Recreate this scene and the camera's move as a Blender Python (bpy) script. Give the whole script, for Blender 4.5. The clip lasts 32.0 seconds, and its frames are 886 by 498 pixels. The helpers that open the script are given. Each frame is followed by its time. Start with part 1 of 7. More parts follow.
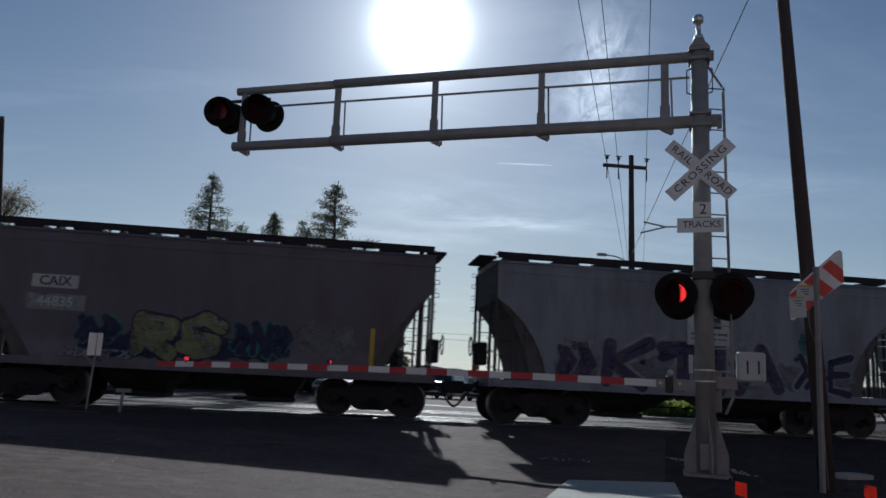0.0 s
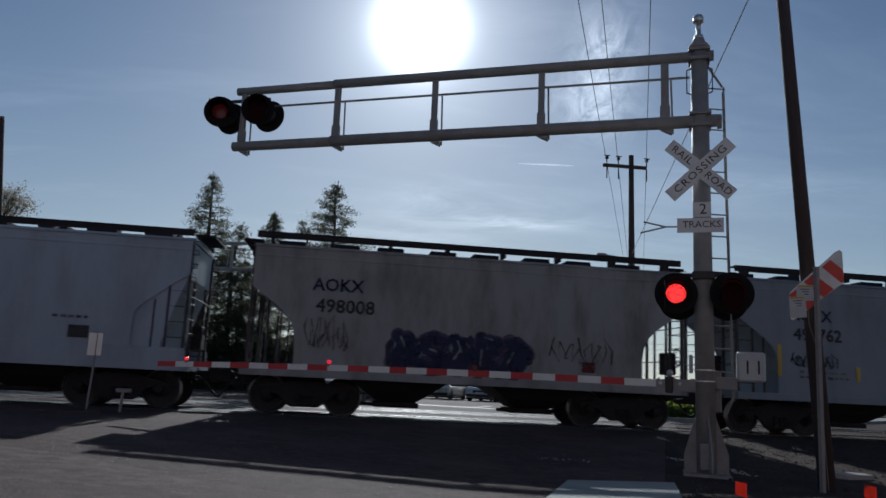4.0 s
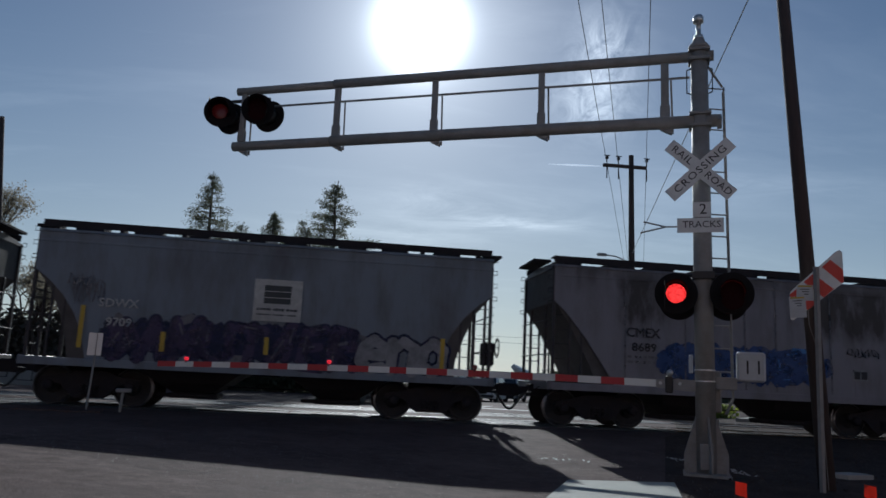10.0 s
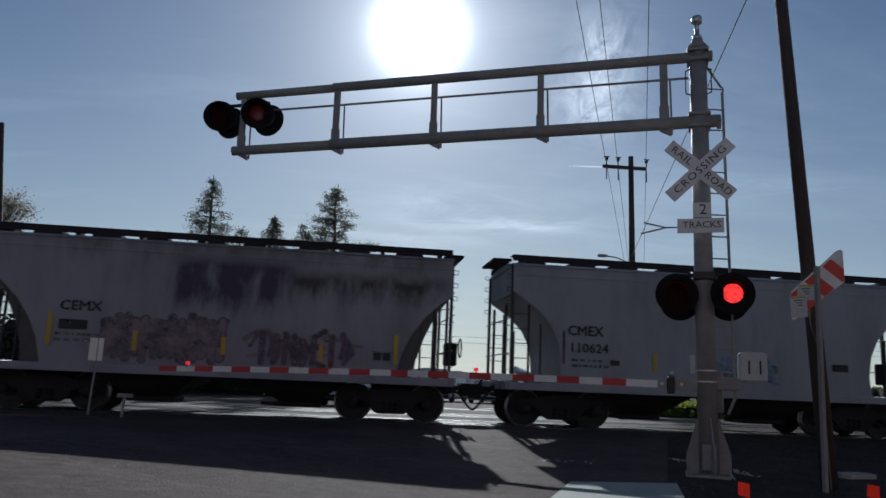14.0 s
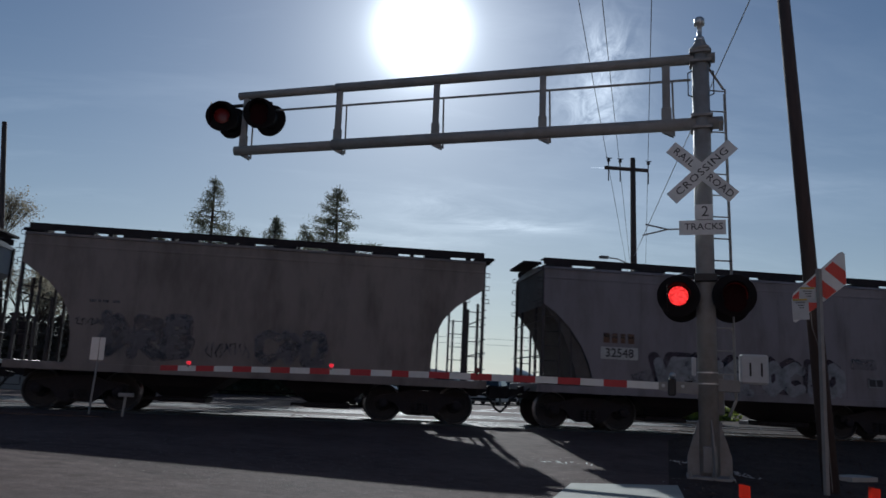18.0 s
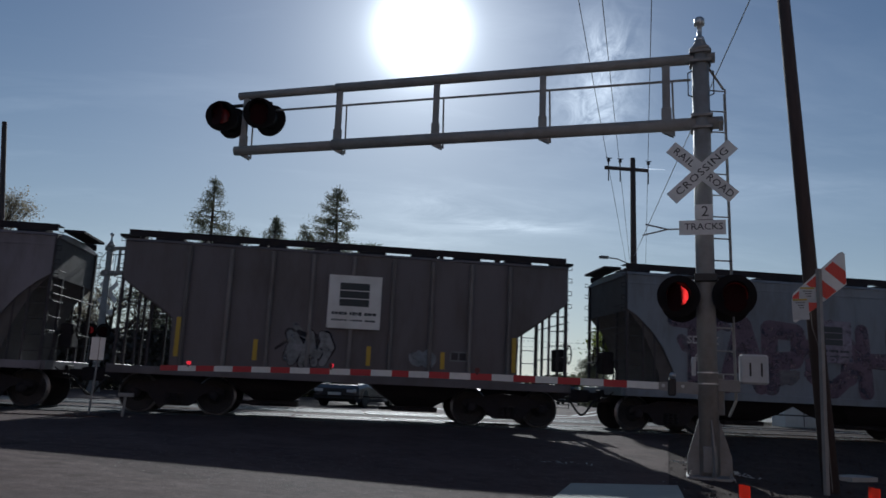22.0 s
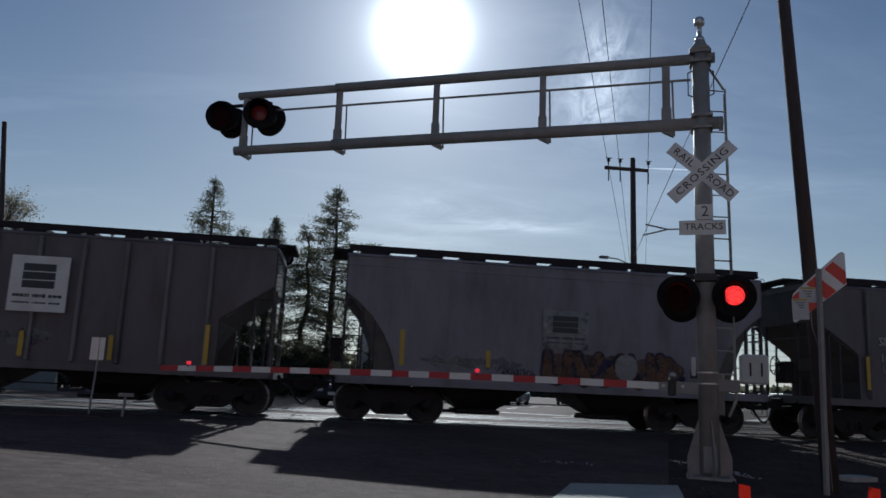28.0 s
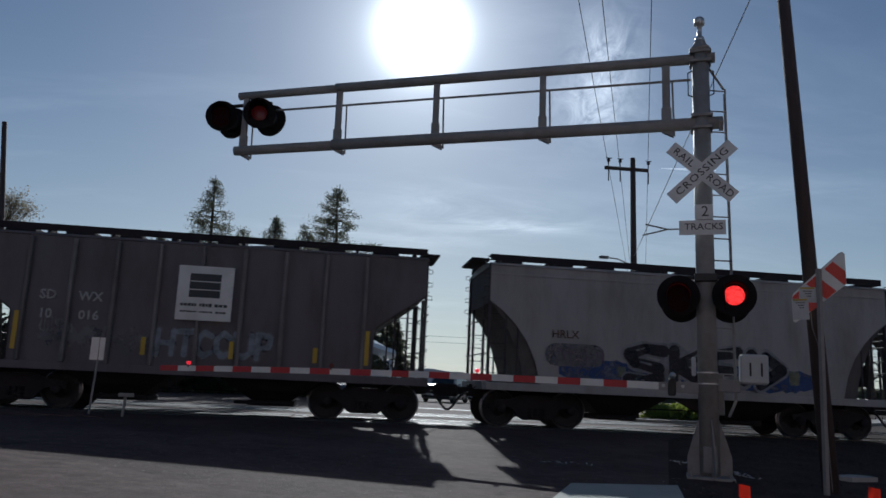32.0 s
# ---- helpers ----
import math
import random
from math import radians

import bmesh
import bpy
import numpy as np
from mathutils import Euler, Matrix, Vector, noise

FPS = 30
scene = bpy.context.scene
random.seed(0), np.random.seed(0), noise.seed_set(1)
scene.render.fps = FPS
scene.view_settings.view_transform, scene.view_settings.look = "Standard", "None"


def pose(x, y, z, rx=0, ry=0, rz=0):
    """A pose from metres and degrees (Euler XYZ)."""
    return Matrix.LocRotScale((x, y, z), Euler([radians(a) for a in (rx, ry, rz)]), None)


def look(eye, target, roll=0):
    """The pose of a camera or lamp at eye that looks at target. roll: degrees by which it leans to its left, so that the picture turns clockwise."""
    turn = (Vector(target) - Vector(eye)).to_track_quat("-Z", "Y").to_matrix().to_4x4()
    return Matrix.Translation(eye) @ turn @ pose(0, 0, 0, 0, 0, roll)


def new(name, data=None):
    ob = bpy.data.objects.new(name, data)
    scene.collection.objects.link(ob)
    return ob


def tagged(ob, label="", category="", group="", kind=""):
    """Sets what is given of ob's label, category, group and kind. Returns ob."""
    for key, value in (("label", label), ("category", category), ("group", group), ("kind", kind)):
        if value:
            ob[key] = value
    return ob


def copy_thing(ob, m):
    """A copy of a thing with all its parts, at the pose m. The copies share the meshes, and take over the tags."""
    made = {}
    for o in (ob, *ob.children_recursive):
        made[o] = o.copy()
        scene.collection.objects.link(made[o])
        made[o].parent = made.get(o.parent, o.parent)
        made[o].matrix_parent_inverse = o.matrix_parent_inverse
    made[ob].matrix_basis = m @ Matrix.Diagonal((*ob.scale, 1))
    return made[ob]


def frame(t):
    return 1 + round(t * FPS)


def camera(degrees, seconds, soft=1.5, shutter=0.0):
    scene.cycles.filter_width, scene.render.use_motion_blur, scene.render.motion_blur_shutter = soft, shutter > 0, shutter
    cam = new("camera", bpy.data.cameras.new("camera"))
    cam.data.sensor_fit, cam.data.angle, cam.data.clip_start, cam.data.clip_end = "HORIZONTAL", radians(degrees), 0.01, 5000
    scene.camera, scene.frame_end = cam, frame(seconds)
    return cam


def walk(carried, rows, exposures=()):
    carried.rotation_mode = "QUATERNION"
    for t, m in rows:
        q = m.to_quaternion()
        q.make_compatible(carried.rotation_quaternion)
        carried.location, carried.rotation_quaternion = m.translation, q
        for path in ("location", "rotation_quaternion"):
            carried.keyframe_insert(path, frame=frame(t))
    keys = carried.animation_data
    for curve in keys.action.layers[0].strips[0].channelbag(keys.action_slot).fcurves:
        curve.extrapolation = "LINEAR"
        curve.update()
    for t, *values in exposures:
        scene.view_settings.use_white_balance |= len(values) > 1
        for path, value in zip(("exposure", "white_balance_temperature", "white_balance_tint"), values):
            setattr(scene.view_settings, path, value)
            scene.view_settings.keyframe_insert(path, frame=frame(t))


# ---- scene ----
# ---------------------------------------------------------------- camera
EYE = Vector((0.0, 0.0, 1.30))


def aim(yaw, pitch, roll):
    """Camera pose: yaw to the right of the track's normal, pitch up, lean; degrees."""
    a, p = radians(yaw), radians(pitch)
    way = Vector((math.sin(a) * math.cos(p), math.cos(a) * math.cos(p), math.sin(p)))
    return look(EYE, EYE + way, roll)


STILL = (7.40, 9.95, 2.83)
AFTER = (7.24, 10.19, 2.64)
cam = camera(60.66, 32.0, soft=1.6, shutter=0.2)
walk(cam, [(0.0, aim(*STILL)), (11.3, aim(*STILL)), (11.5, aim(7.46, 9.95, 2.81)), (12.0, aim(7.52, 10.38, 1.29)), (12.5, aim(7.22, 10.365, 0.72)),
           (13.0, aim(7.04, 10.10, 1.45)), (13.5, aim(7.04, 10.23, 1.95)), (14.0, aim(7.36, 10.134, 2.38)), (14.5, aim(*AFTER)), (32.0, aim(*AFTER))],
     exposures=[(0.0, -0.25, 5500, 7), (32.0, -0.25, 5500, 7)])

# ---------------------------------------------------------------- sky and sun
SUN_AZ, SUN_EL = radians(4.74), radians(26.1)
SUN = Vector((math.sin(SUN_AZ) * math.cos(SUN_EL), math.cos(SUN_AZ) * math.cos(SUN_EL), math.sin(SUN_EL)))


def build_sky():
    world = bpy.data.worlds.new("sky")
    scene.world = world
    world.use_nodes = True
    nt = world.node_tree
    nt.nodes.clear()
    n = nt.nodes.new
    out, bg, sky = n("ShaderNodeOutputWorld"), n("ShaderNodeBackground"), n("ShaderNodeTexSky")
    sky.sky_type, sky.sun_disc = "NISHITA", False
    sky.sun_elevation, sky.sun_rotation = SUN_EL, SUN_AZ
    sky.air_density, sky.dust_density, sky.ozone_density, sky.altitude = 1.0, 0.3, 2.2, 30
    co = n("ShaderNodeTexCoord")
    norm = n("ShaderNodeVectorMath"); norm.operation = "NORMALIZE"
    nt.links.new(co.outputs["Generated"], norm.inputs[0])
    dot = n("ShaderNodeVectorMath"); dot.operation = "DOT_PRODUCT"
    nt.links.new(norm.outputs[0], dot.inputs[0])
    dot.inputs[1].default_value = SUN

    def math_node(op, a, b=None, clamp=False):
        m = n("ShaderNodeMath"); m.operation = op; m.use_clamp = clamp
        for k, v in enumerate((a, b)):
            if v is None:
                continue
            if isinstance(v, (int, float)):
                m.inputs[k].default_value = v
            else:
                nt.links.new(v, m.inputs[k])
        return m.outputs[0]

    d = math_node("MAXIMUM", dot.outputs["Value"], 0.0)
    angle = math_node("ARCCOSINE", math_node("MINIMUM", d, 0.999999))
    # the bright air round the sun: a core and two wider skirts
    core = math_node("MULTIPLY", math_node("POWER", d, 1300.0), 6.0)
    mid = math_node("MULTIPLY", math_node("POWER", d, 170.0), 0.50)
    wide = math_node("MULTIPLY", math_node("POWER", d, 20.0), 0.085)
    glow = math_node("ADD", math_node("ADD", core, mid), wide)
    # thin high cloud, drawn out along the horizon
    sep = n("ShaderNodeSeparateXYZ"); nt.links.new(norm.outputs[0], sep.inputs[0])
    flat = n("ShaderNodeCombineXYZ")
    up = math_node("ADD", math_node("MAXIMUM", sep.outputs["Z"], 0.0), 0.12)
    nt.links.new(math_node("DIVIDE", sep.outputs["X"], up), flat.inputs[0])
    nt.links.new(math_node("DIVIDE", sep.outputs["Y"], up), flat.inputs[1])
    cloud = None
    for scale, squash, lo, hi, amount in ((0.55, (1.0, 2.2, 1.0), 0.52, 0.82, 0.16), (1.5, (0.7, 2.6, 1.0), 0.55, 0.85, 0.11)):
        mp = n("ShaderNodeMapping"); mp.inputs["Scale"].default_value = squash
        mp.inputs["Location"].default_value = (2.3 * scale, 0.7, 0)
        nt.links.new(flat.outputs[0], mp.inputs[0])
        tex = n("ShaderNodeTexNoise"); tex.inputs["Scale"].default_value = scale
        tex.inputs["Detail"].default_value = 9; tex.inputs["Roughness"].default_value = 0.62; tex.inputs["Distortion"].default_value = 0.5
        nt.links.new(mp.outputs[0], tex.inputs["Vector"])
        ramp = n("ShaderNodeMapRange"); ramp.inputs[1].default_value, ramp.inputs[2].default_value = lo, hi
        ramp.inputs[3].default_value, ramp.inputs[4].default_value = 0.0, amount
        nt.links.new(tex.outputs[0], ramp.inputs[0])
        cloud = ramp.outputs[0] if cloud is None else math_node("ADD", cloud, ramp.outputs[0])
    # a ragged wisp high to the right of the sun and a long low streak: (azimuth, elevation, half widths, amount) in degrees
    azimuth = math_node("ARCTAN2", sep.outputs["X"], sep.outputs["Y"])
    for az, el, wa, we, amount, squash in ((19.4, 24.2, 2.2, 2.6, 1.1, (34, 34, 22)), (18.6, 20.8, 2.6, 1.9, 1.0, (30, 30, 34)), (12.5, 12.1, 6.5, 0.6, 0.50, (7, 7, 60)), (8.5, 13.4, 8.0, 1.3, 0.30, (6, 6, 34)), (3.0, 11.0, 9.0, 0.9, 0.22, (6, 6, 46)), (30.0, 14.5, 7.0, 0.9, 0.16, (7, 7, 50))):
        da = math_node("DIVIDE", math_node("SUBTRACT", azimuth, radians(az)), radians(wa))
        de = math_node("DIVIDE", math_node("SUBTRACT", math_node("ARCSINE", sep.outputs["Z"]), radians(el)), radians(we))
        fall = math_node("POWER", 2.718, math_node("MULTIPLY", math_node("ADD", math_node("MULTIPLY", da, da), math_node("MULTIPLY", de, de)), -1.0))
        mp = n("ShaderNodeMapping"); mp.inputs["Scale"].default_value = squash
        nt.links.new(norm.outputs[0], mp.inputs[0])
        tex = n("ShaderNodeTexNoise"); tex.inputs["Scale"].default_value = 1.0
        tex.inputs["Detail"].default_value = 8; tex.inputs["Roughness"].default_value = 0.68; tex.inputs["Distortion"].default_value = 0.8
        nt.links.new(mp.outputs[0], tex.inputs["Vector"])
        ramp = n("ShaderNodeMapRange"); ramp.inputs[1].default_value, ramp.inputs[2].default_value = 0.36, 0.72
        ramp.inputs[3].default_value, ramp.inputs[4].default_value = 0.0, amount
        nt.links.new(tex.outputs[0], ramp.inputs[0])
        cloud = math_node("ADD", cloud, math_node("MULTIPLY", fall, ramp.outputs[0]))
    # haze towards the horizon
    haze = math_node("MULTIPLY", math_node("POWER", math_node("SUBTRACT", 1.0, math_node("MAXIMUM", sep.outputs["Z"], 0.0)), 9.0), 0.16)
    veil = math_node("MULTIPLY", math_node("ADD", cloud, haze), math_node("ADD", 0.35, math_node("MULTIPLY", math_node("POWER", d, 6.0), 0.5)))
    scale = n("ShaderNodeVectorMath"); scale.operation = "SCALE"; scale.inputs["Scale"].default_value = SKY
    nt.links.new(sky.outputs[0], scale.inputs[0])
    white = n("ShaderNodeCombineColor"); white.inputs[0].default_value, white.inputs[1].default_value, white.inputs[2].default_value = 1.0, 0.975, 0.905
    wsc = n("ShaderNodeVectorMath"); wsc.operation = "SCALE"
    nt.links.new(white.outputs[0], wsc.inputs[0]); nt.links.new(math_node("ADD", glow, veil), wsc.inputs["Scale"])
    # pale haze low over the horizon
    low = n("ShaderNodeMix"); low.data_type = "RGBA"
    band = math_node("POWER", math_node("SUBTRACT", 1.0, math_node("ABSOLUTE", sep.outputs["Z"])), 5.0)
    nt.links.new(math_node("MULTIPLY", band, math_node("ADD", 0.50, math_node("MULTIPLY", math_node("POWER", d, 6.0), 0.52))), low.inputs[0])
    nt.links.new(scale.outputs[0], low.inputs[6]); low.inputs[7].default_value = (0.615, 0.612, 0.530, 1)
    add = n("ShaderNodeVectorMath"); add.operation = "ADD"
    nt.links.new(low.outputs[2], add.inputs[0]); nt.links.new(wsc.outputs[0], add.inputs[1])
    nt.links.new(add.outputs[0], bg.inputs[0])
    bg.inputs[1].default_value = 1.0
    nt.links.new(bg.outputs[0], out.inputs[0])


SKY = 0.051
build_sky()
sun = new("sun", bpy.data.lights.new("sun", "SUN"))
sun.data.energy, sun.data.angle, sun.data.color = 3.9, radians(0.53), (1.0, 0.93, 0.82)
sun.matrix_basis = look(SUN * 100, (0, 0, 0))


# ---------------------------------------------------------------- materials
def surface(name, colour, rough=0.6, metal=0.0, spread=0.15, grain=8.0, bump=0.15, bump_scale=60.0, vary=0.0, dirt=None, dirt_amount=0.0, dirt_scale=1.2,
            stretch=(1, 1, 1), emit=None, glow=0.0, spec=0.5, world_space=False):
    """A procedural material: base colour varied at two scales, a dirt colour in patches, fine relief."""
    m = bpy.data.materials.new(name)
    m.use_nodes = True
    nt = m.node_tree
    b = nt.nodes["Principled BSDF"]
    n, link = nt.nodes.new, nt.links.new
    co = n("ShaderNodeTexCoord")
    mp = n("ShaderNodeMapping"); mp.inputs["Scale"].default_value = stretch
    if world_space:
        geo = n("ShaderNodeNewGeometry"); link(geo.outputs["Position"], mp.inputs[0])
    else:
        link(co.outputs["Object"], mp.inputs[0])

    def tex(scale, detail=5.0, r=0.6):
        t = n("ShaderNodeTexNoise")
        t.inputs["Scale"].default_value, t.inputs["Detail"].default_value, t.inputs["Roughness"].default_value = scale, detail, r
        link(mp.outputs[0], t.inputs["Vector"])
        return t.outputs[0]

    def mix(a, bb, fac, mode="MIX"):
        x = n("ShaderNodeMix"); x.data_type = "RGBA"; x.blend_type = mode
        for slot, v in ((6, a), (7, bb)):
            if isinstance(v, tuple):
                x.inputs[slot].default_value = (*v, 1)
            else:
                link(v, x.inputs[slot])
        if isinstance(fac, (int, float)):
            x.inputs[0].default_value = fac
        else:
            link(fac, x.inputs[0])
        return x.outputs[2]

    dark = tuple(max(0.0, c * (1 - spread)) for c in colour)
    light = tuple(min(1.0, c * (1 + spread)) for c in colour)
    col = mix(dark, light, tex(grain))
    big = n("ShaderNodeMapRange"); link(tex(grain * 0.13, 3.0), big.inputs[0])
    big.inputs[1].default_value, big.inputs[2].default_value, big.inputs[3].default_value, big.inputs[4].default_value = 0.3, 0.7, 0.0, 1.0
    col = mix(col, mix(col, dark, 0.7), big.outputs[0])
    if vary:
        info = n("ShaderNodeObjectInfo")
        v = n("ShaderNodeMapRange"); link(info.outputs["Random"], v.inputs[0])
        v.inputs[3].default_value, v.inputs[4].default_value = 1 - vary, 1 + vary
        hs = n("ShaderNodeHueSaturation"); link(v.outputs[0], hs.inputs["Value"]); link(col, hs.inputs["Color"])
        col = hs.outputs[0]
    if dirt:
        dr = n("ShaderNodeMapRange"); link(tex(dirt_scale, 8.0, 0.7), dr.inputs[0])
        dr.inputs[1].default_value, dr.inputs[2].default_value, dr.inputs[3].default_value, dr.inputs[4].default_value = 0.45, 0.68, 0.0, dirt_amount
        col = mix(col, dirt, dr.outputs[0])
    link(col, b.inputs["Base Color"])
    rr = n("ShaderNodeMapRange"); link(tex(grain * 0.7), rr.inputs[0])
    rr.inputs[3].default_value, rr.inputs[4].default_value = max(0.02, rough - 0.12), min(1.0, rough + 0.12)
    link(rr.outputs[0], b.inputs["Roughness"])
    b.inputs["Metallic"].default_value = metal
    b.inputs["Specular IOR Level"].default_value = spec
    if bump:
        bp = n("ShaderNodeBump"); bp.inputs["Strength"].default_value = bump; bp.inputs["Distance"].default_value = 0.02
        link(tex(bump_scale, 6.0), bp.inputs["Height"]); link(bp.outputs[0], b.inputs["Normal"])
    if emit:
        b.inputs["Emission Color"].default_value = (*emit, 1)
        b.inputs["Emission Strength"].default_value = glow
    return m
M = {}
M["asphalt"] = surface("asphalt", (0.112, 0.079, 0.073), 0.82, spread=0.6, grain=42, bump=1.0, bump_scale=48, spec=0.09, dirt=(0.150, 0.106, 0.094), dirt_amount=0.8, dirt_scale=0.5, world_space=True)
M["asphalt_coarse"] = surface("coarse_pale_asphalt", (0.150, 0.108, 0.098), 0.85, spread=0.75, grain=30, bump=1.0, bump_scale=30, spec=0.09, dirt=(0.095, 0.070, 0.066), dirt_amount=0.75, dirt_scale=0.9, world_space=True)
M["dirt"] = surface("dirt", (0.086, 0.065, 0.057), 0.9, spread=0.55, grain=9, bump=0.8, bump_scale=40, dirt=(0.050, 0.038, 0.034), dirt_amount=0.7, dirt_scale=0.8, world_space=True, spec=0.06)
M["ballast"] = surface("ballast", (0.085, 0.076, 0.072), 0.85, spread=0.4, grain=14, bump=0.6, bump_scale=60, vary=0.3, spec=0.06)
M["concrete"] = surface("concrete", (0.27, 0.255, 0.235), 0.8, spread=0.15, grain=12, bump=0.25, dirt=(0.20, 0.185, 0.165), dirt_amount=0.6, world_space=True)
M["concrete_pale"] = surface("pale_concrete", (0.37, 0.385, 0.34), 0.8, spread=0.15, grain=12, bump=0.25, dirt=(0.27, 0.275, 0.24), dirt_amount=0.6, world_space=True)
M["rail_steel"] = surface("rail_steel", (0.45, 0.44, 0.43), 0.26, 0.9, grain=20, bump=0.05)
M["rail_rust"] = surface("rail_rust", (0.10, 0.06, 0.04), 0.8, 0.1, grain=25, bump=0.3)
M["tie"] = surface("tie_wood", (0.06, 0.05, 0.04), 0.85, spread=0.35, grain=10, stretch=(6, 1, 1), bump=0.4, vary=0.2)
M["galv"] = surface("galvanised_steel", (0.288, 0.280, 0.272), 0.68, 0.05, spread=0.2, grain=14, bump=0.08, dirt=(0.18, 0.165, 0.15), dirt_amount=0.6, dirt_scale=3)
M["alu"] = surface("aluminium", (0.55, 0.56, 0.57), 0.4, 0.7, spread=0.1, grain=20, bump=0.04)
M["black"] = surface("black_paint", (0.022, 0.020, 0.021), 0.55, spread=0.2, grain=20, bump=0.05)
M["matte"] = surface("matte_black_hood", (0.018, 0.016, 0.017), 0.9, spread=0.2, bump=0, spec=0.1)
M["white"] = surface("white_sheeting", (0.72, 0.72, 0.70), 0.45, spread=0.06, grain=15, bump=0.03, dirt=(0.5, 0.49, 0.46), dirt_amount=0.4, dirt_scale=4)
M["red"] = surface("red_sheeting", (0.62, 0.05, 0.03), 0.45, spread=0.1, grain=15, bump=0.03)
M["white_paint"] = surface("white_paint", (0.7, 0.7, 0.68), 0.5, spread=0.08, grain=10, bump=0.05, dirt=(0.35, 0.34, 0.3), dirt_amount=0.4)
M["lens_dark"] = surface("dark_red_lens", (0.020, 0.002, 0.003), 0.55, spec=0.06, spread=0.3, grain=40, bump=0.2, bump_scale=200)
M["lens_lit"] = surface("lit_red_lens", (0.5, 0.02, 0.02), 0.3, spread=0.1, bump=0, emit=(1.0, 0.035, 0.03), glow=1.6)
M["lamp_red"] = surface("gate_lamp_red", (0.5, 0.02, 0.02), 0.3, spread=0.1, bump=0, emit=(1.0, 0.03, 0.05), glow=0.8)
# colour of the added vanes that stand in for unlit gate lamps
M["gate_vane"] = surface("gate_vane_unlit_red", (0.13, 0.022, 0.024), 0.5, spread=0.2, bump=0)
def ripple(m, scale, low, high):
    """The moulded pattern of a lamp lens: light in small cells."""
    nt = m.node_tree
    co, v, r = nt.nodes.new("ShaderNodeTexCoord"), nt.nodes.new("ShaderNodeTexVoronoi"), nt.nodes.new("ShaderNodeMapRange")
    v.inputs["Scale"].default_value = scale
    nt.links.new(co.outputs["Object"], v.inputs["Vector"]); nt.links.new(v.outputs["Distance"], r.inputs[0])
    r.inputs[1].default_value, r.inputs[2].default_value, r.inputs[3].default_value, r.inputs[4].default_value = 0.0, 0.75, high, low
    nt.links.new(r.outputs[0], nt.nodes["Principled BSDF"].inputs["Emission Strength"])


ripple(M["lens_lit"], 38.0, 0.75, 2.6)
M["wood_pole"] = surface("weathered_pole_wood", (0.065, 0.046, 0.042), 0.85, spread=0.35, grain=12, stretch=(8, 8, 0.5), bump=0.4, bump_scale=30)
M["orange"] = surface("orange_fluorescent_vinyl", (0.62, 0.07, 0.03), 0.6, spread=0.1, bump=0.05)
M["wire"] = surface("wire", (0.03, 0.03, 0.03), 0.6, bump=0)
M["steel_dark"] = surface("dirty_dark_steel", (0.032, 0.028, 0.032), 0.85, 0.0, spread=0.35, grain=9, bump=0.3, spec=0.2, dirt=(0.040, 0.032, 0.028), dirt_amount=0.4, dirt_scale=3)
M["wheel"] = surface("wheel_steel", (0.030, 0.027, 0.028), 0.75, 0.1, spread=0.3, grain=9, bump=0.2)
M["tread"] = surface("polished_wheel_rim", (0.26, 0.25, 0.25), 0.35, 0.9, spread=0.1, grain=20, bump=0.03)
M["bark"] = surface("bark", (0.07, 0.05, 0.04), 0.9, spread=0.35, grain=8, stretch=(4, 4, 0.6), bump=0.6, bump_scale=25)
M["needles"] = surface("conifer_needles", (0.062, 0.074, 0.048), 0.7, spread=0.4, grain=2.0, bump=0)
M["leaves"] = surface("broad_leaves", (0.06, 0.09, 0.03), 0.6, spread=0.4, grain=2.0, bump=0)
M["grass"] = surface("grass_blades", (0.09, 0.13, 0.03), 0.7, spread=0.4, grain=1.5, bump=0)
M["paint_line"] = surface("road_paint", (0.42, 0.42, 0.40), 0.6, spread=0.15, grain=12, bump=0.1, dirt=(0.12, 0.12, 0.115), dirt_amount=0.75, dirt_scale=2.5, world_space=True)

M["gravel"] = surface("pale_gravel", (0.115, 0.095, 0.083), 0.85, spread=0.35, grain=20, bump=0.2, vary=0.3, spec=0.06)
M["pale_stone"] = surface("pale_stone", (0.42, 0.40, 0.37), 0.85, spread=0.25, grain=20, bump=0.3, spec=0.06)
# darker than the car paint: shade on the sloping ends put into the colour
M["bin"] = surface("shaded_bin_steel", (0.10, 0.09, 0.085), 0.75, spread=0.3, grain=5, bump=0.1, dirt=(0.05, 0.04, 0.035), dirt_amount=0.6)
M["panel"] = surface("crossing_panel", (0.085, 0.081, 0.078), 0.70, spec=0.13, spread=0.25, grain=16, bump=0.25, dirt=(0.06, 0.06, 0.058), dirt_amount=0.7, dirt_scale=1.6, vary=0.15)
M["lens_side"] = surface("side_lit_red_lens", (0.10, 0.008, 0.008), 0.3, spread=0.1, bump=0, emit=(1.0, 0.05, 0.04), glow=0.010)
M["lens_far"] = surface("far_lit_red_lens", (0.08, 0.008, 0.008), 0.3, spread=0.1, bump=0, emit=(1.0, 0.05, 0.05), glow=0.05)
M["tawny"] = surface("tawny_leaves", (0.17, 0.15, 0.11), 0.7, spread=0.35, grain=2.0, bump=0)
M["thicket"] = surface("brown_thicket", (0.07, 0.06, 0.05), 0.8, spread=0.35, grain=2.0, bump=0)
M["olive_leaf"] = surface("olive_leaves", (0.09, 0.085, 0.045), 0.7, spread=0.35, grain=2.0, bump=0)
M["gate_red"] = surface("gate_red_sheeting", (0.44, 0.020, 0.030), 0.45, spread=0.15, grain=12, bump=0.03)
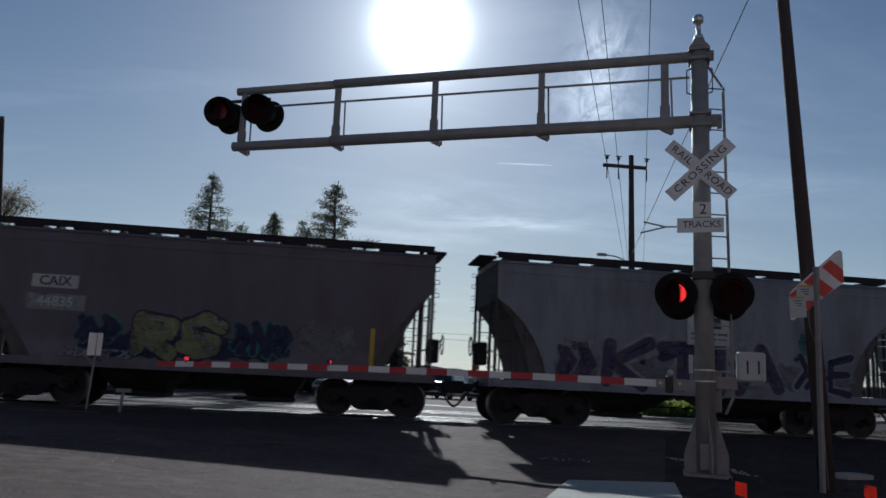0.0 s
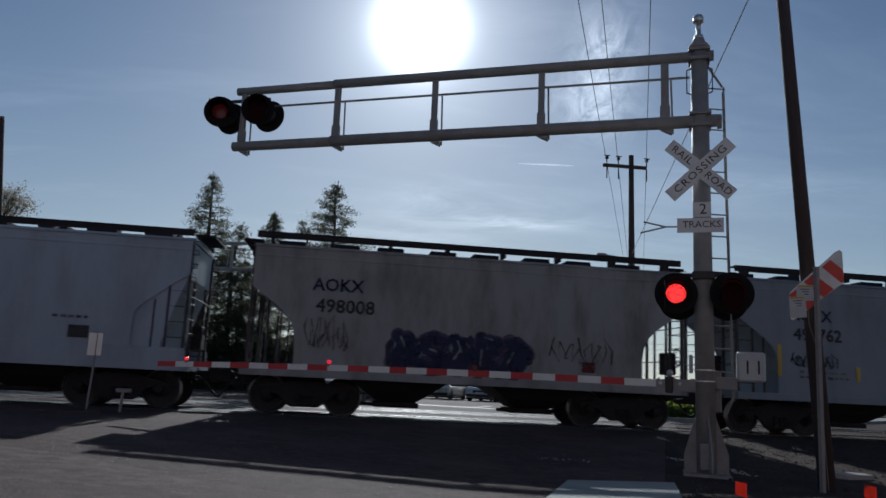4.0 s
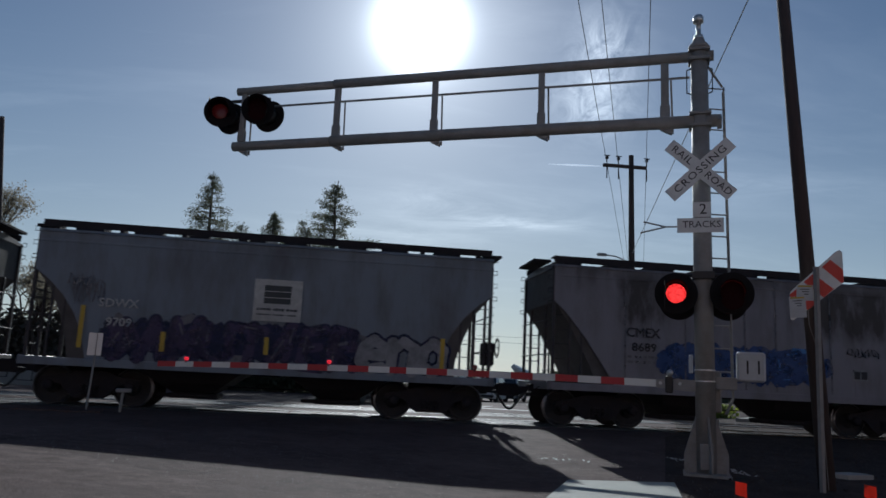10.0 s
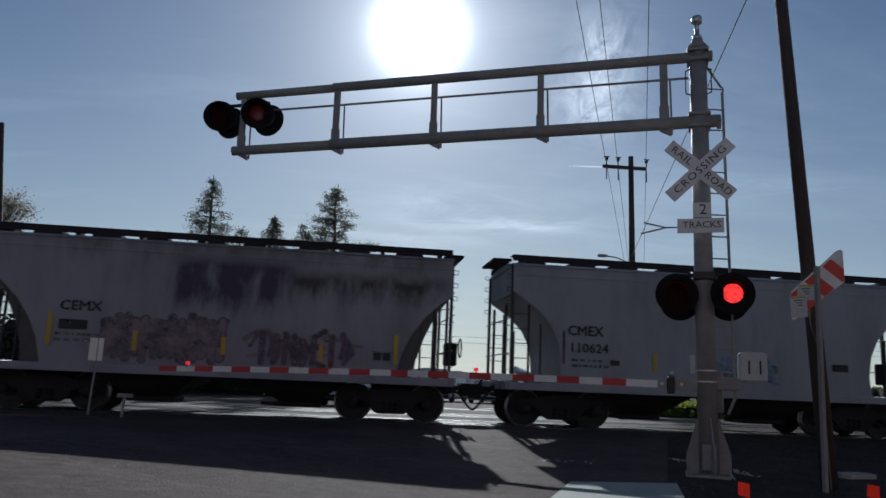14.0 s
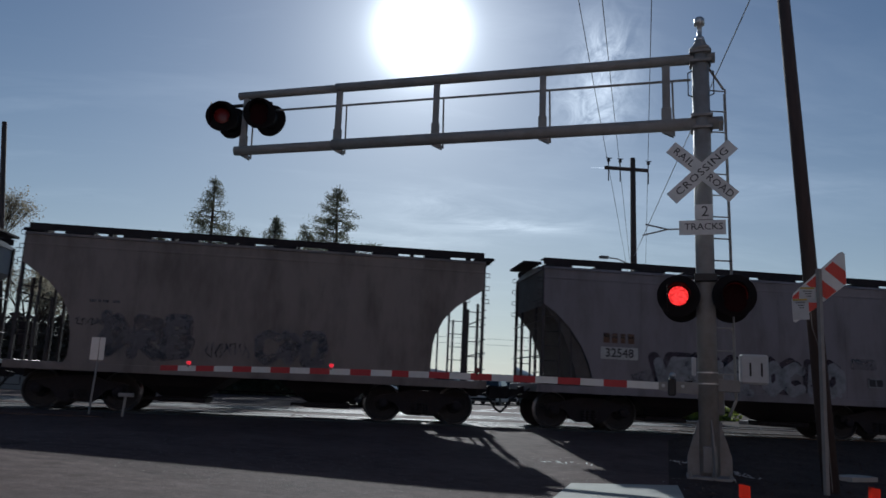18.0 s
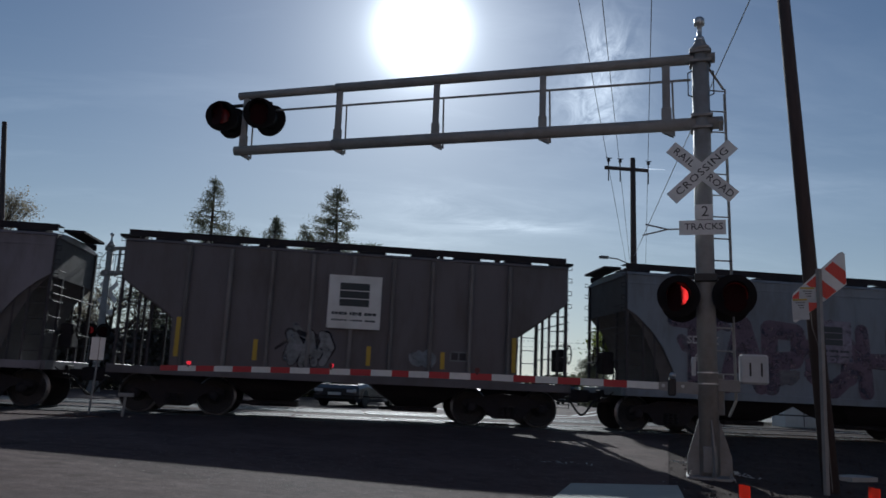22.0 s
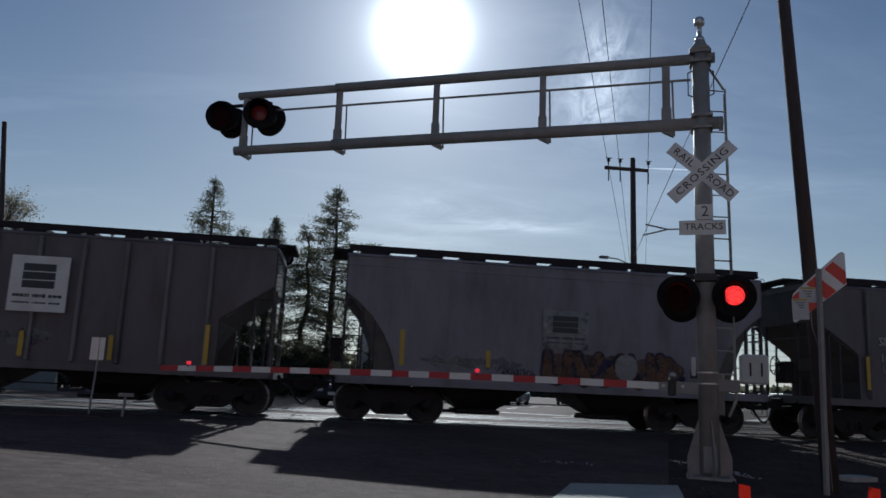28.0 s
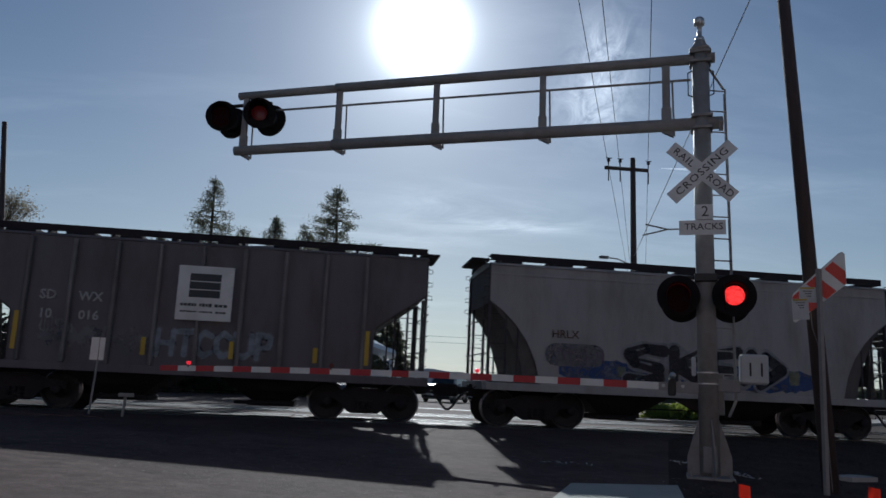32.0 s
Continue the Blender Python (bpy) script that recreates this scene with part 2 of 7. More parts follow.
# end ironwork coloured dark as if no light reached it
M["end_dark"] = surface("unlit_dark_ironwork", (0.050, 0.042, 0.045), 0.7, spread=0.3, grain=9, bump=0.1)
# pale base colour carries the haze in front of the hills
M["hill"] = surface("haze_pale_hill", (0.56, 0.49, 0.46), 0.9, spread=0.2, grain=0.02, bump=0)
M["glass"] = surface("tinted_glass", (0.02, 0.022, 0.025), 0.06, spread=0.1, bump=0, spec=0.6)
M["headlight"] = surface("headlight_glass", (0.6, 0.6, 0.6), 0.12, spread=0.05, bump=0)
M["car_silver"] = surface("silver_car_paint", (0.42, 0.42, 0.42), 0.22, 0.5, spread=0.05, bump=0)
# silver paint darkened in place of shade on a backlit front
M["car_grey"] = surface("backlit_silver_car_paint", (0.085, 0.088, 0.098), 0.22, 0.4, spread=0.05, bump=0)
M["car_black"] = surface("black_car_paint", (0.02, 0.02, 0.022), 0.2, spread=0.1, bump=0)
M["car_dark_blue"] = surface("dark_blue_car_paint", (0.03, 0.035, 0.06), 0.22, spread=0.1, bump=0)
M["car_white"] = surface("white_car_paint", (0.65, 0.65, 0.64), 0.3, spread=0.05, bump=0)
# emission stands in for sunlight on the vapour
M["vapour"] = surface("vapour_glow", (0.8, 0.8, 0.8), 1.0, bump=0, emit=(0.85, 0.92, 1.0), glow=0.72)
M["paper"] = surface("weathered_paper", (0.50, 0.51, 0.52), 0.6, spread=0.1, grain=10, bump=0.03, dirt=(0.38, 0.38, 0.38), dirt_amount=0.5, dirt_scale=6)
M["old_wire"] = surface("dull_ground_wire", (0.22, 0.20, 0.19), 0.5, 0.5, bump=0)
# for walls added out of view that throw warm light back
M["bounce_wall"] = surface("buff_bounce_stucco", (0.52, 0.385, 0.34), 0.9, spread=0.12, grain=2, bump=0.2, dirt=(0.40, 0.29, 0.25), dirt_amount=0.4, dirt_scale=0.3)
M["yellow"] = surface("yellow_film", (0.50, 0.34, 0.03), 0.5, spread=0.1, bump=0.03)


def let_light_through(m, share, tint):
    """Thin leaves: part of the sun's light passes through the blade."""
    nt = m.node_tree
    b, out = nt.nodes["Principled BSDF"], nt.nodes["Material Output"]
    tr, mx = nt.nodes.new("ShaderNodeBsdfTranslucent"), nt.nodes.new("ShaderNodeMixShader")
    tr.inputs[0].default_value = (*tint, 1)
    mx.inputs[0].default_value = share
    nt.links.new(b.outputs[0], mx.inputs[1]); nt.links.new(tr.outputs[0], mx.inputs[2]); nt.links.new(mx.outputs[0], out.inputs["Surface"])


let_light_through(M["needles"], 0.42, (0.20, 0.20, 0.13))
let_light_through(M["leaves"], 0.45, (0.22, 0.26, 0.06))
let_light_through(M["grass"], 0.45, (0.30, 0.36, 0.06))
let_light_through(M["tawny"], 0.5, (0.36, 0.32, 0.24))


# ---------------------------------------------------------------- building helpers
def mesh_of(name, bm, materials):
    me = bpy.data.meshes.new(name)
    bm.to_mesh(me)
    bm.free()
    for m in materials if isinstance(materials, (list, tuple)) else [materials]:
        me.materials.append(m)
    return me


def part(name, bm, material, parent, label="", smooth=False):
    """One mesh object under a thing or a part."""
    ob = new(name, mesh_of(name, bm, material))
    if smooth:
        for p in ob.data.polygons:
            p.use_smooth = True
    ob.parent = parent
    return tagged(ob, label)


def thing(name, m, label, category, group="", kind=""):
    ob = new(name)
    ob.empty_display_size = 0.2
    ob.matrix_basis = m
    return tagged(ob, label, category, group, kind)


def solo(name, bm, material, label, category="", group="", kind="", m=None, smooth=False):
    """A thing that is one mesh."""
    ob = new(name, mesh_of(name, bm, material))
    if smooth:
        for p in ob.data.polygons:
            p.use_smooth = True
    if m is not None:
        ob.matrix_basis = m
    return tagged(ob, label, category, group, kind)


def quad_prism(bm, loop, offset, mat=0):
    """Extrude a closed loop of points by offset; returns nothing."""
    off = Vector(offset)
    a = [bm.verts.new(p) for p in loop]
    b = [bm.verts.new(Vector(p) + off) for p in loop]
    faces = [bm.faces.new(a[::-1]), bm.faces.new(b)]
    k = len(loop)
    for i in range(k):
        faces.append(bm.faces.new((a[i], a[(i + 1) % k], b[(i + 1) % k], b[i])))
    for f in faces:
        f.material_index = mat


def box(bm, x0, x1, y0, y1, z0, z1, bevel=0.0, mat=0):
    """A box with its upright and lying edges cut back by bevel."""
    if bevel <= 0:
        quad_prism(bm, [(x0, y0, z0), (x1, y0, z0), (x1, y1, z0), (x0, y1, z0)], (0, 0, z1 - z0), mat)
        return
    c = bevel
    lev = []
    for z, s in ((z0, c), (z0 + c, 0), (z1 - c, 0), (z1, c)):
        lp = [(x0 + c, y0 + s), (x1 - c, y0 + s), (x1 - s, y0 + c), (x1 - s, y1 - c), (x1 - c, y1 - s), (x0 + c, y1 - s), (x0 + s, y1 - c), (x0 + s, y0 + c)]
        if s:
            lp = [(x0 + 1.6 * c, y0 + c), (x1 - 1.6 * c, y0 + c), (x1 - c, y0 + 1.6 * c), (x1 - c, y1 - 1.6 * c), (x1 - 1.6 * c, y1 - c), (x0 + 1.6 * c, y1 - c), (x0 + c, y1 - 1.6 * c), (x0 + c, y0 + 1.6 * c)]
        lev.append([bm.verts.new((x, y, z)) for x, y in lp])
    fs = [bm.faces.new(lev[0][::-1]), bm.faces.new(lev[3])]
    for a, b in zip(lev, lev[1:]):
        for i in range(8):
            fs.append(bm.faces.new((a[i], a[(i + 1) % 8], b[(i + 1) % 8], b[i])))
    for f in fs:
        f.material_index = mat


def tube(bm, p0, p1, r0, r1=None, seg=10, caps=True, mat=0):
    """A round bar from p0 to p1."""
    p0, p1 = Vector(p0), Vector(p1)
    r1 = r0 if r1 is None else r1
    q = (p1 - p0).to_track_quat("Z", "Y")
    rings = []
    for p, r in ((p0, r0), (p1, r1)):
        rings.append([bm.verts.new(p + q @ Vector((r * math.cos(2 * math.pi * i / seg), r * math.sin(2 * math.pi * i / seg), 0))) for i in range(seg)])
    fs = [bm.faces.new((rings[0][i], rings[0][(i + 1) % seg], rings[1][(i + 1) % seg], rings[1][i])) for i in range(seg)]
    if caps:
        fs += [bm.faces.new(rings[0][::-1]), bm.faces.new(rings[1])]
    for f in fs:
        f.material_index = mat


def lathe(bm, profile, axis="z", seg=20, at=(0, 0, 0), mat=0):
    """Turn a profile of (radius, height) about an axis."""
    at = Vector(at)
    turn = {"z": Matrix.Identity(3), "y": Matrix.Rotation(-math.pi / 2, 3, "X"), "x": Matrix.Rotation(math.pi / 2, 3, "Y")}[axis]
    rings = []
    for r, h in profile:
        rings.append([bm.verts.new(at + turn @ Vector((max(r, 1e-4) * math.cos(2 * math.pi * i / seg), max(r, 1e-4) * math.sin(2 * math.pi * i / seg), h))) for i in range(seg)])
    fs = []
    for a, b in zip(rings, rings[1:]):
        fs += [bm.faces.new((a[i], a[(i + 1) % seg], b[(i + 1) % seg], b[i])) for i in range(seg)]
    fs += [bm.faces.new(rings[0][::-1]), bm.faces.new(rings[-1])]
    for f in fs:
        f.material_index = mat


def path_tube(bm, points, r, seg=8):
    """A round bar bent through points, in one skin."""
    pts = [Vector(p) for p in points]
    rings = []
    for i, p in enumerate(pts):
        a = (p - pts[i - 1]).normalized() if i else (pts[1] - p).normalized()
        b = (pts[i + 1] - p).normalized() if i < len(pts) - 1 else a
        d = a + b if (a + b).length > 0.05 else b
        q = d.to_track_quat("Z", "Y")
        rings.append([bm.verts.new(p + q @ Vector((r * math.cos(2 * math.pi * k / seg), r * math.sin(2 * math.pi * k / seg), 0))) for k in range(seg)])
    for s, t in zip(rings, rings[1:]):
        off = min(range(seg), key=lambda o: (t[o].co - s[0].co).length)
        for k in range(seg):
            bm.faces.new((s[k], s[(k + 1) % seg], t[(k + 1 + off) % seg], t[(k + off) % seg]))
    bm.faces.new(rings[0][::-1]); bm.faces.new(rings[-1])


def letters(name, text, size, parent, m, material, depth=0.003, align="CENTER", label="", bold=0.0, spacing=1.0):
    """Raised lettering in the built-in font, as a mesh."""
    cu = bpy.data.curves.new(name, "FONT")
    cu.bevel_depth, cu.bevel_resolution, cu.space_character = bold, 0, spacing
    cu.body, cu.size, cu.align_x, cu.align_y, cu.extrude, cu.resolution_u = text, size, align, "CENTER", depth, 2
    tmp = bpy.data.objects.new(name, cu)
    me = bpy.data.meshes.new_from_object(tmp)
    bpy.data.objects.remove(tmp)
    me.materials.clear()
    me.materials.append(material)
    ob = new(name, me)
    ob.parent = parent
    ob.matrix_basis = m
    return tagged(ob, label)


# ---------------------------------------------------------------- ground, road and track
RAIL_Z, TRACK_Y, GAUGE = 0.37, 19.67, 0.7175


def height(x, y):
    """Lie of the land: level with the rails at the crossing and to the left, falling away towards the near right corner."""
    if y > 26:
        return max(-0.6, 0.355 - 0.004 * (y - 26))
    if y > 18.7:
        return 0.355
    low = 0.355 * max(0.0, y - 7) / 11.7
    w = min(1.0, max(0.0, (x + 4) / 6))
    return 0.355 * (1 - w) + low * w


ROAD_TURN = radians(24.0)              # the road crosses the tracks on the skew
ALONG = Vector((math.sin(ROAD_TURN), math.cos(ROAD_TURN), 0))
ACROSS = Vector((math.cos(ROAD_TURN), -math.sin(ROAD_TURN), 0))
MAST = Vector((5.675, 11.153, 0.115))
YS = [-300, -60, -20, -6, 0, 2, 4, 5, 6, 7, 8, 9, 10, 11, 12, 13, 14, 15, 16, 17, 18, 18.7, 20.6, 23.2, 25.1, 26, 28, 31, 35, 40, 50, 70, 100, 160, 260, 500, 1200, 4000]
XS = [-2500, -300, -60, -30, -20, -14, -10, -8, -6, -5, -4, -3, -2, -1, 0, 1, 2, 3, 4, 5, 6, 7, 8, 9, 10, 12, 15, 20, 30, 60, 300, 2500]


def sheet(name, columns, rows, where, lift, material, label, category="", kind="structure"):
    """A surface over a grid; where(c, y) gives x."""
    bm = bmesh.new()
    grid = []
    for y in rows:
        line = []
        for c in columns:
            x = where(c, y)
            line.append(bm.verts.new((x, y, height(x, y) + lift)))
        grid.append(line)
    for a, b in zip(grid, grid[1:]):
        for i in range(len(columns) - 1):
            bm.faces.new((a[i], a[i + 1], b[i + 1], b[i]))
    return solo(name, bm, material, label, category, kind=kind)


def road_x(offset, y):
    """x at y of a line along the road, offset metres to the right of the mast's foot."""
    base = MAST + ACROSS * offset
    return base.x + (y - base.y) * math.tan(ROAD_TURN)


def road_edge(c, y):
    """Columns of the road: on the near side the asphalt stops just short of the mast."""
    if y < 18 and c > -4:
        c = -4 + (c + 4) * 3.35 / 3.65
    return road_x(c, y)


def on_ground(x, y, lift=0.0):
    return Vector((x, y, height(x, y) + lift))


sheet("ground", XS, YS, lambda c, y: c, -0.012, M["dirt"], "bare brown earth and gravel beside the crossing", "ground")
ROAD_ROWS = [y for y in YS if -6 <= y <= 260]
sheet("road", [-40, -34, -28, -22] + [-18 + i for i in range(18)] + [-0.35], ROAD_ROWS, road_edge, 0.0, M["asphalt"], "worn grey asphalt road over the level crossing", "road")


def near_lane():
    """Coarser, paler asphalt laid against the older road along a bent seam."""
    seam = [(-16.0, 11.2), (-9.0, 10.6), (-5.5, 9.9), (-3.7, 9.45), (-2.6, 9.1), (-1.45, 8.2), (-0.1, 7.68), (1.2, 7.4), (1.73, 7.30)]
    bm = bmesh.new()
    grid = []
    for (x0, y0), (x1, y1) in zip(seam, seam[1:]):
        for i in range(6):
            f = i / 6
            x, y = x0 + (x1 - x0) * f, y0 + (y1 - y0) * f + 0.05 * noise.noise(Vector((x0 + f * 3.0, 4.0, 0)))
            line = []
            for k in range(15):
                v = y + (-5.5 - y) * k / 14
                line.append(bm.verts.new((x, v, height(x, v) + (0.012 if k else 0.002))))
            grid.append(line)
    for a, b in zip(grid, grid[1:]):
        for k in range(14):
            bm.faces.new((a[k], a[k + 1], b[k + 1], b[k]))
    bmesh.ops.recalc_face_normals(bm, faces=bm.faces)
    for f in bm.faces:
        if f.normal.z < 0:
            f.normal_flip()
    solo("road_near_lane", bm, M["asphalt_coarse"], "coarse paler asphalt of the near lane", "road", kind="structure")


near_lane()


# rails, ties and ballast
def rail_mesh(x0, x1):
    bm = bmesh.new()
    prof = [(-0.07, 0), (0.07, 0), (0.07, 0.015), (0.012, 0.035), (0.012, 0.115), (0.036, 0.125), (0.036, 0.155), (0.03, 0.16), (-0.03, 0.16), (-0.036, 0.155), (-0.036, 0.125), (-0.012, 0.115), (-0.012, 0.035), (-0.07, 0.015)]
    quad_prism(bm, [(x0, y, z - 0.16) for y, z in prof], (x1 - x0, 0, 0), 0)
    bm.normal_update()
    for f in bm.faces:
        f.material_index = 1 if f.calc_center_median().z > -0.012 and abs(f.normal.x) < 0.5 else 0
    return mesh_of("rail", bm, [M["rail_rust"], M["rail_steel"]])


def build_track(name, yc, label):
    t = thing(name, pose(0, yc, RAIL_Z), label, "railway track", kind="structure")
    me = rail_mesh(-130, 160)
    for s in (-1, 1):
        r = new("rail", me)
        r.parent, r.location = t, (0, s * (GAUGE + 0.036), 0)
    bm = bmesh.new()
    box(bm, -0.115, 0.115, -1.3, 1.3, -0.36, -0.165, 0.01)
    tie = mesh_of("tie", bm, M["tie"])
    x = road_x(-0.2, yc) + 0.3
    for i in range(46):
        o = new("tie", tie)
        o.parent, o.location = t, (x + 0.52 * i, random.uniform(-0.03, 0.03), random.uniform(-0.01, 0.0))
        o.rotation_euler = (0, 0, random.uniform(-0.02, 0.02))
    return t


build_track("track_1", TRACK_Y, "steel rails polished on top, on old wooden ties")
build_track("track_2", TRACK_Y + 4.4, "second pair of steel rails beyond the train")


def stones(name, spots, size, material, label, seed, category="gravel"):
    """Loose stones: squashed irregular octahedra in one mesh."""
    rnd = random.Random(seed)
    verts, faces = [], []
    for x, y, z in spots:
        s = size * rnd.uniform(0.4, 1.3)
        b = len(verts)
        a = rnd.uniform(0, 6.28)
        for k in range(5):
            r = s * rnd.uniform(0.7, 1.15)
            verts.append((x + r * math.cos(a + k * 1.257), y + r * math.sin(a + k * 1.257), z + s * rnd.uniform(-0.1, 0.25)))
        verts.append((x + s * rnd.uniform(-0.3, 0.3), y + s * rnd.uniform(-0.3, 0.3), z + s * rnd.uniform(0.5, 0.85)))
        for k in range(5):
            faces.append((b + k, b + (k + 1) % 5, b + 5))
    me = bpy.data.meshes.new(name)
    me.from_pydata(verts, [], faces)
    me.materials.append(material)
    return tagged(new(name, me), label, category, kind="stuff")


rnd = random.Random(4)
spots = []
for i in range(9000):
    y = rnd.uniform(TRACK_Y - 2.6, TRACK_Y + 7.2)
    x = road_x(-0.6, y) + rnd.uniform(0, 26) ** 1.0
    dy = min(abs(y - TRACK_Y), abs(y - TRACK_Y - 4.4))
    z = 0.30 - max(0.0, dy - 1.5) * 0.12
    spots.append((x, y, max(z, height(x, y) - 0.04)))
stones("ballast", spots, 0.055, M["ballast"], "grey crushed-stone ballast round the rails", 5)
bm = bmesh.new()
for yc in (TRACK_Y, TRACK_Y + 4.4):
    x0, x1 = road_x(-0.5, yc), 150
    loop = [(yc - 2.5, 0.08), (yc + 2.5, 0.08), (yc + 1.55, 0.285), (yc - 1.55, 0.285)]
    quad_prism(bm, [(x0, y, z) for y, z in loop], (x1 - x0, 0, 0))
solo("track_bed", bm, M["ballast"], "sloped bed of dusty crushed stone under the rails", "ballast bed", kind="structure")
spots = []
for i in range(4200):
    x, y = rnd.uniform(2.6, 13), rnd.uniform(8.2, 17)
    if (Vector((x, y, 0)) - MAST).dot(ACROSS) < -1.1 * rnd.random() ** 1.6 - 0.25:
        continue
    spots.append((x, y, height(x, y) - 0.008))
big = [(rnd.uniform(5.6, 9.5), rnd.uniform(10.2, 15.5), 0) for i in range(26)]
stones("loose_stones", [(x, y, height(x, y) - 0.03) for x, y, z in big], 0.05, M["gravel"], "a few larger pale stones on the earth", 8)
stones("loose_gravel", spots, 0.022, M["gravel"], "scattered pale gravel and clods on the bare earth", 6)

clods = [(rnd.uniform(3.4, 13), rnd.uniform(9.0, 17.2), 0) for i in range(1100)]
clods = [(x, y, height(x, y) - 0.014) for x, y, z in clods if (Vector((x, y, 0)) - MAST).dot(ACROSS) > -0.6 and (abs(x - MAST.x) > 0.4 or abs(y - MAST.y) > 0.4)]
stones("earth_clods", clods, 0.036, M["dirt"], "dark clods and cinders on the bare earth", 12, "clods")
rubble = [(5.97 + rnd.gauss(0, 0.07), 12.9 + rnd.gauss(0, 0.09)) for i in range(16)] + [(6.30 + rnd.gauss(0, 0.08), 11.40 + rnd.gauss(0, 0.22)) for i in range(22)]
stones("pale_rubble", [(x, y, height(x, y) - 0.01) for x, y in rubble], 0.038, M["pale_stone"], "broken pale chips of concrete round the mast's foot", 14, "rubble")
# pale specks imitate sun glints off the asphalt
grit = []
for i in range(6500):
    x, y = rnd.uniform(-13, 5), rnd.uniform(5.2, 13)
    grit.append((x, y, height(x, y) + 0.001))
stones("road_grit", grit, 0.006, M["pale_stone"], "fine pale grit whose specks stand in for glints on the asphalt", 9, "grit")

bm = bmesh.new()
quad_prism(bm, [(-0.30, -0.17, 0), (0.24, -0.20, 0), (0.33, 0.02, 0), (0.20, 0.21, 0), (-0.24, 0.18, 0), (-0.34, 0.03, 0)], (0, 0, 0.07))
solo("concrete_chunk", bm, M["pale_stone"], "broken flat slab of pale concrete lying on the earth", "rubble", m=Matrix.Translation((8.17, 11.40, 0.115)) @ Matrix.Rotation(0.3, 4, "Z"))

# concrete panels between and beside the rails where the road crosses
panel_bm = bmesh.new(); box(panel_bm, -1.18, 1.18, -0.60, 0.60, -0.16, -0.003, 0.012)
panel = mesh_of("panel", panel_bm, M["panel"])
side_bm = bmesh.new(); box(side_bm, -1.18, 1.18, -0.28, 0.28, -0.16, -0.003, 0.012)
side_panel = mesh_of("side_panel", side_bm, M["panel"])
for yc, name in ((TRACK_Y, "crossing_deck_1"), (TRACK_Y + 4.4, "crossing_deck_2")):
    deck = thing(name, pose(0, yc, RAIL_Z), "worn concrete crossing panels between the rails", "crossing deck", kind="structure")
    x1 = road_x(-0.9, yc)
    for i in range(9):
        for data, dy in ((panel, 0.0), (side_panel, -1.09), (side_panel, 1.09)):
            o = new("panel", data)
            o.parent, o.location = deck, (x1 - 1.2 - 2.4 * i, dy, random.uniform(-0.004, 0.002))


# painted lines, kerbs and pavements
def painted(name, u0, u1, v0, v1, label):
    """A bar of road paint: u across from the mast, v along the road from the mast's foot."""
    bm = bmesh.new()
    steps = max(1, int(abs(v1 - v0) / 0.8), int(abs(u1 - u0) / 0.8))
    for i in range(steps):
        if abs(v1 - v0) >= abs(u1 - u0):
            a, b, c, d = u0, u1, v0 + (v1 - v0) * i / steps, v0 + (v1 - v0) * (i + 1) / steps
        else:
            a, b, c, d = u0 + (u1 - u0) * i / steps, u0 + (u1 - u0) * (i + 1) / steps, v0, v1
        vs = []
        for u, v in ((a, c), (b, c), (b, d), (a, d)):
            p = MAST + ACROSS * u + ALONG * v
            vs.append(bm.verts.new(on_ground(p.x, p.y, 0.005)))
        bm.faces.new(vs)
    return solo(name, bm, M["paint_line"], label, "road marking", kind="structure")


painted("stop_line_1", -12.0, -4.4, 17.6, 18.2, "worn white stop line beyond the tracks")
painted("lane_line_1", -4.35, -4.2, 18.0, 60.0, "faded white centre line of the far road")
for i in range(7):
    painted("lane_line_%d" % (i + 2), -8.3, -8.15, 19 + i * 6.0, 22 + i * 6.0, "faded white lane dash of the far road")
painted("edge_line_1", -1.5, -1.38, 17.0, 55.0, "faded white edge line of the far road")


for k, (x, y, n) in enumerate(((3.30, 12.27, 7), (4.03, 12.13, 2))):      # sprayed survey marks
    bm = bmesh.new()
    for i in range(n):
        a = 2.1 * i + k
        p = Vector((x + 0.08 * i, y - 0.012 * i, 0))
        q = p + Vector((0.07 * math.cos(a), 0.17 * math.sin(a * 1.7), 0))
        side = Vector((-(q - p).y, (q - p).x, 0)).normalized() * 0.014
        bm.faces.new([bm.verts.new(on_ground(c.x, c.y, 0.007 + 0.001 * i)) for c in (p - side, q - side, q + side, p + side)])
    for f in bm.faces:
        f.normal_update()
        if f.normal.z < 0:
            f.normal_flip()
    solo("survey_mark_%d" % (k + 1), bm, M["paint_line"], "thin pale sprayed survey mark on the asphalt", "road marking", kind="structure")


bm = bmesh.new()                       # a worn line that swings away with the turning lane
arc = []
for i in range(15):
    f = i / 14
    x, y = (1 - f) ** 2 * 7.6 + 2 * f * (1 - f) * 10.2 + f * f * 15.5, (1 - f) ** 2 * 26.6 + 2 * f * (1 - f) * 29.0 + f * f * 43.0
    arc.append([bm.verts.new(on_ground(x - 0.11, y, 0.006)), bm.verts.new(on_ground(x + 0.11, y - 0.02, 0.006))])
for a, b in zip(arc, arc[1:]):
    bm.faces.new((a[0], a[1], b[1], b[0]))
solo("turn_line_1", bm, M["paint_line"], "curved faded white line of the turning lane", "road marking", kind="structure")


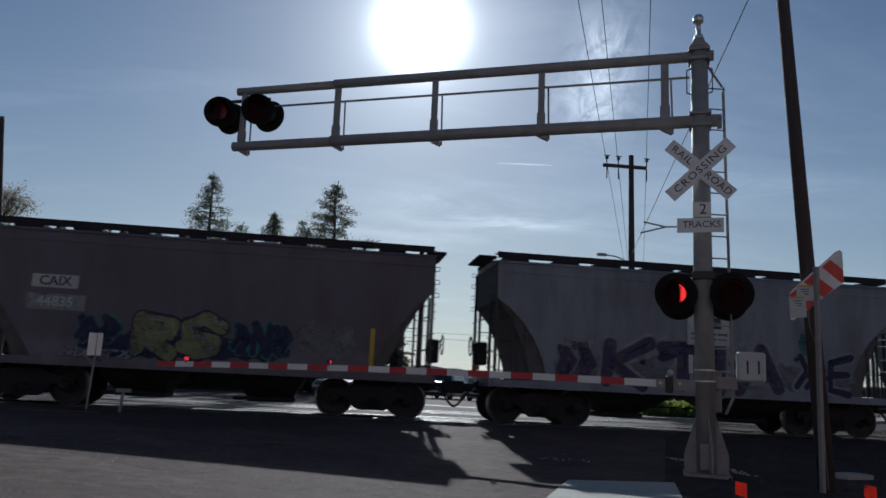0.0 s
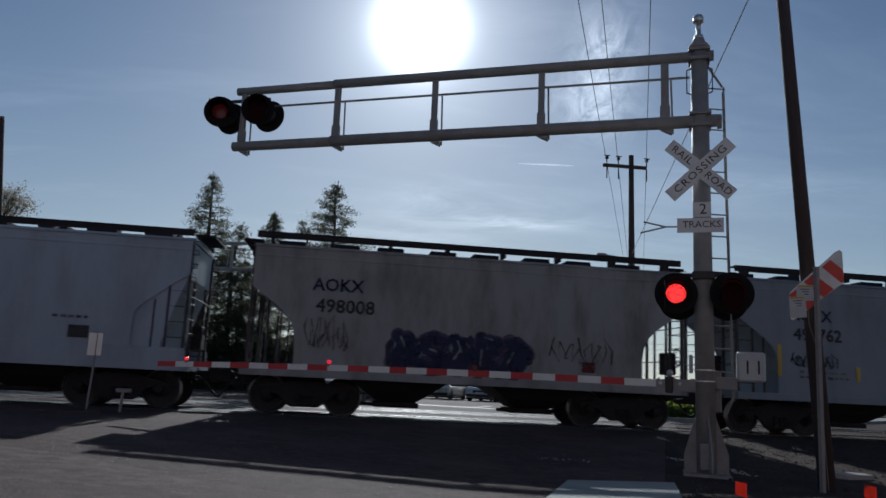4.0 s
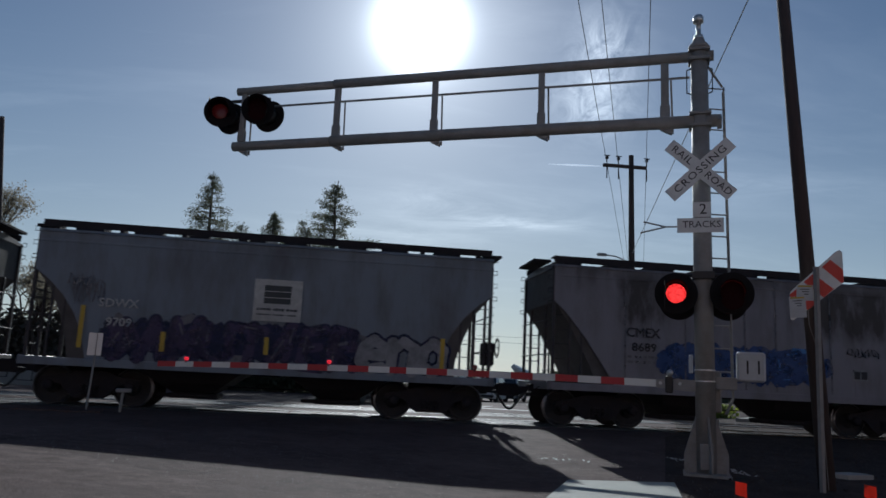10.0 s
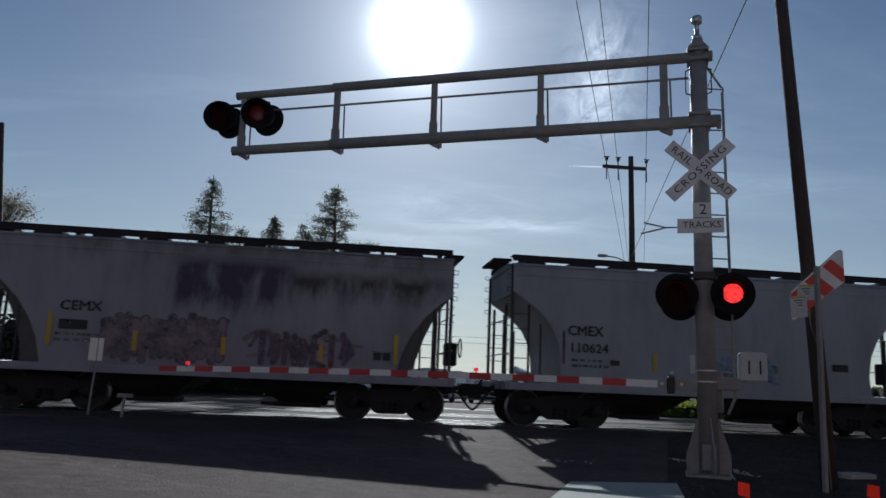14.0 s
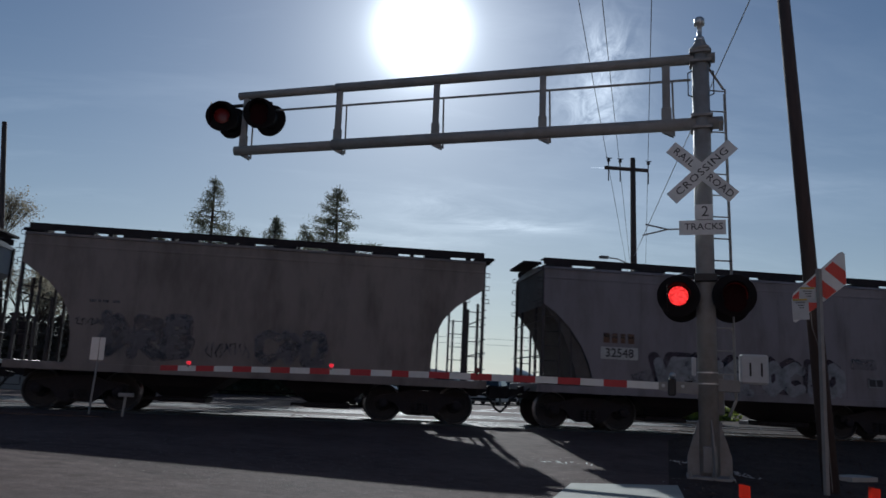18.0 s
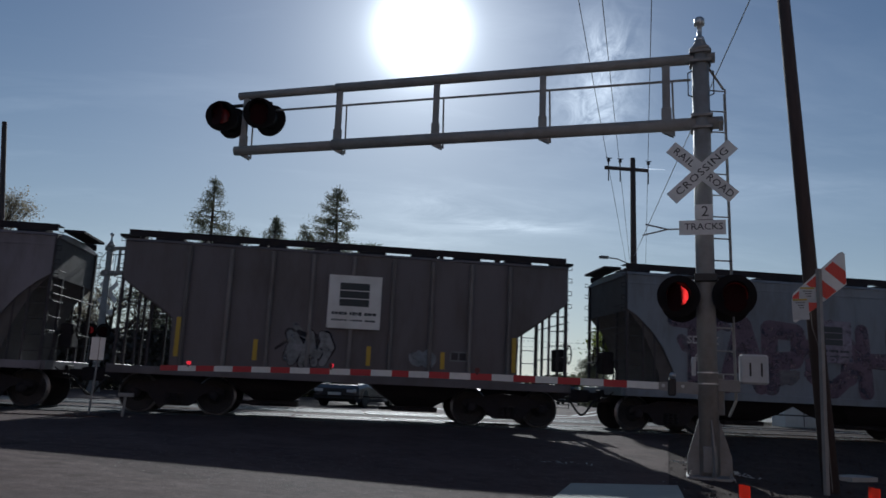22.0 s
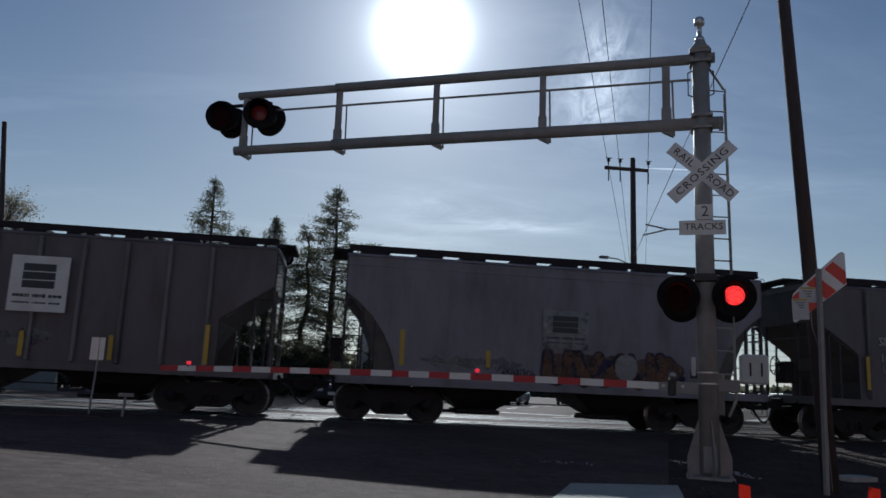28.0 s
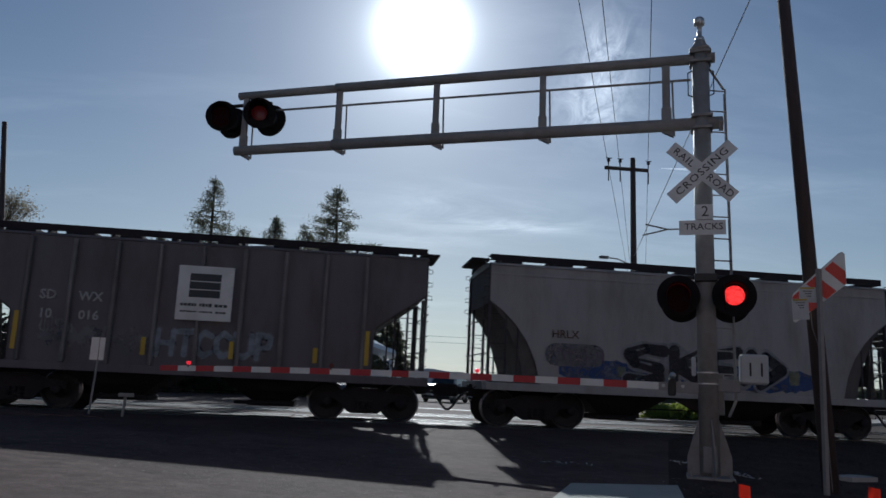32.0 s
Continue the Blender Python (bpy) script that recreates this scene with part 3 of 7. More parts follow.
def pavement(name, corners, lift, label, joints=0, material="concrete"):
    """A raised slab of concrete with a kerb face and joints."""
    t = thing(name, Matrix.Identity(4), label, "pavement", kind="structure")
    a, b, c, d = [Vector(p) for p in corners]
    n = max(1, joints)
    for i in range(n):
        bm = bmesh.new()
        f0, f1 = i / n + 0.004, (i + 1) / n - 0.004
        loop = [a.lerp(b, f0), a.lerp(b, f1), d.lerp(c, f1), d.lerp(c, f0)]
        low = [(p.x, p.y, height(p.x, p.y) - 0.15) for p in loop]
        top = [(p.x, p.y, height(p.x, p.y) + lift) for p in loop]
        lo, hi = [bm.verts.new(p) for p in low], [bm.verts.new(p) for p in top]
        bm.faces.new(hi)
        for k in range(4):
            bm.faces.new((lo[k], lo[(k + 1) % 4], hi[(k + 1) % 4], hi[k]))
        bmesh.ops.recalc_face_normals(bm, faces=bm.faces)
        part("slab", bm, M[material], t)
    return t


pavement("pavement_1", [(1.75, 7.3), (3.14, 10.1), (4.66, 10.18), (3.58, 7.3)], 0.012, "pale concrete kerb ramp in front of the mast", 2, "concrete_pale")
pavement("pavement_2", [(-16.0, 16.0), (-4.6, 16.3), (-4.9, 17.55), (-16.0, 17.4)], 0.025, "raised dark asphalt strip beside the near rail", 5, "asphalt")
pavement("pavement_4", [(9.7, 25.75), (9.9, 26.3), (13.6, 26.2), (13.4, 25.65)], 0.10, "narrow pale kerb beyond the second track", 3)
pavement("pavement_3", [(15.4, 28.2), (19.0, 28.2), (40.0, 47.0), (30.0, 47.0)], 0.12, "pale kerbed island beyond the tracks", 6)


# ---------------------------------------------------------------- crossing signals
LEAN = Matrix.Rotation(radians(-0.43), 4, "Y")
SIGNAL = Matrix.Translation(MAST - ACROSS * 0.05) @ Matrix.Rotation(-ROAD_TURN, 4, "Z") @ LEAN
VANES = []                             # vanes added to imitate flashing by covering steady lamps: (object, phase)


def signal_lamp(parent, at, disc, lens, phase, lit, name="flasher", backward=False, aim_turn=0.0):
    """A round lamp with a black background disc, a hood, a glowing lens and an added turning vane that imitates its
    flashing. It faces -y, or +y.
    """
    s = -1 if backward else 1
    m = Matrix.Translation(at) @ Matrix.Rotation((math.pi if backward else 0.0) + radians(aim_turn), 4, "Z")
    bm = bmesh.new()
    lathe(bm, [(disc, -0.012), (disc, 0.006), (disc * 0.97, 0.014), (lens * 1.3, 0.018)], "y", 36)
    unit = part(name, bm, M["matte"], parent, "black round background plate", smooth=False)
    unit.matrix_basis = m
    bm = bmesh.new()
    lathe(bm, [(lens * 1.25, 0.016), (lens * 1.2, 0.12), (lens * 0.8, 0.19), (lens * 0.3, 0.21)], "y", 20)
    part("lamp_housing", bm, M["black"], unit, smooth=True)
    bm = bmesh.new()                   # hood: the upper three quarters of a sleeve, longer above
    ring = []
    for i in range(25):
        a = radians(-35 + 250 * i / 24)
        reach = 0.20 + 0.14 * max(0.0, math.sin(a))
        c, z = math.cos(a) * lens * 1.18, math.sin(a) * lens * 1.18
        ring.append([bm.verts.new(p) for p in ((c, -0.013, z), (c * 1.03, -reach, z * 1.03), (c * 1.07, -reach, z * 1.07), (c * 1.05, -0.013, z * 1.05))])
    for a, b in zip(ring, ring[1:]):
        for k in range(4):
            bm.faces.new((a[k], b[k], b[(k + 1) % 4], a[(k + 1) % 4]))
    bm.faces.new(ring[0]); bm.faces.new(ring[-1][::-1])
    bmesh.ops.recalc_face_normals(bm, faces=bm.faces)
    part("hood", bm, M["matte"], unit, smooth=True)
    bm = bmesh.new()
    lathe(bm, [(lens, -0.013), (lens * 0.98, -0.022), (lens * 0.7, -0.034), (lens * 0.3, -0.041), (0.001, -0.043)], "y", 28)
    part("lens", bm, lit, unit, "red glowing lens")
    # added vane, coloured like an unlit lens, hides the steady glow
    if phase is not None:
        bm = bmesh.new()
        w = lens * 1.13
        loop = [(w + w * math.cos(radians(a)), -0.001, w * math.sin(radians(a)) - (0.10 if math.sin(radians(a)) < 0 else 0)) for a in range(0, 360, 20)]
        quad_prism(bm, loop, (0, 0.0015, 0))
        vane = part("vane", bm, M["lens_dark"], unit, "thin dark red vane added to stand in for the unlit lens")
        vane.location = (-w, -lens * 0.62 - 0.03, 0)
        VANES.append((vane, phase, 0.0, -89))
    return unit


def plate(bm, w, h, y0=-0.004, y1=0.0, corner=0.0):
    if corner <= 0:
        loop = [(-w / 2, y0, -h / 2), (w / 2, y0, -h / 2), (w / 2, y0, h / 2), (-w / 2, y0, h / 2)]
    else:
        loop = []
        for cx, cz, a0 in ((w / 2 - corner, -h / 2 + corner, -90), (w / 2 - corner, h / 2 - corner, 0), (-w / 2 + corner, h / 2 - corner, 90), (-w / 2 + corner, -h / 2 + corner, 180)):
            for k in range(4):
                a = radians(a0 + 30 * k)
                loop.append((cx + corner * math.cos(a), y0, cz + corner * math.sin(a)))
    quad_prism(bm, loop, (0, y1 - y0, 0))


FRONT = Matrix.Rotation(math.pi / 2, 4, "X")       # stands lettering upright, facing -y


def crossing_signal(m, near):
    t = thing("cantilever_signal", m, "tall galvanised crossing mast with cantilever truss arm and crossbuck" if near else "galvanised crossing mast with cantilever arm beyond the tracks", "crossing signal", "crossing signals")
    z_top, z_bot, reach = 6.72, 5.59, 8.66
    bm = bmesh.new(); tube(bm, (0, 0, 0.03), (0, 0, 6.86), 0.150, 0.136, 24)
    part("mast", bm, M["galv"], t, "grey galvanised steel tube", smooth=True)
    bm = bmesh.new(); lathe(bm, [(0.17, 6.84), (0.17, 6.89), (0.14, 6.93), (0.10, 6.97), (0.09, 7.03)], seg=20)
    part("mast_cap", bm, M["galv"], t, smooth=True)
    bm = bmesh.new(); lathe(bm, [(0.075, 7.02), (0.075, 7.09), (0.04, 7.10), (0.04, 7.31), (0.085, 7.32), (0.085, 7.42), (0.06, 7.45)], seg=14)
    part("finial", bm, M["alu"], t, smooth=True)
    for z, r, x1 in ((z_top, 0.088, 0.23), (z_bot, 0.105, 0.27)):
        bm = bmesh.new()
        tube(bm, (x1, 0, z), (-reach * 0.76, 0, z), r, r, 18)
        tube(bm, (-reach * 0.76 + 0.02, 0, z - 0.012), (-reach, 0, z - 0.012), r * 0.90, r * 0.88, 18)
        part("chord", bm, M["galv"], t, "round galvanised truss tube", smooth=True)
        bm = bmesh.new(); box(bm, -0.17, 0.17, -0.17, 0.17, z - r - 0.02, z - r + 0.03, 0.006); box(bm, -0.17, 0.17, -0.17, 0.17, z + r - 0.03, z + r + 0.02, 0.006)
        part("clamp", bm, M["galv"], t)
    bm = bmesh.new(); tube(bm, (0.26, 0, z_bot - 0.02), (0.33, 0, z_bot - 0.02), 0.125, seg=4)
    part("end_plate", bm, M["galv"], t)
    for x, w in ((-0.55, 0.065), (-2.62, 0.055), (-4.57, 0.055), (-6.50, 0.06), (-8.50, 0.06)):
        bm = bmesh.new()
        box(bm, x - w, x + w, -0.03, 0.03, z_bot + 0.09, z_top - 0.07, 0.008)
        box(bm, x - w * 1.25, x + w * 1.25, -0.04, 0.04, z_bot + 0.08, z_bot + 0.30, 0.006)
        part("strut", bm, M["galv"], t)
        bm = bmesh.new()
        quad_prism(bm, [(x - 0.08, 0.0, z_bot - 0.095), (x + 0.11, 0.0, z_bot - 0.095), (x + 0.11, 0.0, z_bot - 0.19), (x + 0.06, 0.0, z_bot - 0.17)], (0, 0.10, 0))
        part("arm_foot", bm, M["galv"], t)
        bm = bmesh.new(); tube(bm, (x + 0.12, 0.12, z_bot - 0.15), (x + 0.10, 0.12, z_top - 0.31), 0.017, seg=8)
        part("rail_post", bm, M["galv"], t)
    bm = bmesh.new(); tube(bm, (-0.15, 0.12, z_top - 0.31), (-7.9, 0.12, z_top - 0.31), 0.021, seg=10)
    part("handrail", bm, M["galv"], t, "thin grey handrail pipe", smooth=True)
    # ladder
    for x, y in ((0.40, 0.12), (0.40, 0.34)):
        bm = bmesh.new(); tube(bm, (x - 0.02, y, 6.20), (x + 0.02, y, 1.15), 0.014, seg=8); tube(bm, (x + 0.02, y, 1.15), (x - 0.09, y, 0.90), 0.014, seg=8)
        part("ladder_rail", bm, M["galv"], t)
    z = 6.16
    while z > 1.3:
        bm = bmesh.new(); tube(bm, (0.39, 0.12, z), (0.39, 0.34, z), 0.011, seg=8); tube(bm, (0.12, 0.02, z), (0.39, 0.12, z), 0.012, seg=8)
        part("rung", bm, M["galv"], t)
        z -= 0.355
    bm = bmesh.new(); path_tube(bm, [(0.12, 0.05, 6.58), (0.36, 0.12, 6.20)], 0.02)
    part("ladder_brace", bm, M["galv"], t)
    for s in (-1, 1):
        bm = bmesh.new(); path_tube(bm, [(s * 0.13, -0.03, 6.50), (s * 0.20, -0.03, 6.47), (s * 0.20, -0.03, 6.08), (s * 0.13, -0.03, 6.05)], 0.012)
        part("grab_handle", bm, M["black"], t)
    # crossbuck
    for k, (text, turn, y) in enumerate((("CROSSING", 42.5, -0.175), ("RAIL  ROAD", -42.5, -0.170))):
        bm = bmesh.new(); plate(bm, 1.28, 0.225)
        blade = part("crossbuck_blade", bm, M["white"], t, "white sign blade with black letters")
        blade.matrix_basis = Matrix.Translation((-0.02, y, 4.725)) @ Matrix.Rotation(radians(-turn), 4, "Y")
        if near:
            if text == "CROSSING":
                letters("lettering", text, 0.165, blade, Matrix.Translation((0, -0.006, 0)) @ FRONT @ Matrix.Diagonal((1.22, 1, 1, 1)), M["black"], spacing=1.12)
            else:
                letters("lettering", "RAIL", 0.165, blade, Matrix.Translation((-0.37, -0.006, 0)) @ FRONT @ Matrix.Diagonal((1.08, 1, 1, 1)), M["black"], spacing=1.12)
                letters("lettering", "ROAD", 0.165, blade, Matrix.Translation((0.36, -0.006, 0)) @ FRONT @ Matrix.Diagonal((1.05, 1, 1, 1)), M["black"], spacing=1.06)
    bm = bmesh.new(); plate(bm, 0.27, 0.24)
    p = part("count_plate", bm, M["white"], t, "white plate with a black 2"); p.location = (-0.01, -0.166, 4.07)
    bm = bmesh.new(); plate(bm, 0.70, 0.235)
    q = part("tracks_plate", bm, M["white"], t, "white plate lettered TRACKS"); q.location = (-0.035, -0.168, 3.815)
    if near:
        letters("lettering", "2", 0.24, p, Matrix.Translation((0.02, -0.006, 0)) @ FRONT, M["black"])
        letters("lettering", "TRACKS", 0.150, q, Matrix.Translation((0.02, -0.006, 0.01)) @ FRONT @ Matrix.Diagonal((1.05, 1, 1, 1)), M["black"])
    bm = bmesh.new(); path_tube(bm, [(-0.36, -0.15, 3.80), (-0.56, -0.15, 3.80), (-0.90, -0.15, 3.89)], 0.013); path_tube(bm, [(-0.56, -0.15, 3.80), (-0.95, -0.15, 3.71)], 0.013)
    part("forked_rod", bm, M["galv"], t)
    # mast lamps on a cross arm
    bm = bmesh.new(); tube(bm, (-0.42, -0.16, 3.02), (0.44, -0.16, 3.02), 0.03, seg=10); box(bm, -0.17, 0.17, -0.20, 0.17, 2.96, 3.08, 0.01)
    part("lamp_arm", bm, M["black"], t)
    signal_lamp(t, (-0.415, -0.20, 2.725), 0.325, 0.150, 0, M["lens_lit"])
    signal_lamp(t, (0.405, -0.20, 2.735), 0.325, 0.150, 1, M["lens_lit"])
    rear = M["lens_dark"] if near else M["lens_far"]
    zr, first, second = (2.66, None, None) if near else (2.95, 1, 0)
    signal_lamp(t, (-0.37, 0.22, zr), 0.31, 0.150, first, rear, backward=True, aim_turn=0 if near else 34)
    signal_lamp(t, (0.37, 0.22, zr), 0.31, 0.150, second, rear, backward=True, aim_turn=0 if near else 34)
    # lamps at the arm's end
    bm = bmesh.new(); tube(bm, (-9.05, 0.02, 6.52), (-7.95, 0.02, 6.52), 0.035, seg=10); tube(bm, (-8.5, 0.02, 6.52), (-8.5, 0.02, 6.7), 0.04, seg=10)
    part("lamp_arm", bm, M["black"], t)
    signal_lamp(t, (-8.93, -0.16, 6.26), 0.31, 0.150, 0, M["lens_side"], aim_turn=26)
    signal_lamp(t, (-8.10, -0.16, 6.26), 0.31, 0.150, 1, M["lens_side"], aim_turn=26)
    signal_lamp(t, (-9.00, 0.36, 6.30), 0.325, 0.150, first, rear, backward=True)
    signal_lamp(t, (-8.14, 0.36, 6.30), 0.325, 0.150, second, rear, backward=True)
    # foot: base plate, gussets, service box
    bm = bmesh.new(); box(bm, -0.34, 0.34, -0.34, 0.34, -0.06, 0.03, 0.01)
    part("base_plate", bm, M["galv"], t)
    for a in range(4):
        bm = bmesh.new()
        quad_prism(bm, [(0.13, -0.012, 0.03), (0.33, -0.012, 0.03), (0.33, -0.012, 0.30), (0.15, -0.012, 0.86), (0.13, -0.012, 0.86)], (0, 0.024, 0))
        g = part("gusset", bm, M["galv"], t)
        g.matrix_basis = Matrix.Rotation(radians(90 * a + 12), 4, "Z")
    bm = bmesh.new(); box(bm, -0.10, 0.10, -0.20, -0.13, 0.08, 0.46, 0.01)
    part("service_box", bm, M["galv"], t)
    for a in range(4):
        bm = bmesh.new(); lathe(bm, [(0.028, 0.03), (0.028, 0.07), (0.015, 0.075), (0.015, 0.11)], seg=6)
        b = part("anchor_bolt", bm, M["galv"], t); b.location = (0.28 * (1 if a in (0, 3) else -1), 0.28 * (1 if a < 2 else -1), 0)
    for z in (1.38, 1.55):
        bm = bmesh.new(); lathe(bm, [(0.156, z), (0.156, z + 0.02)], seg=24)
        part("band", bm, M["alu"], t)
    return t


crossing_signal(SIGNAL, True)
far_at = on_ground(-10.8, 36.0, -0.25)
crossing_signal(Matrix.Translation(far_at) @ Matrix.Rotation(-ROAD_TURN + math.pi, 4, "Z"), False)


# ---------------------------------------------------------------- lowered gate
def crossing_gate():
    """Gate mechanism beside the mast with its lowered striped arm; the tip lies far over the road."""
    t = thing("crossing_gate", Matrix.Translation(MAST - ACROSS * 0.05) @ Matrix.Rotation(-ROAD_TURN, 4, "Z"), "lowered crossing gate with red and white striped arm", "crossing gate")
    def level(x):
        """Height of the arm's middle: it is bowed slightly upwards."""
        return 1.327 - 0.0055 * (x + 0.5) - 0.00223 * (x + 0.5) * (x + 4.5)

    z0 = level(-0.5)
    edges = [-0.49] + [-1.219 - 0.3645 * i for i in range(11)] + [-5.17 - 0.3903 * i for i in range(13)]
    for i, (a, b) in enumerate(zip(edges, edges[1:])):
        h0, h1 = 0.056 + 0.0006 * a, 0.056 + 0.0006 * b
        bm = bmesh.new()
        quad_prism(bm, [(a, -0.03, level(a) - h0), (b, -0.03, level(b) - h1), (b, -0.03, level(b) + h1), (a, -0.03, level(a) + h0)][::-1], (0, 0.05, 0))
        part("stripe", bm, M["white"] if i % 2 == 0 else M["gate_red"], t, "white reflective stripe" if i % 2 == 0 else "red reflective stripe")
    bm = bmesh.new()
    quad_prism(bm, [(-0.74, -0.05, z0 - 0.06), (-0.45, -0.05, z0 - 0.09), (-0.02, -0.05, z0 - 0.11), (-0.02, -0.05, z0 + 0.07), (-0.45, -0.05, z0 + 0.08), (-0.74, -0.05, z0 + 0.06)], (0, 0.11, 0))
    bmesh.ops.recalc_face_normals(bm, faces=bm.faces)
    part("root_plate", bm, M["galv"], t, "tapered grey plate at the root of the arm")
    bm = bmesh.new(); box(bm, -0.60, -0.48, -0.08, 0.09, z0 - 0.14, z0 + 0.13, 0.02)
    part("arm_clamp", bm, M["black"], t, "black clamp at the root of the arm")
    bm = bmesh.new(); lathe(bm, [(0.05, -0.10), (0.05, -0.02)], "y", 14, at=(-0.53, -0.05, z0 + 0.17))
    part("pivot_cap", bm, M["alu"], t, smooth=True)
    bm = bmesh.new(); box(bm, -0.12, 0.24, 0.16, 0.52, 0.92, 1.55, 0.02)
    part("drive_box", bm, M["galv"], t, "grey gate drive housing")
    bm = bmesh.new(); box(bm, 0.12, 0.46, 0.02, 0.09, z0 - 0.05, z0 + 0.14, 0.01)
    part("weight_arm", bm, M["galv"], t)
    bm = bmesh.new(); box(bm, 0.45, 0.86, -0.05, 0.15, 1.41, 1.86, 0.03)
    w = part("counterweight", bm, M["paper"], t, "dull white counterweight with two slots")
    for x in (0.60, 0.76):
        bm = bmesh.new(); box(bm, x - 0.014, x + 0.014, -0.058, -0.05, 1.53, 1.73, 0.003)
        part("slot", bm, M["black"], w)
    bm = bmesh.new(); box(bm, -0.25, -0.19, -0.19, -0.13, 1.50, 1.78, 0.01)
    part("bell_box", bm, M["paper"], t)
    for x, z in ((-0.67, z0 + 0.01), (-0.38, z0 + 0.01)):
        bm = bmesh.new(); lathe(bm, [(0.012, -0.015), (0.026, -0.015), (0.026, 0.0), (0.012, 0.0)], "y", 12, at=(x, -0.055, z))
        part("bolt", bm, M["alu"], t, "bright round bolt head")
    for x, phase in ((-9.24, None), (-6.32, 0), (-3.66, 1)):
        z0 = level(x) - 0.012
        bm = bmesh.new(); tube(bm, (x, -0.02, z0 + 0.04), (x, -0.02, z0 + 0.075), 0.02, seg=8)
        foot = part("lamp_foot", bm, M["black"], t)
        bm = bmesh.new(); lathe(bm, [(0.034, 0.03), (0.034, -0.02), (0.030, -0.034), (0.015, -0.042)], "y", 16, at=(x, -0.02, z0 + 0.115))
        lamp = part("gate_lamp", bm, M["lamp_red"], t, "small round red gate lamp", smooth=True)
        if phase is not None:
            turn = math.degrees(math.atan2(-0.645 - x, 12.5))    # added vane turned squarely to the camera, to hide the lit lamp
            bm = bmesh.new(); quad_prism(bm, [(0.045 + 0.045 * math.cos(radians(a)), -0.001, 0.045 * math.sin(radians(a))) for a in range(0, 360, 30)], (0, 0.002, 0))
            vane = part("vane", bm, M["gate_vane"], lamp)
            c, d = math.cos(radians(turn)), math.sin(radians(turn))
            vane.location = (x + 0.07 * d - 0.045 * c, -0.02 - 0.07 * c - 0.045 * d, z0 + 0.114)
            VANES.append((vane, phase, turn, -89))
    return t


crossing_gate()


# ---------------------------------------------------------------- signs, poles and wires
def marker_sign():
    base = on_ground(6.615, 9.835, -0.02)
    t = thing("object_marker", Matrix.Translation(base) @ Matrix.Rotation(radians(-33.5), 4, "Z"), "red and white striped marker panel skewed on a perforated steel post", "road sign")
    bm = bmesh.new(); tube(bm, (0.0, 0, -0.05), (0.015, 0, 3.10), 0.040, seg=4)
    post = part("post", bm, M["galv"], t, "perforated galvanised square post")
    for i in range(70):
        bm = bmesh.new(); lathe(bm, [(0.007, -0.0305), (0.007, -0.0285)], "y", 8, at=(0.005 * i / 24, 0, 0.15 + i * 0.042))
        part("hole", bm, M["black"], post)
    # the panel is knocked askew; its outline runs round from the low end
    def flat(u, v, y):
        return (u, y, v)
    outline = [(-0.335, -0.10), (-0.335, 0.26), (-0.32, 0.30), (0.27, 0.86), (0.325, 0.88), (0.355, 0.85), (0.36, 0.42), (-0.275, -0.10), (-0.31, -0.12)]
    bm = bmesh.new(); quad_prism(bm, [flat(u, v, 0.034) for u, v in outline][::-1], (0, 0.005, 0))
    bmesh.ops.recalc_face_normals(bm, faces=bm.faces)
    panel = part("panel", bm, M["white"], t, "white reflective panel with rounded corners")
    panel.location = (0.0, 0, 2.46)
    for loop in ([(0.09, 0.64), (0.20, 0.745), (0.356, 0.60), (0.358, 0.43), (0.33, 0.41)], [(-0.15, 0.43), (-0.02, 0.55), (0.23, 0.325), (0.10, 0.21)], [(-0.333, 0.255), (-0.23, 0.345), (0.01, 0.125), (-0.11, 0.03), (-0.333, 0.20)]):
        bm = bmesh.new(); quad_prism(bm, [flat(u, v, 0.030) for u, v in loop][::-1], (0, 0.0035, 0))
        bmesh.ops.recalc_face_normals(bm, faces=bm.faces)
        part("stripe", bm, M["red"], panel, "red reflective stripe")
    for (x, z, r, h) in ((-0.14, 2.765, 2, 0.22), (-0.235, 2.56, -2, 0.30)):
        bm = bmesh.new(); plate(bm, 0.215, h)
        paper = part("notice", bm, M["paper"], t, "white paper notice with a yellow head")
        paper.matrix_basis = Matrix.Translation((x, 0.026, z - 0.03)) @ Matrix.Rotation(radians(r), 4, "Y")
        bm = bmesh.new(); plate(bm, 0.18, 0.022, -0.007, -0.004)
        o = part("heading", bm, M["yellow"], paper); o.location = (0, 0, h / 2 - 0.016)
        for j in range(3):
            bm = bmesh.new(); plate(bm, 0.12 - 0.03 * j, 0.010, -0.007, -0.004)
            o = part("text_bar", bm, M["steel_dark"], paper); o.location = (0.01 * j, 0, h / 2 - 0.06 - 0.035 * j)
    return t


marker_sign()

def round_pole(name, base, top, r0, r1, material, label, category):
    t = thing(name, Matrix.Translation(base), label, category)
    bm = bmesh.new()
    d = Vector(top) - Vector(base)
    tube(bm, (0, 0, 0), d, r0, r1, 20)
    part("shaft", bm, material, t, smooth=True)
    return t


leaning = round_pole("utility_pole", (6.85, 10.08, 0.05), (6.32, 10.12, 9.3), 0.115, 0.085, M["wood_pole"], "leaning dark wooden pole beside the marker sign", "utility pole")
bm = bmesh.new(); path_tube(bm, [(-0.27, -0.10, 2.60), (-0.255, -0.10, 2.30), (-0.17, -0.12, 2.0), (-0.12, -0.115, 1.2), (-0.06, -0.115, 0.05)], 0.007)
part("ground_wire", bm, M["old_wire"], leaning, "loose bare ground wire")

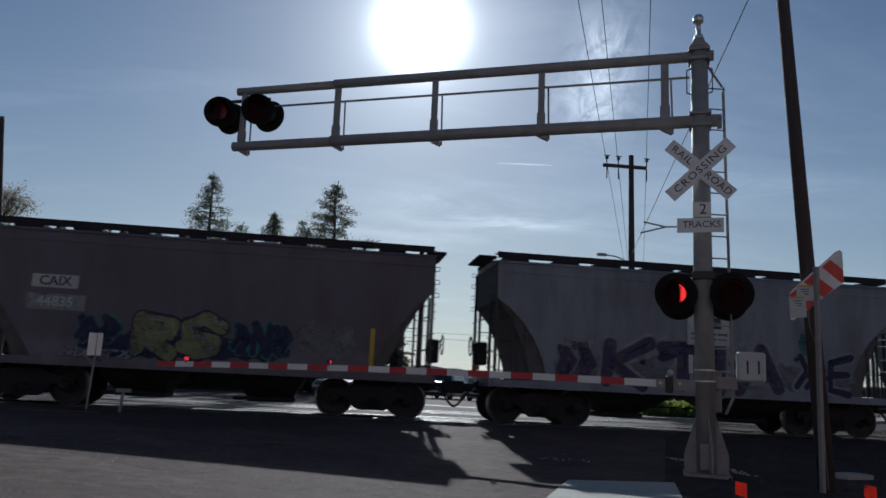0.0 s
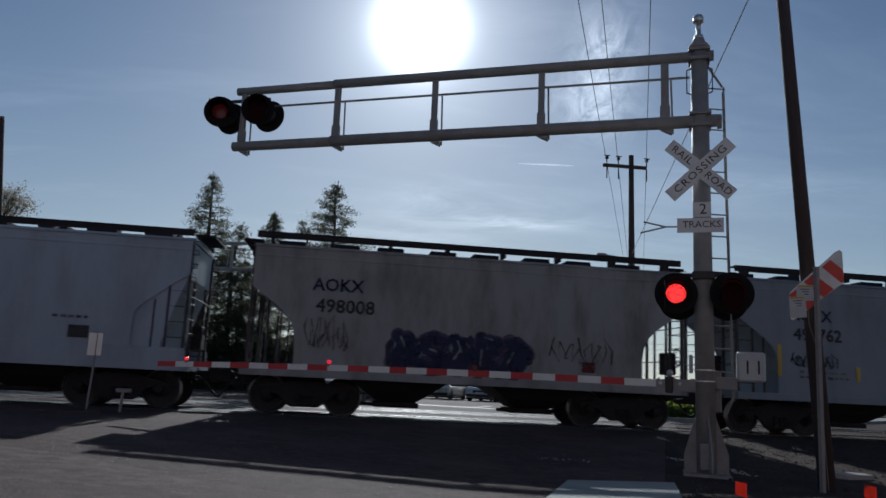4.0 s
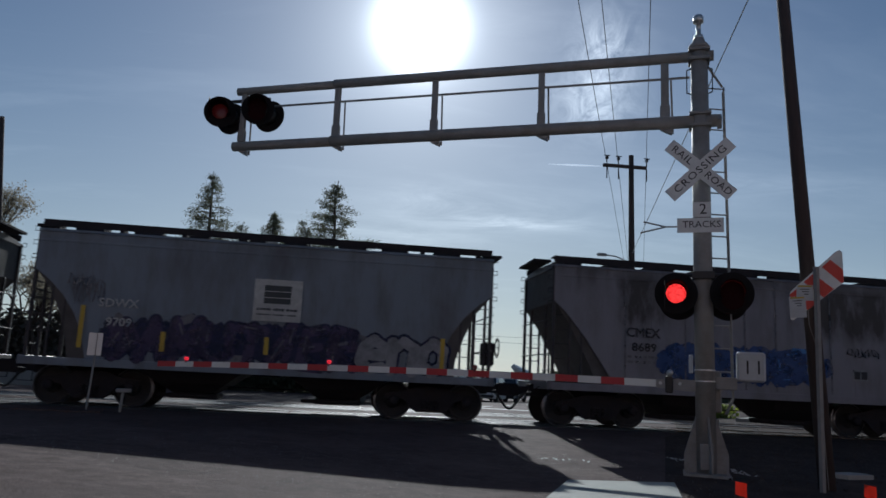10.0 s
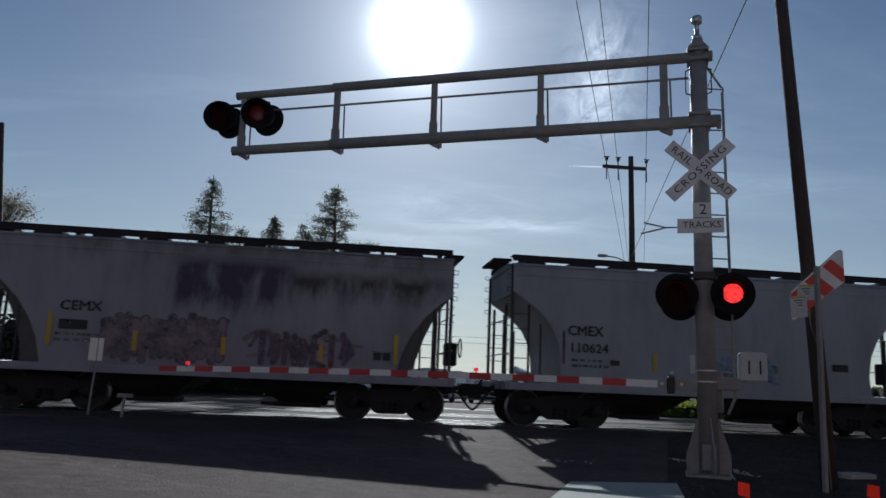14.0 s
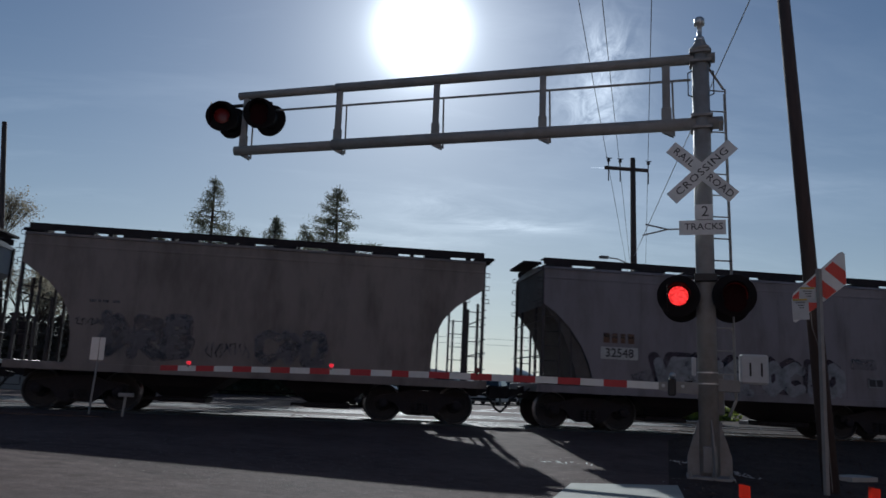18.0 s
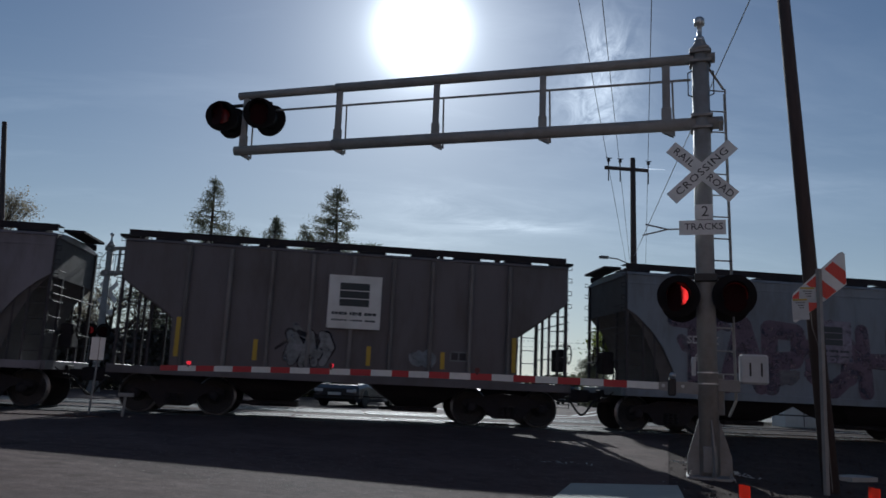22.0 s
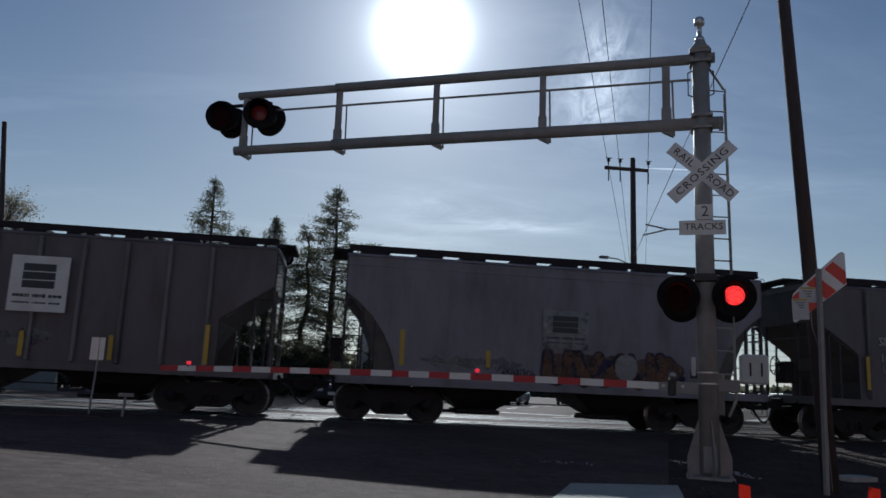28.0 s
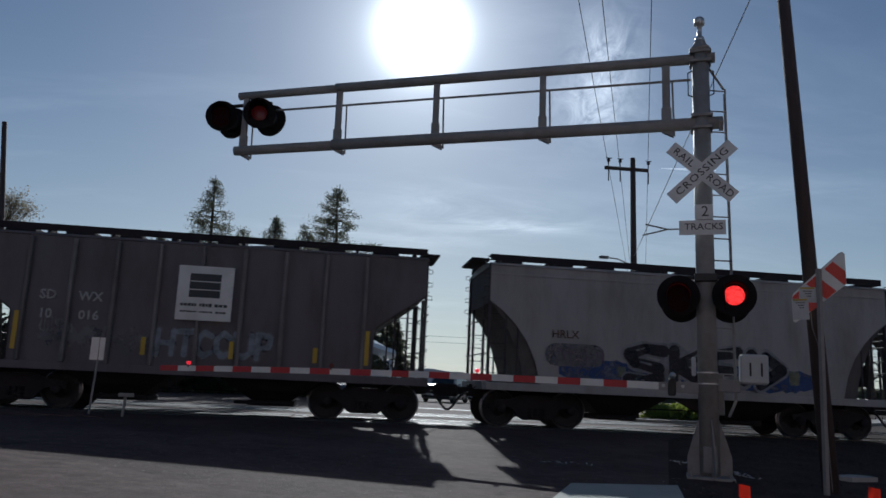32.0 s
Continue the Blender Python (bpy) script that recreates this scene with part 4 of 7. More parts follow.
line_pole = round_pole("power_pole", (12.12, 30.44, 0.3), (12.01, 30.44, 11.4), 0.16, 0.11, M["wood_pole"], "tall wooden power pole with crossarm and street light", "power pole")
bm = bmesh.new(); box(bm, -1.26, 0.70, -0.06, 0.06, 10.52, 10.66, 0.01)
arm = part("crossarm", bm, M["wood_pole"], line_pole)
arm.matrix_basis = Matrix.Translation((0, 0, 0)) @ Matrix.Rotation(radians(-0.6), 4, "Y")
for x in (-1.20, -0.68, 0.60):
    bm = bmesh.new(); lathe(bm, [(0.02, 10.66), (0.02, 10.86), (0.07, 10.87), (0.08, 10.93), (0.05, 10.98), (0.03, 11.03)], seg=10, at=(x, 0, 0))
    part("insulator", bm, M["steel_dark"], line_pole, "dark pin insulator")
    bm = bmesh.new(); box(bm, x - 0.12, x + 0.14, -0.02, 0.02, 11.0, 11.04, 0.008)
    part("wire_clamp", bm, M["steel_dark"], line_pole)
    bm = bmesh.new(); tube(bm, (x, 0, 10.52), (x, 0, 10.0), 0.025, seg=8)
    part("drop_link", bm, M["steel_dark"], line_pole)
bm = bmesh.new(); path_tube(bm, [(-0.05, -0.1, 6.15), (-0.35, -0.1, 6.42), (-0.8, -0.1, 6.58), (-1.3, -0.1, 6.62)], 0.028)
part("lamp_arm", bm, M["galv"], line_pole)
bm = bmesh.new(); box(bm, -1.62, -1.2, -0.19, -0.01, 6.56, 6.68, 0.035)
part("luminaire", bm, M["galv"], line_pole, "flat street light head")
for k in range(5):
    bm = bmesh.new(); tube(bm, (-0.12, -0.1, 6.0 + 0.28 * k), (-0.24, -0.14, 6.02 + 0.28 * k), 0.02, seg=6)
    part("step_bolt", bm, M["steel_dark"], line_pole)


def wire(a, b, sag, r=0.012, label="thin dark overhead wire", material="wire"):
    a, b = Vector(a), Vector(b)
    bm = bmesh.new()
    pts = []
    for i in range(17):
        f = i / 16
        p = a.lerp(b, f)
        p.z -= sag * 4 * f * (1 - f)
        pts.append(p)
    path_tube(bm, pts, r, 6)
    return solo("overhead_wire", bm, M[material], label, "wire", "overhead wires")


# three conductors pass over the camera to the crossarm and on down the line
top = 11.05
for x, slope in ((10.88, 0.419), (11.40, 0.4106), (12.68, 0.4091)):
    wire((x - slope * 75, -44.6, 11.05), (x + slope * 90, 120.4, 11.05), 0.0, 0.011)
wire((6.37, 10.12, 8.46), (12.04, 30.32, 7.07), 0.0, 0.012, "taut pale wire between the leaning pole and the power pole", "alu")
for x, y in ((-31.0, 62.0), (60.0, 67.2)):
    round_pole("utility_pole", on_ground(x, y, -0.1), on_ground(x, y, 6.9), 0.14, 0.10, M["wood_pole"], "far wooden pole that carries two wires", "utility pole")
wire((-31, 61.92, 5.7), (60, 67.12, 6.4), 0.65, 0.012)
wire((-31, 61.92, 5.2), (60, 67.12, 5.9), 0.65, 0.012)
round_pole("utility_pole", (-13.6, 33.0, 0.3), (-14.82, 33.0, 11.45), 0.15, 0.10, M["wood_pole"], "dark wooden pole beyond the tracks", "utility pole")


def small_sign():
    t = thing("trackside_sign", Matrix.Translation((-5.10, 16.9, 0.43)) @ Matrix.Rotation(radians(-10), 4, "Z"), "small blank grey sign on a thin steel post", "sign")
    bm = bmesh.new(); tube(bm, (0, 0, -0.1), (0.07, 0, 1.53), 0.024, seg=4)
    part("post", bm, M["galv"], t)
    bm = bmesh.new(); plate(bm, 0.17, 0.47, -0.03, -0.024, 0.01)
    p = part("plate", bm, M["alu"], t, "weathered grey plate"); p.location = (-0.03, 0, 1.30)
    bm = bmesh.new(); plate(bm, 0.11, 0.47, -0.03, -0.024, 0.01)
    p = part("plate", bm, M["alu"], t, "weathered grey plate"); p.location = (0.125, 0.01, 1.30)
    t = thing("marker_post", Matrix.Translation((-4.42, 16.9, 0.42)), "short grey marker post with a bracket", "post")
    bm = bmesh.new(); tube(bm, (-0.01, 0, -0.1), (0.02, 0, 0.40), 0.03, seg=8)
    part("post", bm, M["galv"], t)
    bm = bmesh.new(); box(bm, -0.13, 0.18, -0.04, 0.04, 0.34, 0.42, 0.01)
    part("bracket", bm, M["galv"], t)


small_sign()


def survey_flag(x, y, turn, w=0.19):
    t = thing("survey_flag", Matrix.Translation(on_ground(x, y, -0.03)) @ Matrix.Rotation(radians(turn), 4, "Z"), "small orange survey flag on a wire stake", "flag", "survey flags")
    bm = bmesh.new(); tube(bm, (0, 0, -0.05), (0.01, 0, 0.34), 0.0035, seg=6)
    part("stake", bm, M["wire"], t)
    bm = bmesh.new()
    prev = None
    for i in range(7):
        f = i / 6
        yy = 0.012 * math.sin(f * 5)
        q = [bm.verts.new((0.01 + w * f, yy, 0.20 - 0.03 * f)), bm.verts.new((0.01 + w * f, yy, 0.345 - 0.02 * f))]
        if prev:
            bm.faces.new((prev[0], q[0], q[1], prev[1]))
        prev = q
    bmesh.ops.solidify(bm, geom=bm.faces[:], thickness=0.002)
    part("cloth", bm, M["orange"], t, "bright orange vinyl")
    return t


survey_flag(4.54, 8.36, -5, 0.13)
survey_flag(6.20, 8.46, -20, 0.13)


# ---------------------------------------------------------------- hopper cars
def car_paint(name, colour, dirt=(0.07, 0.055, 0.045), amount=0.45, smears=()):
    """Weathered car paint: streaks that run down the side, dust, and named smears (x0, x1, z0, z1, colour, strength)."""
    # the veiling light's blue cast is put into every paint
    colour = (colour[0] * 1.03, colour[1], colour[2] * 1.09)
    m = surface(name, colour, 0.55, spread=0.12, grain=4.0, bump=0.06, bump_scale=12, dirt=dirt, dirt_amount=min(0.65, amount * 1.15), dirt_scale=1.0, stretch=(1.5, 1.5, 0.42), spec=0.35)
    nt = m.node_tree
    b = nt.nodes["Principled BSDF"]
    n, link = nt.nodes.new, nt.links.new
    co = n("ShaderNodeTexCoord")
    sep = n("ShaderNodeSeparateXYZ"); link(co.outputs["Object"], sep.inputs[0])
    tex = n("ShaderNodeTexNoise"); tex.inputs["Scale"].default_value, tex.inputs["Detail"].default_value, tex.inputs["Roughness"].default_value = 2.2, 7, 0.65
    mp = n("ShaderNodeMapping"); mp.inputs["Scale"].default_value = (1.0, 1.0, 0.32)
    link(co.outputs["Object"], mp.inputs[0]); link(mp.outputs[0], tex.inputs["Vector"])

    def op(kind, a, c):
        x = n("ShaderNodeMath"); x.operation = kind
        for k, v in enumerate((a, c)):
            if isinstance(v, (int, float)):
                x.inputs[k].default_value = v
            else:
                link(v, x.inputs[k])
        return x.outputs[0]

    def ramp(v, a, c):
        r = n("ShaderNodeMapRange"); r.interpolation_type = "SMOOTHSTEP"
        link(v, r.inputs[0]); r.inputs[1].default_value, r.inputs[2].default_value = a, c
        return r.outputs[0]

    for x0, x1, z0, z1, tint, strength in smears:
        wob = op("MULTIPLY", op("SUBTRACT", tex.outputs[0], 0.5), 0.9)
        xx, zz = op("ADD", sep.outputs["X"], wob), op("ADD", sep.outputs["Z"], wob)
        mask = op("MULTIPLY", op("MULTIPLY", ramp(xx, x0 - 0.4, x0 + 0.4), ramp(xx, x1 + 0.4, x1 - 0.4)), op("MULTIPLY", ramp(zz, z0 - 0.4, z0 + 0.4), ramp(zz, z1 + 0.18, z1 - 0.18)))
        mask = op("MULTIPLY", mask, op("MULTIPLY", ramp(tex.outputs[0], 0.2, 0.75), strength))
        mix = n("ShaderNodeMix"); mix.data_type = "RGBA"
        old = b.inputs["Base Color"].links[0].from_socket
        link(mask, mix.inputs[0]); link(old, mix.inputs[6]); mix.inputs[7].default_value = (*tint, 1)
        link(mix.outputs[2], b.inputs["Base Color"])
    return m


EAVE = 3.97
# car styles: half length, edge of the side sheet from corner to sill, edge of the sloping end sheet behind it, height of the sill's top
STYLES = {
    "curved": (5.28, [(5.28, 3.03), (4.98, 2.82), (4.62, 2.47), (4.33, 2.06), (4.12, 1.6), (3.98, 1.04)], [(5.26, 3.0), (4.92, 2.6), (4.64, 2.0), (4.46, 1.45), (4.38, 1.02)], 1.06),
    "steep": (5.27, [(5.27, 3.06), (4.95, 2.76), (4.45, 2.15), (3.86, 1.3), (3.70, 1.04)], [(5.25, 3.04), (4.9, 2.55), (4.35, 1.55), (4.12, 1.02)], 1.06),
    "cut": (5.33, [(5.33, 2.95), (4.62, 2.44), (4.42, 2.24), (4.30, 1.98), (4.26, 1.7), (4.26, 1.04)], [(5.31, 2.95), (4.61, 2.43), (4.40, 2.20), (4.28, 1.95), (4.25, 1.02)], 1.06),
    "deep_cut": (5.34, [(5.34, 3.27), (4.72, 2.86), (4.38, 2.50), (4.18, 2.08), (4.10, 1.6), (4.12, 1.18), (4.2, 1.04)], [(5.32, 3.26), (4.70, 2.84), (4.36, 2.47), (4.16, 2.04), (4.09, 1.02)], 1.06),
    "plated": (5.36, [(5.36, 3.10), (4.97, 2.84), (4.30, 2.30), (4.22, 2.16), (4.20, 1.9), (4.20, 1.04)], [(5.33, 3.06), (5.10, 2.4), (4.86, 1.5), (4.80, 1.02)], 1.40),
    "ribbed": (5.28, [(5.28, 3.05), (4.16, 2.27), (4.08, 2.18), (4.06, 1.04)], [(5.26, 3.0), (4.10, 2.16), (3.70, 1.5), (3.6, 1.02)], 1.06),
}


def side_sheet(end, profile, y, thick):
    """The big side plate, cut away below at both ends."""
    bm = bmesh.new()
    left = [(-x, z) for x, z in profile][::-1]
    loop = [(x, y, z) for x, z in [(end, EAVE)] + profile + left + [(-end, EAVE)]]
    quad_prism(bm, loop, (0, thick, 0))
    bmesh.ops.recalc_face_normals(bm, faces=bm.faces)
    return bm


def truck(parent, x):
    """Two-axle truck: side frames with spring nests, bolster; its wheelsets turn."""
    bm = bmesh.new(); box(bm, -0.18, 0.18, -1.0, 1.0, 0.50, 0.78, 0.02)
    t = part("truck", bm, M["steel_dark"], parent, "rusty cast-steel truck")
    t.location = (x, 0, 0)
    for s in (-1, 1):
        bm = bmesh.new()
        loop = [(-1.10, 0.46), (-1.10, 0.60), (-0.90, 0.64), (-0.60, 0.70), (-0.34, 0.78), (0.34, 0.78), (0.60, 0.70), (0.90, 0.64), (1.10, 0.60), (1.10, 0.46), (0.80, 0.50), (0.62, 0.46), (0.42, 0.24), (0.32, 0.18), (-0.32, 0.18), (-0.42, 0.24), (-0.62, 0.46), (-0.80, 0.50)]
        quad_prism(bm, [(a, s * 0.98 - 0.06, z) for a, z in loop], (0, 0.12, 0))
        bmesh.ops.recalc_face_normals(bm, faces=bm.faces)
        f = part("side_frame", bm, M["steel_dark"], t, "cast side frame")
        bm = bmesh.new()
        for k in (-0.14, 0.0, 0.14):
            for j in range(4):
                lathe(bm, [(0.06, 0.24 + 0.062 * j), (0.072, 0.265 + 0.062 * j), (0.06, 0.29 + 0.062 * j)], seg=8, at=(k, s * 1.06, 0))
        tagged(part("spring", bm, M["steel_dark"], t), kind="stuff")
        for a in (-0.89, 0.89):
            bm = bmesh.new(); lathe(bm, [(0.12, 0.0), (0.12, 0.08), (0.09, 0.12), (0.03, 0.13)], "y", 14, at=(0, 0, 0))
            c = part("bearing_cap", bm, M["steel_dark"], t, smooth=True)
            c.matrix_basis = Matrix.Translation((a, s * 1.03, 0.445)) @ Matrix.Rotation(0 if s > 0 else math.pi, 4, "Z")
    for a in (-0.89, 0.89):
        bm = bmesh.new()
        R = 0.445
        for s in (-1, 1):
            prof = [(0.10, 0.60), (0.13, 0.665), (0.30, 0.665), (0.36, 0.655), (R + 0.025, 0.655), (R + 0.025, 0.68), (R, 0.69), (R, 0.765), (R - 0.022, 0.782), (0.37, 0.78), (0.36, 0.745), (0.20, 0.72), (0.13, 0.80), (0.10, 0.80)]
            if s < 0:
                prof = [(r, -h) for r, h in prof][::-1]
            lathe(bm, prof, "y", 28)
        tube(bm, (0, -1.0, 0), (0, 1.0, 0), 0.075, seg=10)
        for k in range(3):             # small marks cast into the wheel plate
            an = k * 2.094
            for s in (-1, 1):
                tube(bm, (0.27 * math.cos(an), s * 0.70, 0.27 * math.sin(an)), (0.27 * math.cos(an), s * 0.755, 0.27 * math.sin(an)), 0.028, seg=6)
        bm.normal_update()
        for f in bm.faces:
            c = f.calc_center_median()
            r = math.hypot(c.x, c.z)
            f.material_index = 1 if r > 0.425 and abs(c.y) > 0.68 else 0
        w = part("wheelset", bm, [M["wheel"], M["tread"]], t, "steel wheels on one axle", smooth=False)
        w.location = (a, 0, 0.445)
    return t


def hopper_car(style):
    """Prototype of a covered hopper, its origin on the rail top at mid-length."""
    t = thing("hopper_car", pose(0, TRACK_Y, RAIL_Z), "grey covered hopper car", "freight car", "hopper cars of the train")
    END, prof, foot, sill_top = STYLES[style]
    for k in (-1, 1):
        part("side_sheet", side_sheet(END, prof, k * 1.52, -0.02 * k), M["primer"], t)
    # inner bin with its sloping ends
    bm = bmesh.new()
    sl = [(END - 0.02, EAVE)] + foot + [(-x, z) for x, z in foot[::-1]] + [(-END + 0.02, EAVE)]
    quad_prism(bm, [(x, -1.46, z) for x, z in sl], (0, 2.92, 0))
    bmesh.ops.recalc_face_normals(bm, faces=bm.faces)
    # most styles wear the darkened bin colour in place of shade
    part("bin", bm, M["primer"] if style in ("cut", "deep_cut", "plated") else M["bin"], t, "inner bin with sloping end sheets")
    # arched roof with a long hatch coaming on its crown
    bm = bmesh.new()
    arc = [(-1.56, EAVE - 0.06), (-1.54, EAVE + 0.0), (-1.35, EAVE + 0.015), (-1.0, EAVE + 0.06), (-0.5, EAVE + 0.085), (0, EAVE + 0.095), (0.5, EAVE + 0.085), (1.0, EAVE + 0.06), (1.35, EAVE + 0.015), (1.54, EAVE + 0.0), (1.56, EAVE - 0.06)]
    quad_prism(bm, [(-END - 0.02, y, z) for y, z in arc], (2 * END + 0.04, 0, 0))
    bmesh.ops.recalc_face_normals(bm, faces=bm.faces)
    part("roof", bm, M["primer"], t, smooth=False)
    for x in (-3.75, -1.25, 1.25, 3.75):
        bm = bmesh.new(); box(bm, x - 1.2, x + 1.2, -0.36, 0.36, EAVE + 0.03, EAVE + 0.15, 0.02)
        hatch = part("hatch", bm, M["steel_dark"], t, "long trough hatch on the roof's crown")
        for k in (-0.82, 0.55):
            bm = bmesh.new(); box(bm, x + k - 0.34, x + k + 0.34, -0.42, 0.42, EAVE + 0.12, EAVE + 0.29, 0.015)
            part("hatch_clamp", bm, M["steel_dark"], hatch)
    # grating walkways on brackets near both edges of the roof, and a crossover that juts out over each end
    for k in (-1, 1):
        bm = bmesh.new(); box(bm, -END, END, k * 1.40 - 0.015, k * 1.40 + 0.015, EAVE + 0.075, EAVE + 0.235)
        rb = part("running_board", bm, M["steel_dark"], t, "grating walkway along the roof's edge")
        for i in range(4):
            bm = bmesh.new(); box(bm, -END, END, k * (1.31 - 0.09 * i) - 0.026, k * (1.31 - 0.09 * i) + 0.026, EAVE + 0.213, EAVE + 0.225)
            part("grating_bar", bm, M["steel_dark"], rb)
        x = -4.97
        while x < 5.0:
            bm = bmesh.new(); box(bm, x - 0.04, x + 0.04, k * 1.20 - 0.2, k * 1.20 + 0.2, EAVE - 0.01, EAVE + 0.212)
            part("bracket", bm, M["steel_dark"], rb)
            x += 1.42
        bm = bmesh.new(); box(bm, min(k * (END - 0.1), k * (END + 0.38)), max(k * (END - 0.1), k * (END + 0.38)), -0.80, 0.80, EAVE + 0.16, EAVE + 0.225, 0.01)
        part("crossover", bm, M["steel_dark"], t, "grating platform over the car's end")
    # sills and end platforms
    for s in (-1, 1):
        bm = bmesh.new(); box(bm, -END - 0.06, END + 0.06, s * 1.50 - 0.05, s * 1.50 + 0.05, 0.88, sill_top, 0.01)
        part("side_sill", bm, M["primer"], t)
        bm = bmesh.new(); box(bm, s * (END + 0.06) - 0.08, s * (END + 0.06) + 0.08, -1.50, 1.50, 0.88, 1.08, 0.01); box(bm, min(s * 4.3, s * 5.4), max(s * 4.3, s * 5.4), -1.3, 1.3, 1.0, 1.04)
        part("end_platform", bm, M["primer"], t)
        bm = bmesh.new(); box(bm, min(s * 3.5, s * 5.5), max(s * 3.5, s * 5.5), -0.22, 0.22, 0.68, 1.0, 0.02)
        part("centre_sill", bm, M["steel_dark"], t)
        bm = bmesh.new(); box(bm, min(s * 5.45, s * 5.95), max(s * 5.45, s * 5.95), -0.10, 0.10, 0.72, 0.92, 0.02); box(bm, min(s * 5.78, s * 6.10), max(s * 5.78, s * 6.10), -0.16, 0.10, 0.66, 0.98, 0.04)
        part("coupler", bm, M["steel_dark"], t, "knuckle coupler")
        bm = bmesh.new(); pts = [(s * (5.62 + 0.45 * f ** 0.8), -0.34, 0.76 - 0.42 * math.sin(f * 1.57) ** 1.5) for f in [i / 8 for i in range(9)]]
        path_tube(bm, pts, 0.030, 8)
        part("air_hose", bm, M["rubber"], t, "drooping rubber brake hose", smooth=True)
        bm = bmesh.new(); path_tube(bm, [(s * 5.46, -1.0, 0.95), (s * 5.62, -0.9, 0.80), (s * 5.62, -0.45, 0.78)], 0.016, 6)
        part("uncoupling_lever", bm, M["steel_dark"], t)
        # corner posts and ladders, their colour darkened in place of shade
        for y in (-1.45, 1.45):
            bm = bmesh.new(); box(bm, s * END - 0.035, s * END + 0.035, y - 0.045, y + 0.045, 1.06, EAVE, 0.005)
            part("corner_post", bm, M["end_dark"], t)
            bm = bmesh.new(); box(bm, s * (END - 0.72) - 0.02, s * (END - 0.72) + 0.02, y - 0.03, y + 0.03, 1.06, 2.5, 0.004)
            part("ladder_stile", bm, M["end_dark"], t)
            bm = bmesh.new(); box(bm, s * (END - 0.42) - 0.025, s * (END - 0.42) + 0.025, y - 0.03, y + 0.03, 1.06, 2.95, 0.004)
            part("ladder_stile", bm, M["end_dark"], t)
            for k in range(5):
                z = 1.28 + 0.36 * k
                bm = bmesh.new(); tube(bm, (s * (END - 0.42), y, z), (s * END, y, z), 0.012, seg=6)
                part("rung", bm, M["end_dark"], t)
            for k in range(4):
                z = 2.95 + 0.32 * k
                bm = bmesh.new(); path_tube(bm, [(s * (END + 0.04), y, z), (s * (END + 0.14), y, z), (s * (END + 0.14), y, z + 0.10), (s * (END + 0.04), y, z + 0.10)], 0.011, 6)
                part("grab_iron", bm, M["end_dark"], t)
        for y in (-0.75, 0.75):
            bm = bmesh.new(); box(bm, s * END - 0.03, s * END + 0.03, y - 0.04, y + 0.04, 1.06, 3.0, 0.004)
            part("end_post", bm, M["end_dark"], t)
        for k in range(6):
            z = 1.35 + 0.36 * k
            bm = bmesh.new(); tube(bm, (s * (END + 0.07), -1.45, z), (s * (END + 0.07), -0.75, z), 0.012, seg=6)
            part("rung", bm, M["end_dark"], t)
        for z in (1.75, 2.6):
            bm = bmesh.new(); tube(bm, (s * (END + 0.07), -1.45, z), (s * (END + 0.07), 1.45, z), 0.016, seg=6)
            part("end_rail", bm, M["end_dark"], t)
        for y in (-1.48, 1.48):
            bm = bmesh.new(); path_tube(bm, [(s * 5.05, y, 0.90), (s * 5.05, y, 0.52), (s * 5.38, y, 0.52), (s * 5.38, y, 0.90)], 0.014, 6)
            part("stirrup_step", bm, M["steel_dark"], t)
        # outlet hoppers
        bm = bmesh.new()
        hx, wide = (1.52, (0.86, 0.70, 0.54)) if style == "steep" else (1.72, (1.35, 0.80, 0.46))
        for i, (w, d, z) in enumerate(zip(wide, (1.35, 0.95, 0.55), (1.02, 0.62, 0.38))):
            ring = [bm.verts.new((s * hx + a * w, b * d, z)) for a, b in ((-1, -1), (1, -1), (1, 1), (-1, 1))]
            if i:
                for k in range(4):
                    bm.faces.new((last[k], last[(k + 1) % 4], ring[(k + 1) % 4], ring[k]))
            last = ring
        bm.faces.new(last)
        bmesh.ops.recalc_face_normals(bm, faces=bm.faces)
        hop = part("outlet_hopper", bm, M["steel_dark"], t, "sloping outlet hopper under the sill")
        bm = bmesh.new(); box(bm, s * hx - 0.56, s * hx + 0.56, -0.55, 0.55, 0.25, 0.37, 0.01); box(bm, s * hx - 0.88, s * hx - 0.54, -0.50, -0.35, 0.27, 0.35, 0.01); tube(bm, (s * hx - 0.3, -0.62, 0.31), (s * hx + 0.3, -0.62, 0.31), 0.03, seg=8)
        part("outlet_gate", bm, M["steel_dark"], hop)
        truck(t, s * 3.95)
    # brake gear under the middle
    bm = bmesh.new(); tube(bm, (-0.36, -0.55, 0.97), (0.30, -0.55, 0.97), 0.13, seg=14)
    part("air_reservoir", bm, M["steel_dark"], t, smooth=True)
    bm = bmesh.new(); tube(bm, (-3.2, 0.1, 0.55), (3.2, 0.1, 0.55), 0.018, seg=6)
    part("brake_rod", bm, M["steel_dark"], t)
    # hand brake at one end
    bm = bmesh.new(); box(bm, -5.60, -5.30, -0.60, -0.15, 1.40, 1.98, 0.03)
    hb = part("brake_housing", bm, M["steel_dark"], t)
    bm = bmesh.new()
    ring = [(-5.70, -0.35 + 0.24 * math.cos(a * math.pi / 9), 1.86 + 0.24 * math.sin(a * math.pi / 9)) for a in range(19)]
    path_tube(bm, ring, 0.018, 6)
    for a in range(5):
        tube(bm, (-5.60, -0.35, 1.86), (-5.70, -0.35 + 0.24 * math.cos(a * 1.257), 1.86 + 0.24 * math.sin(a * 1.257)), 0.011, seg=5)
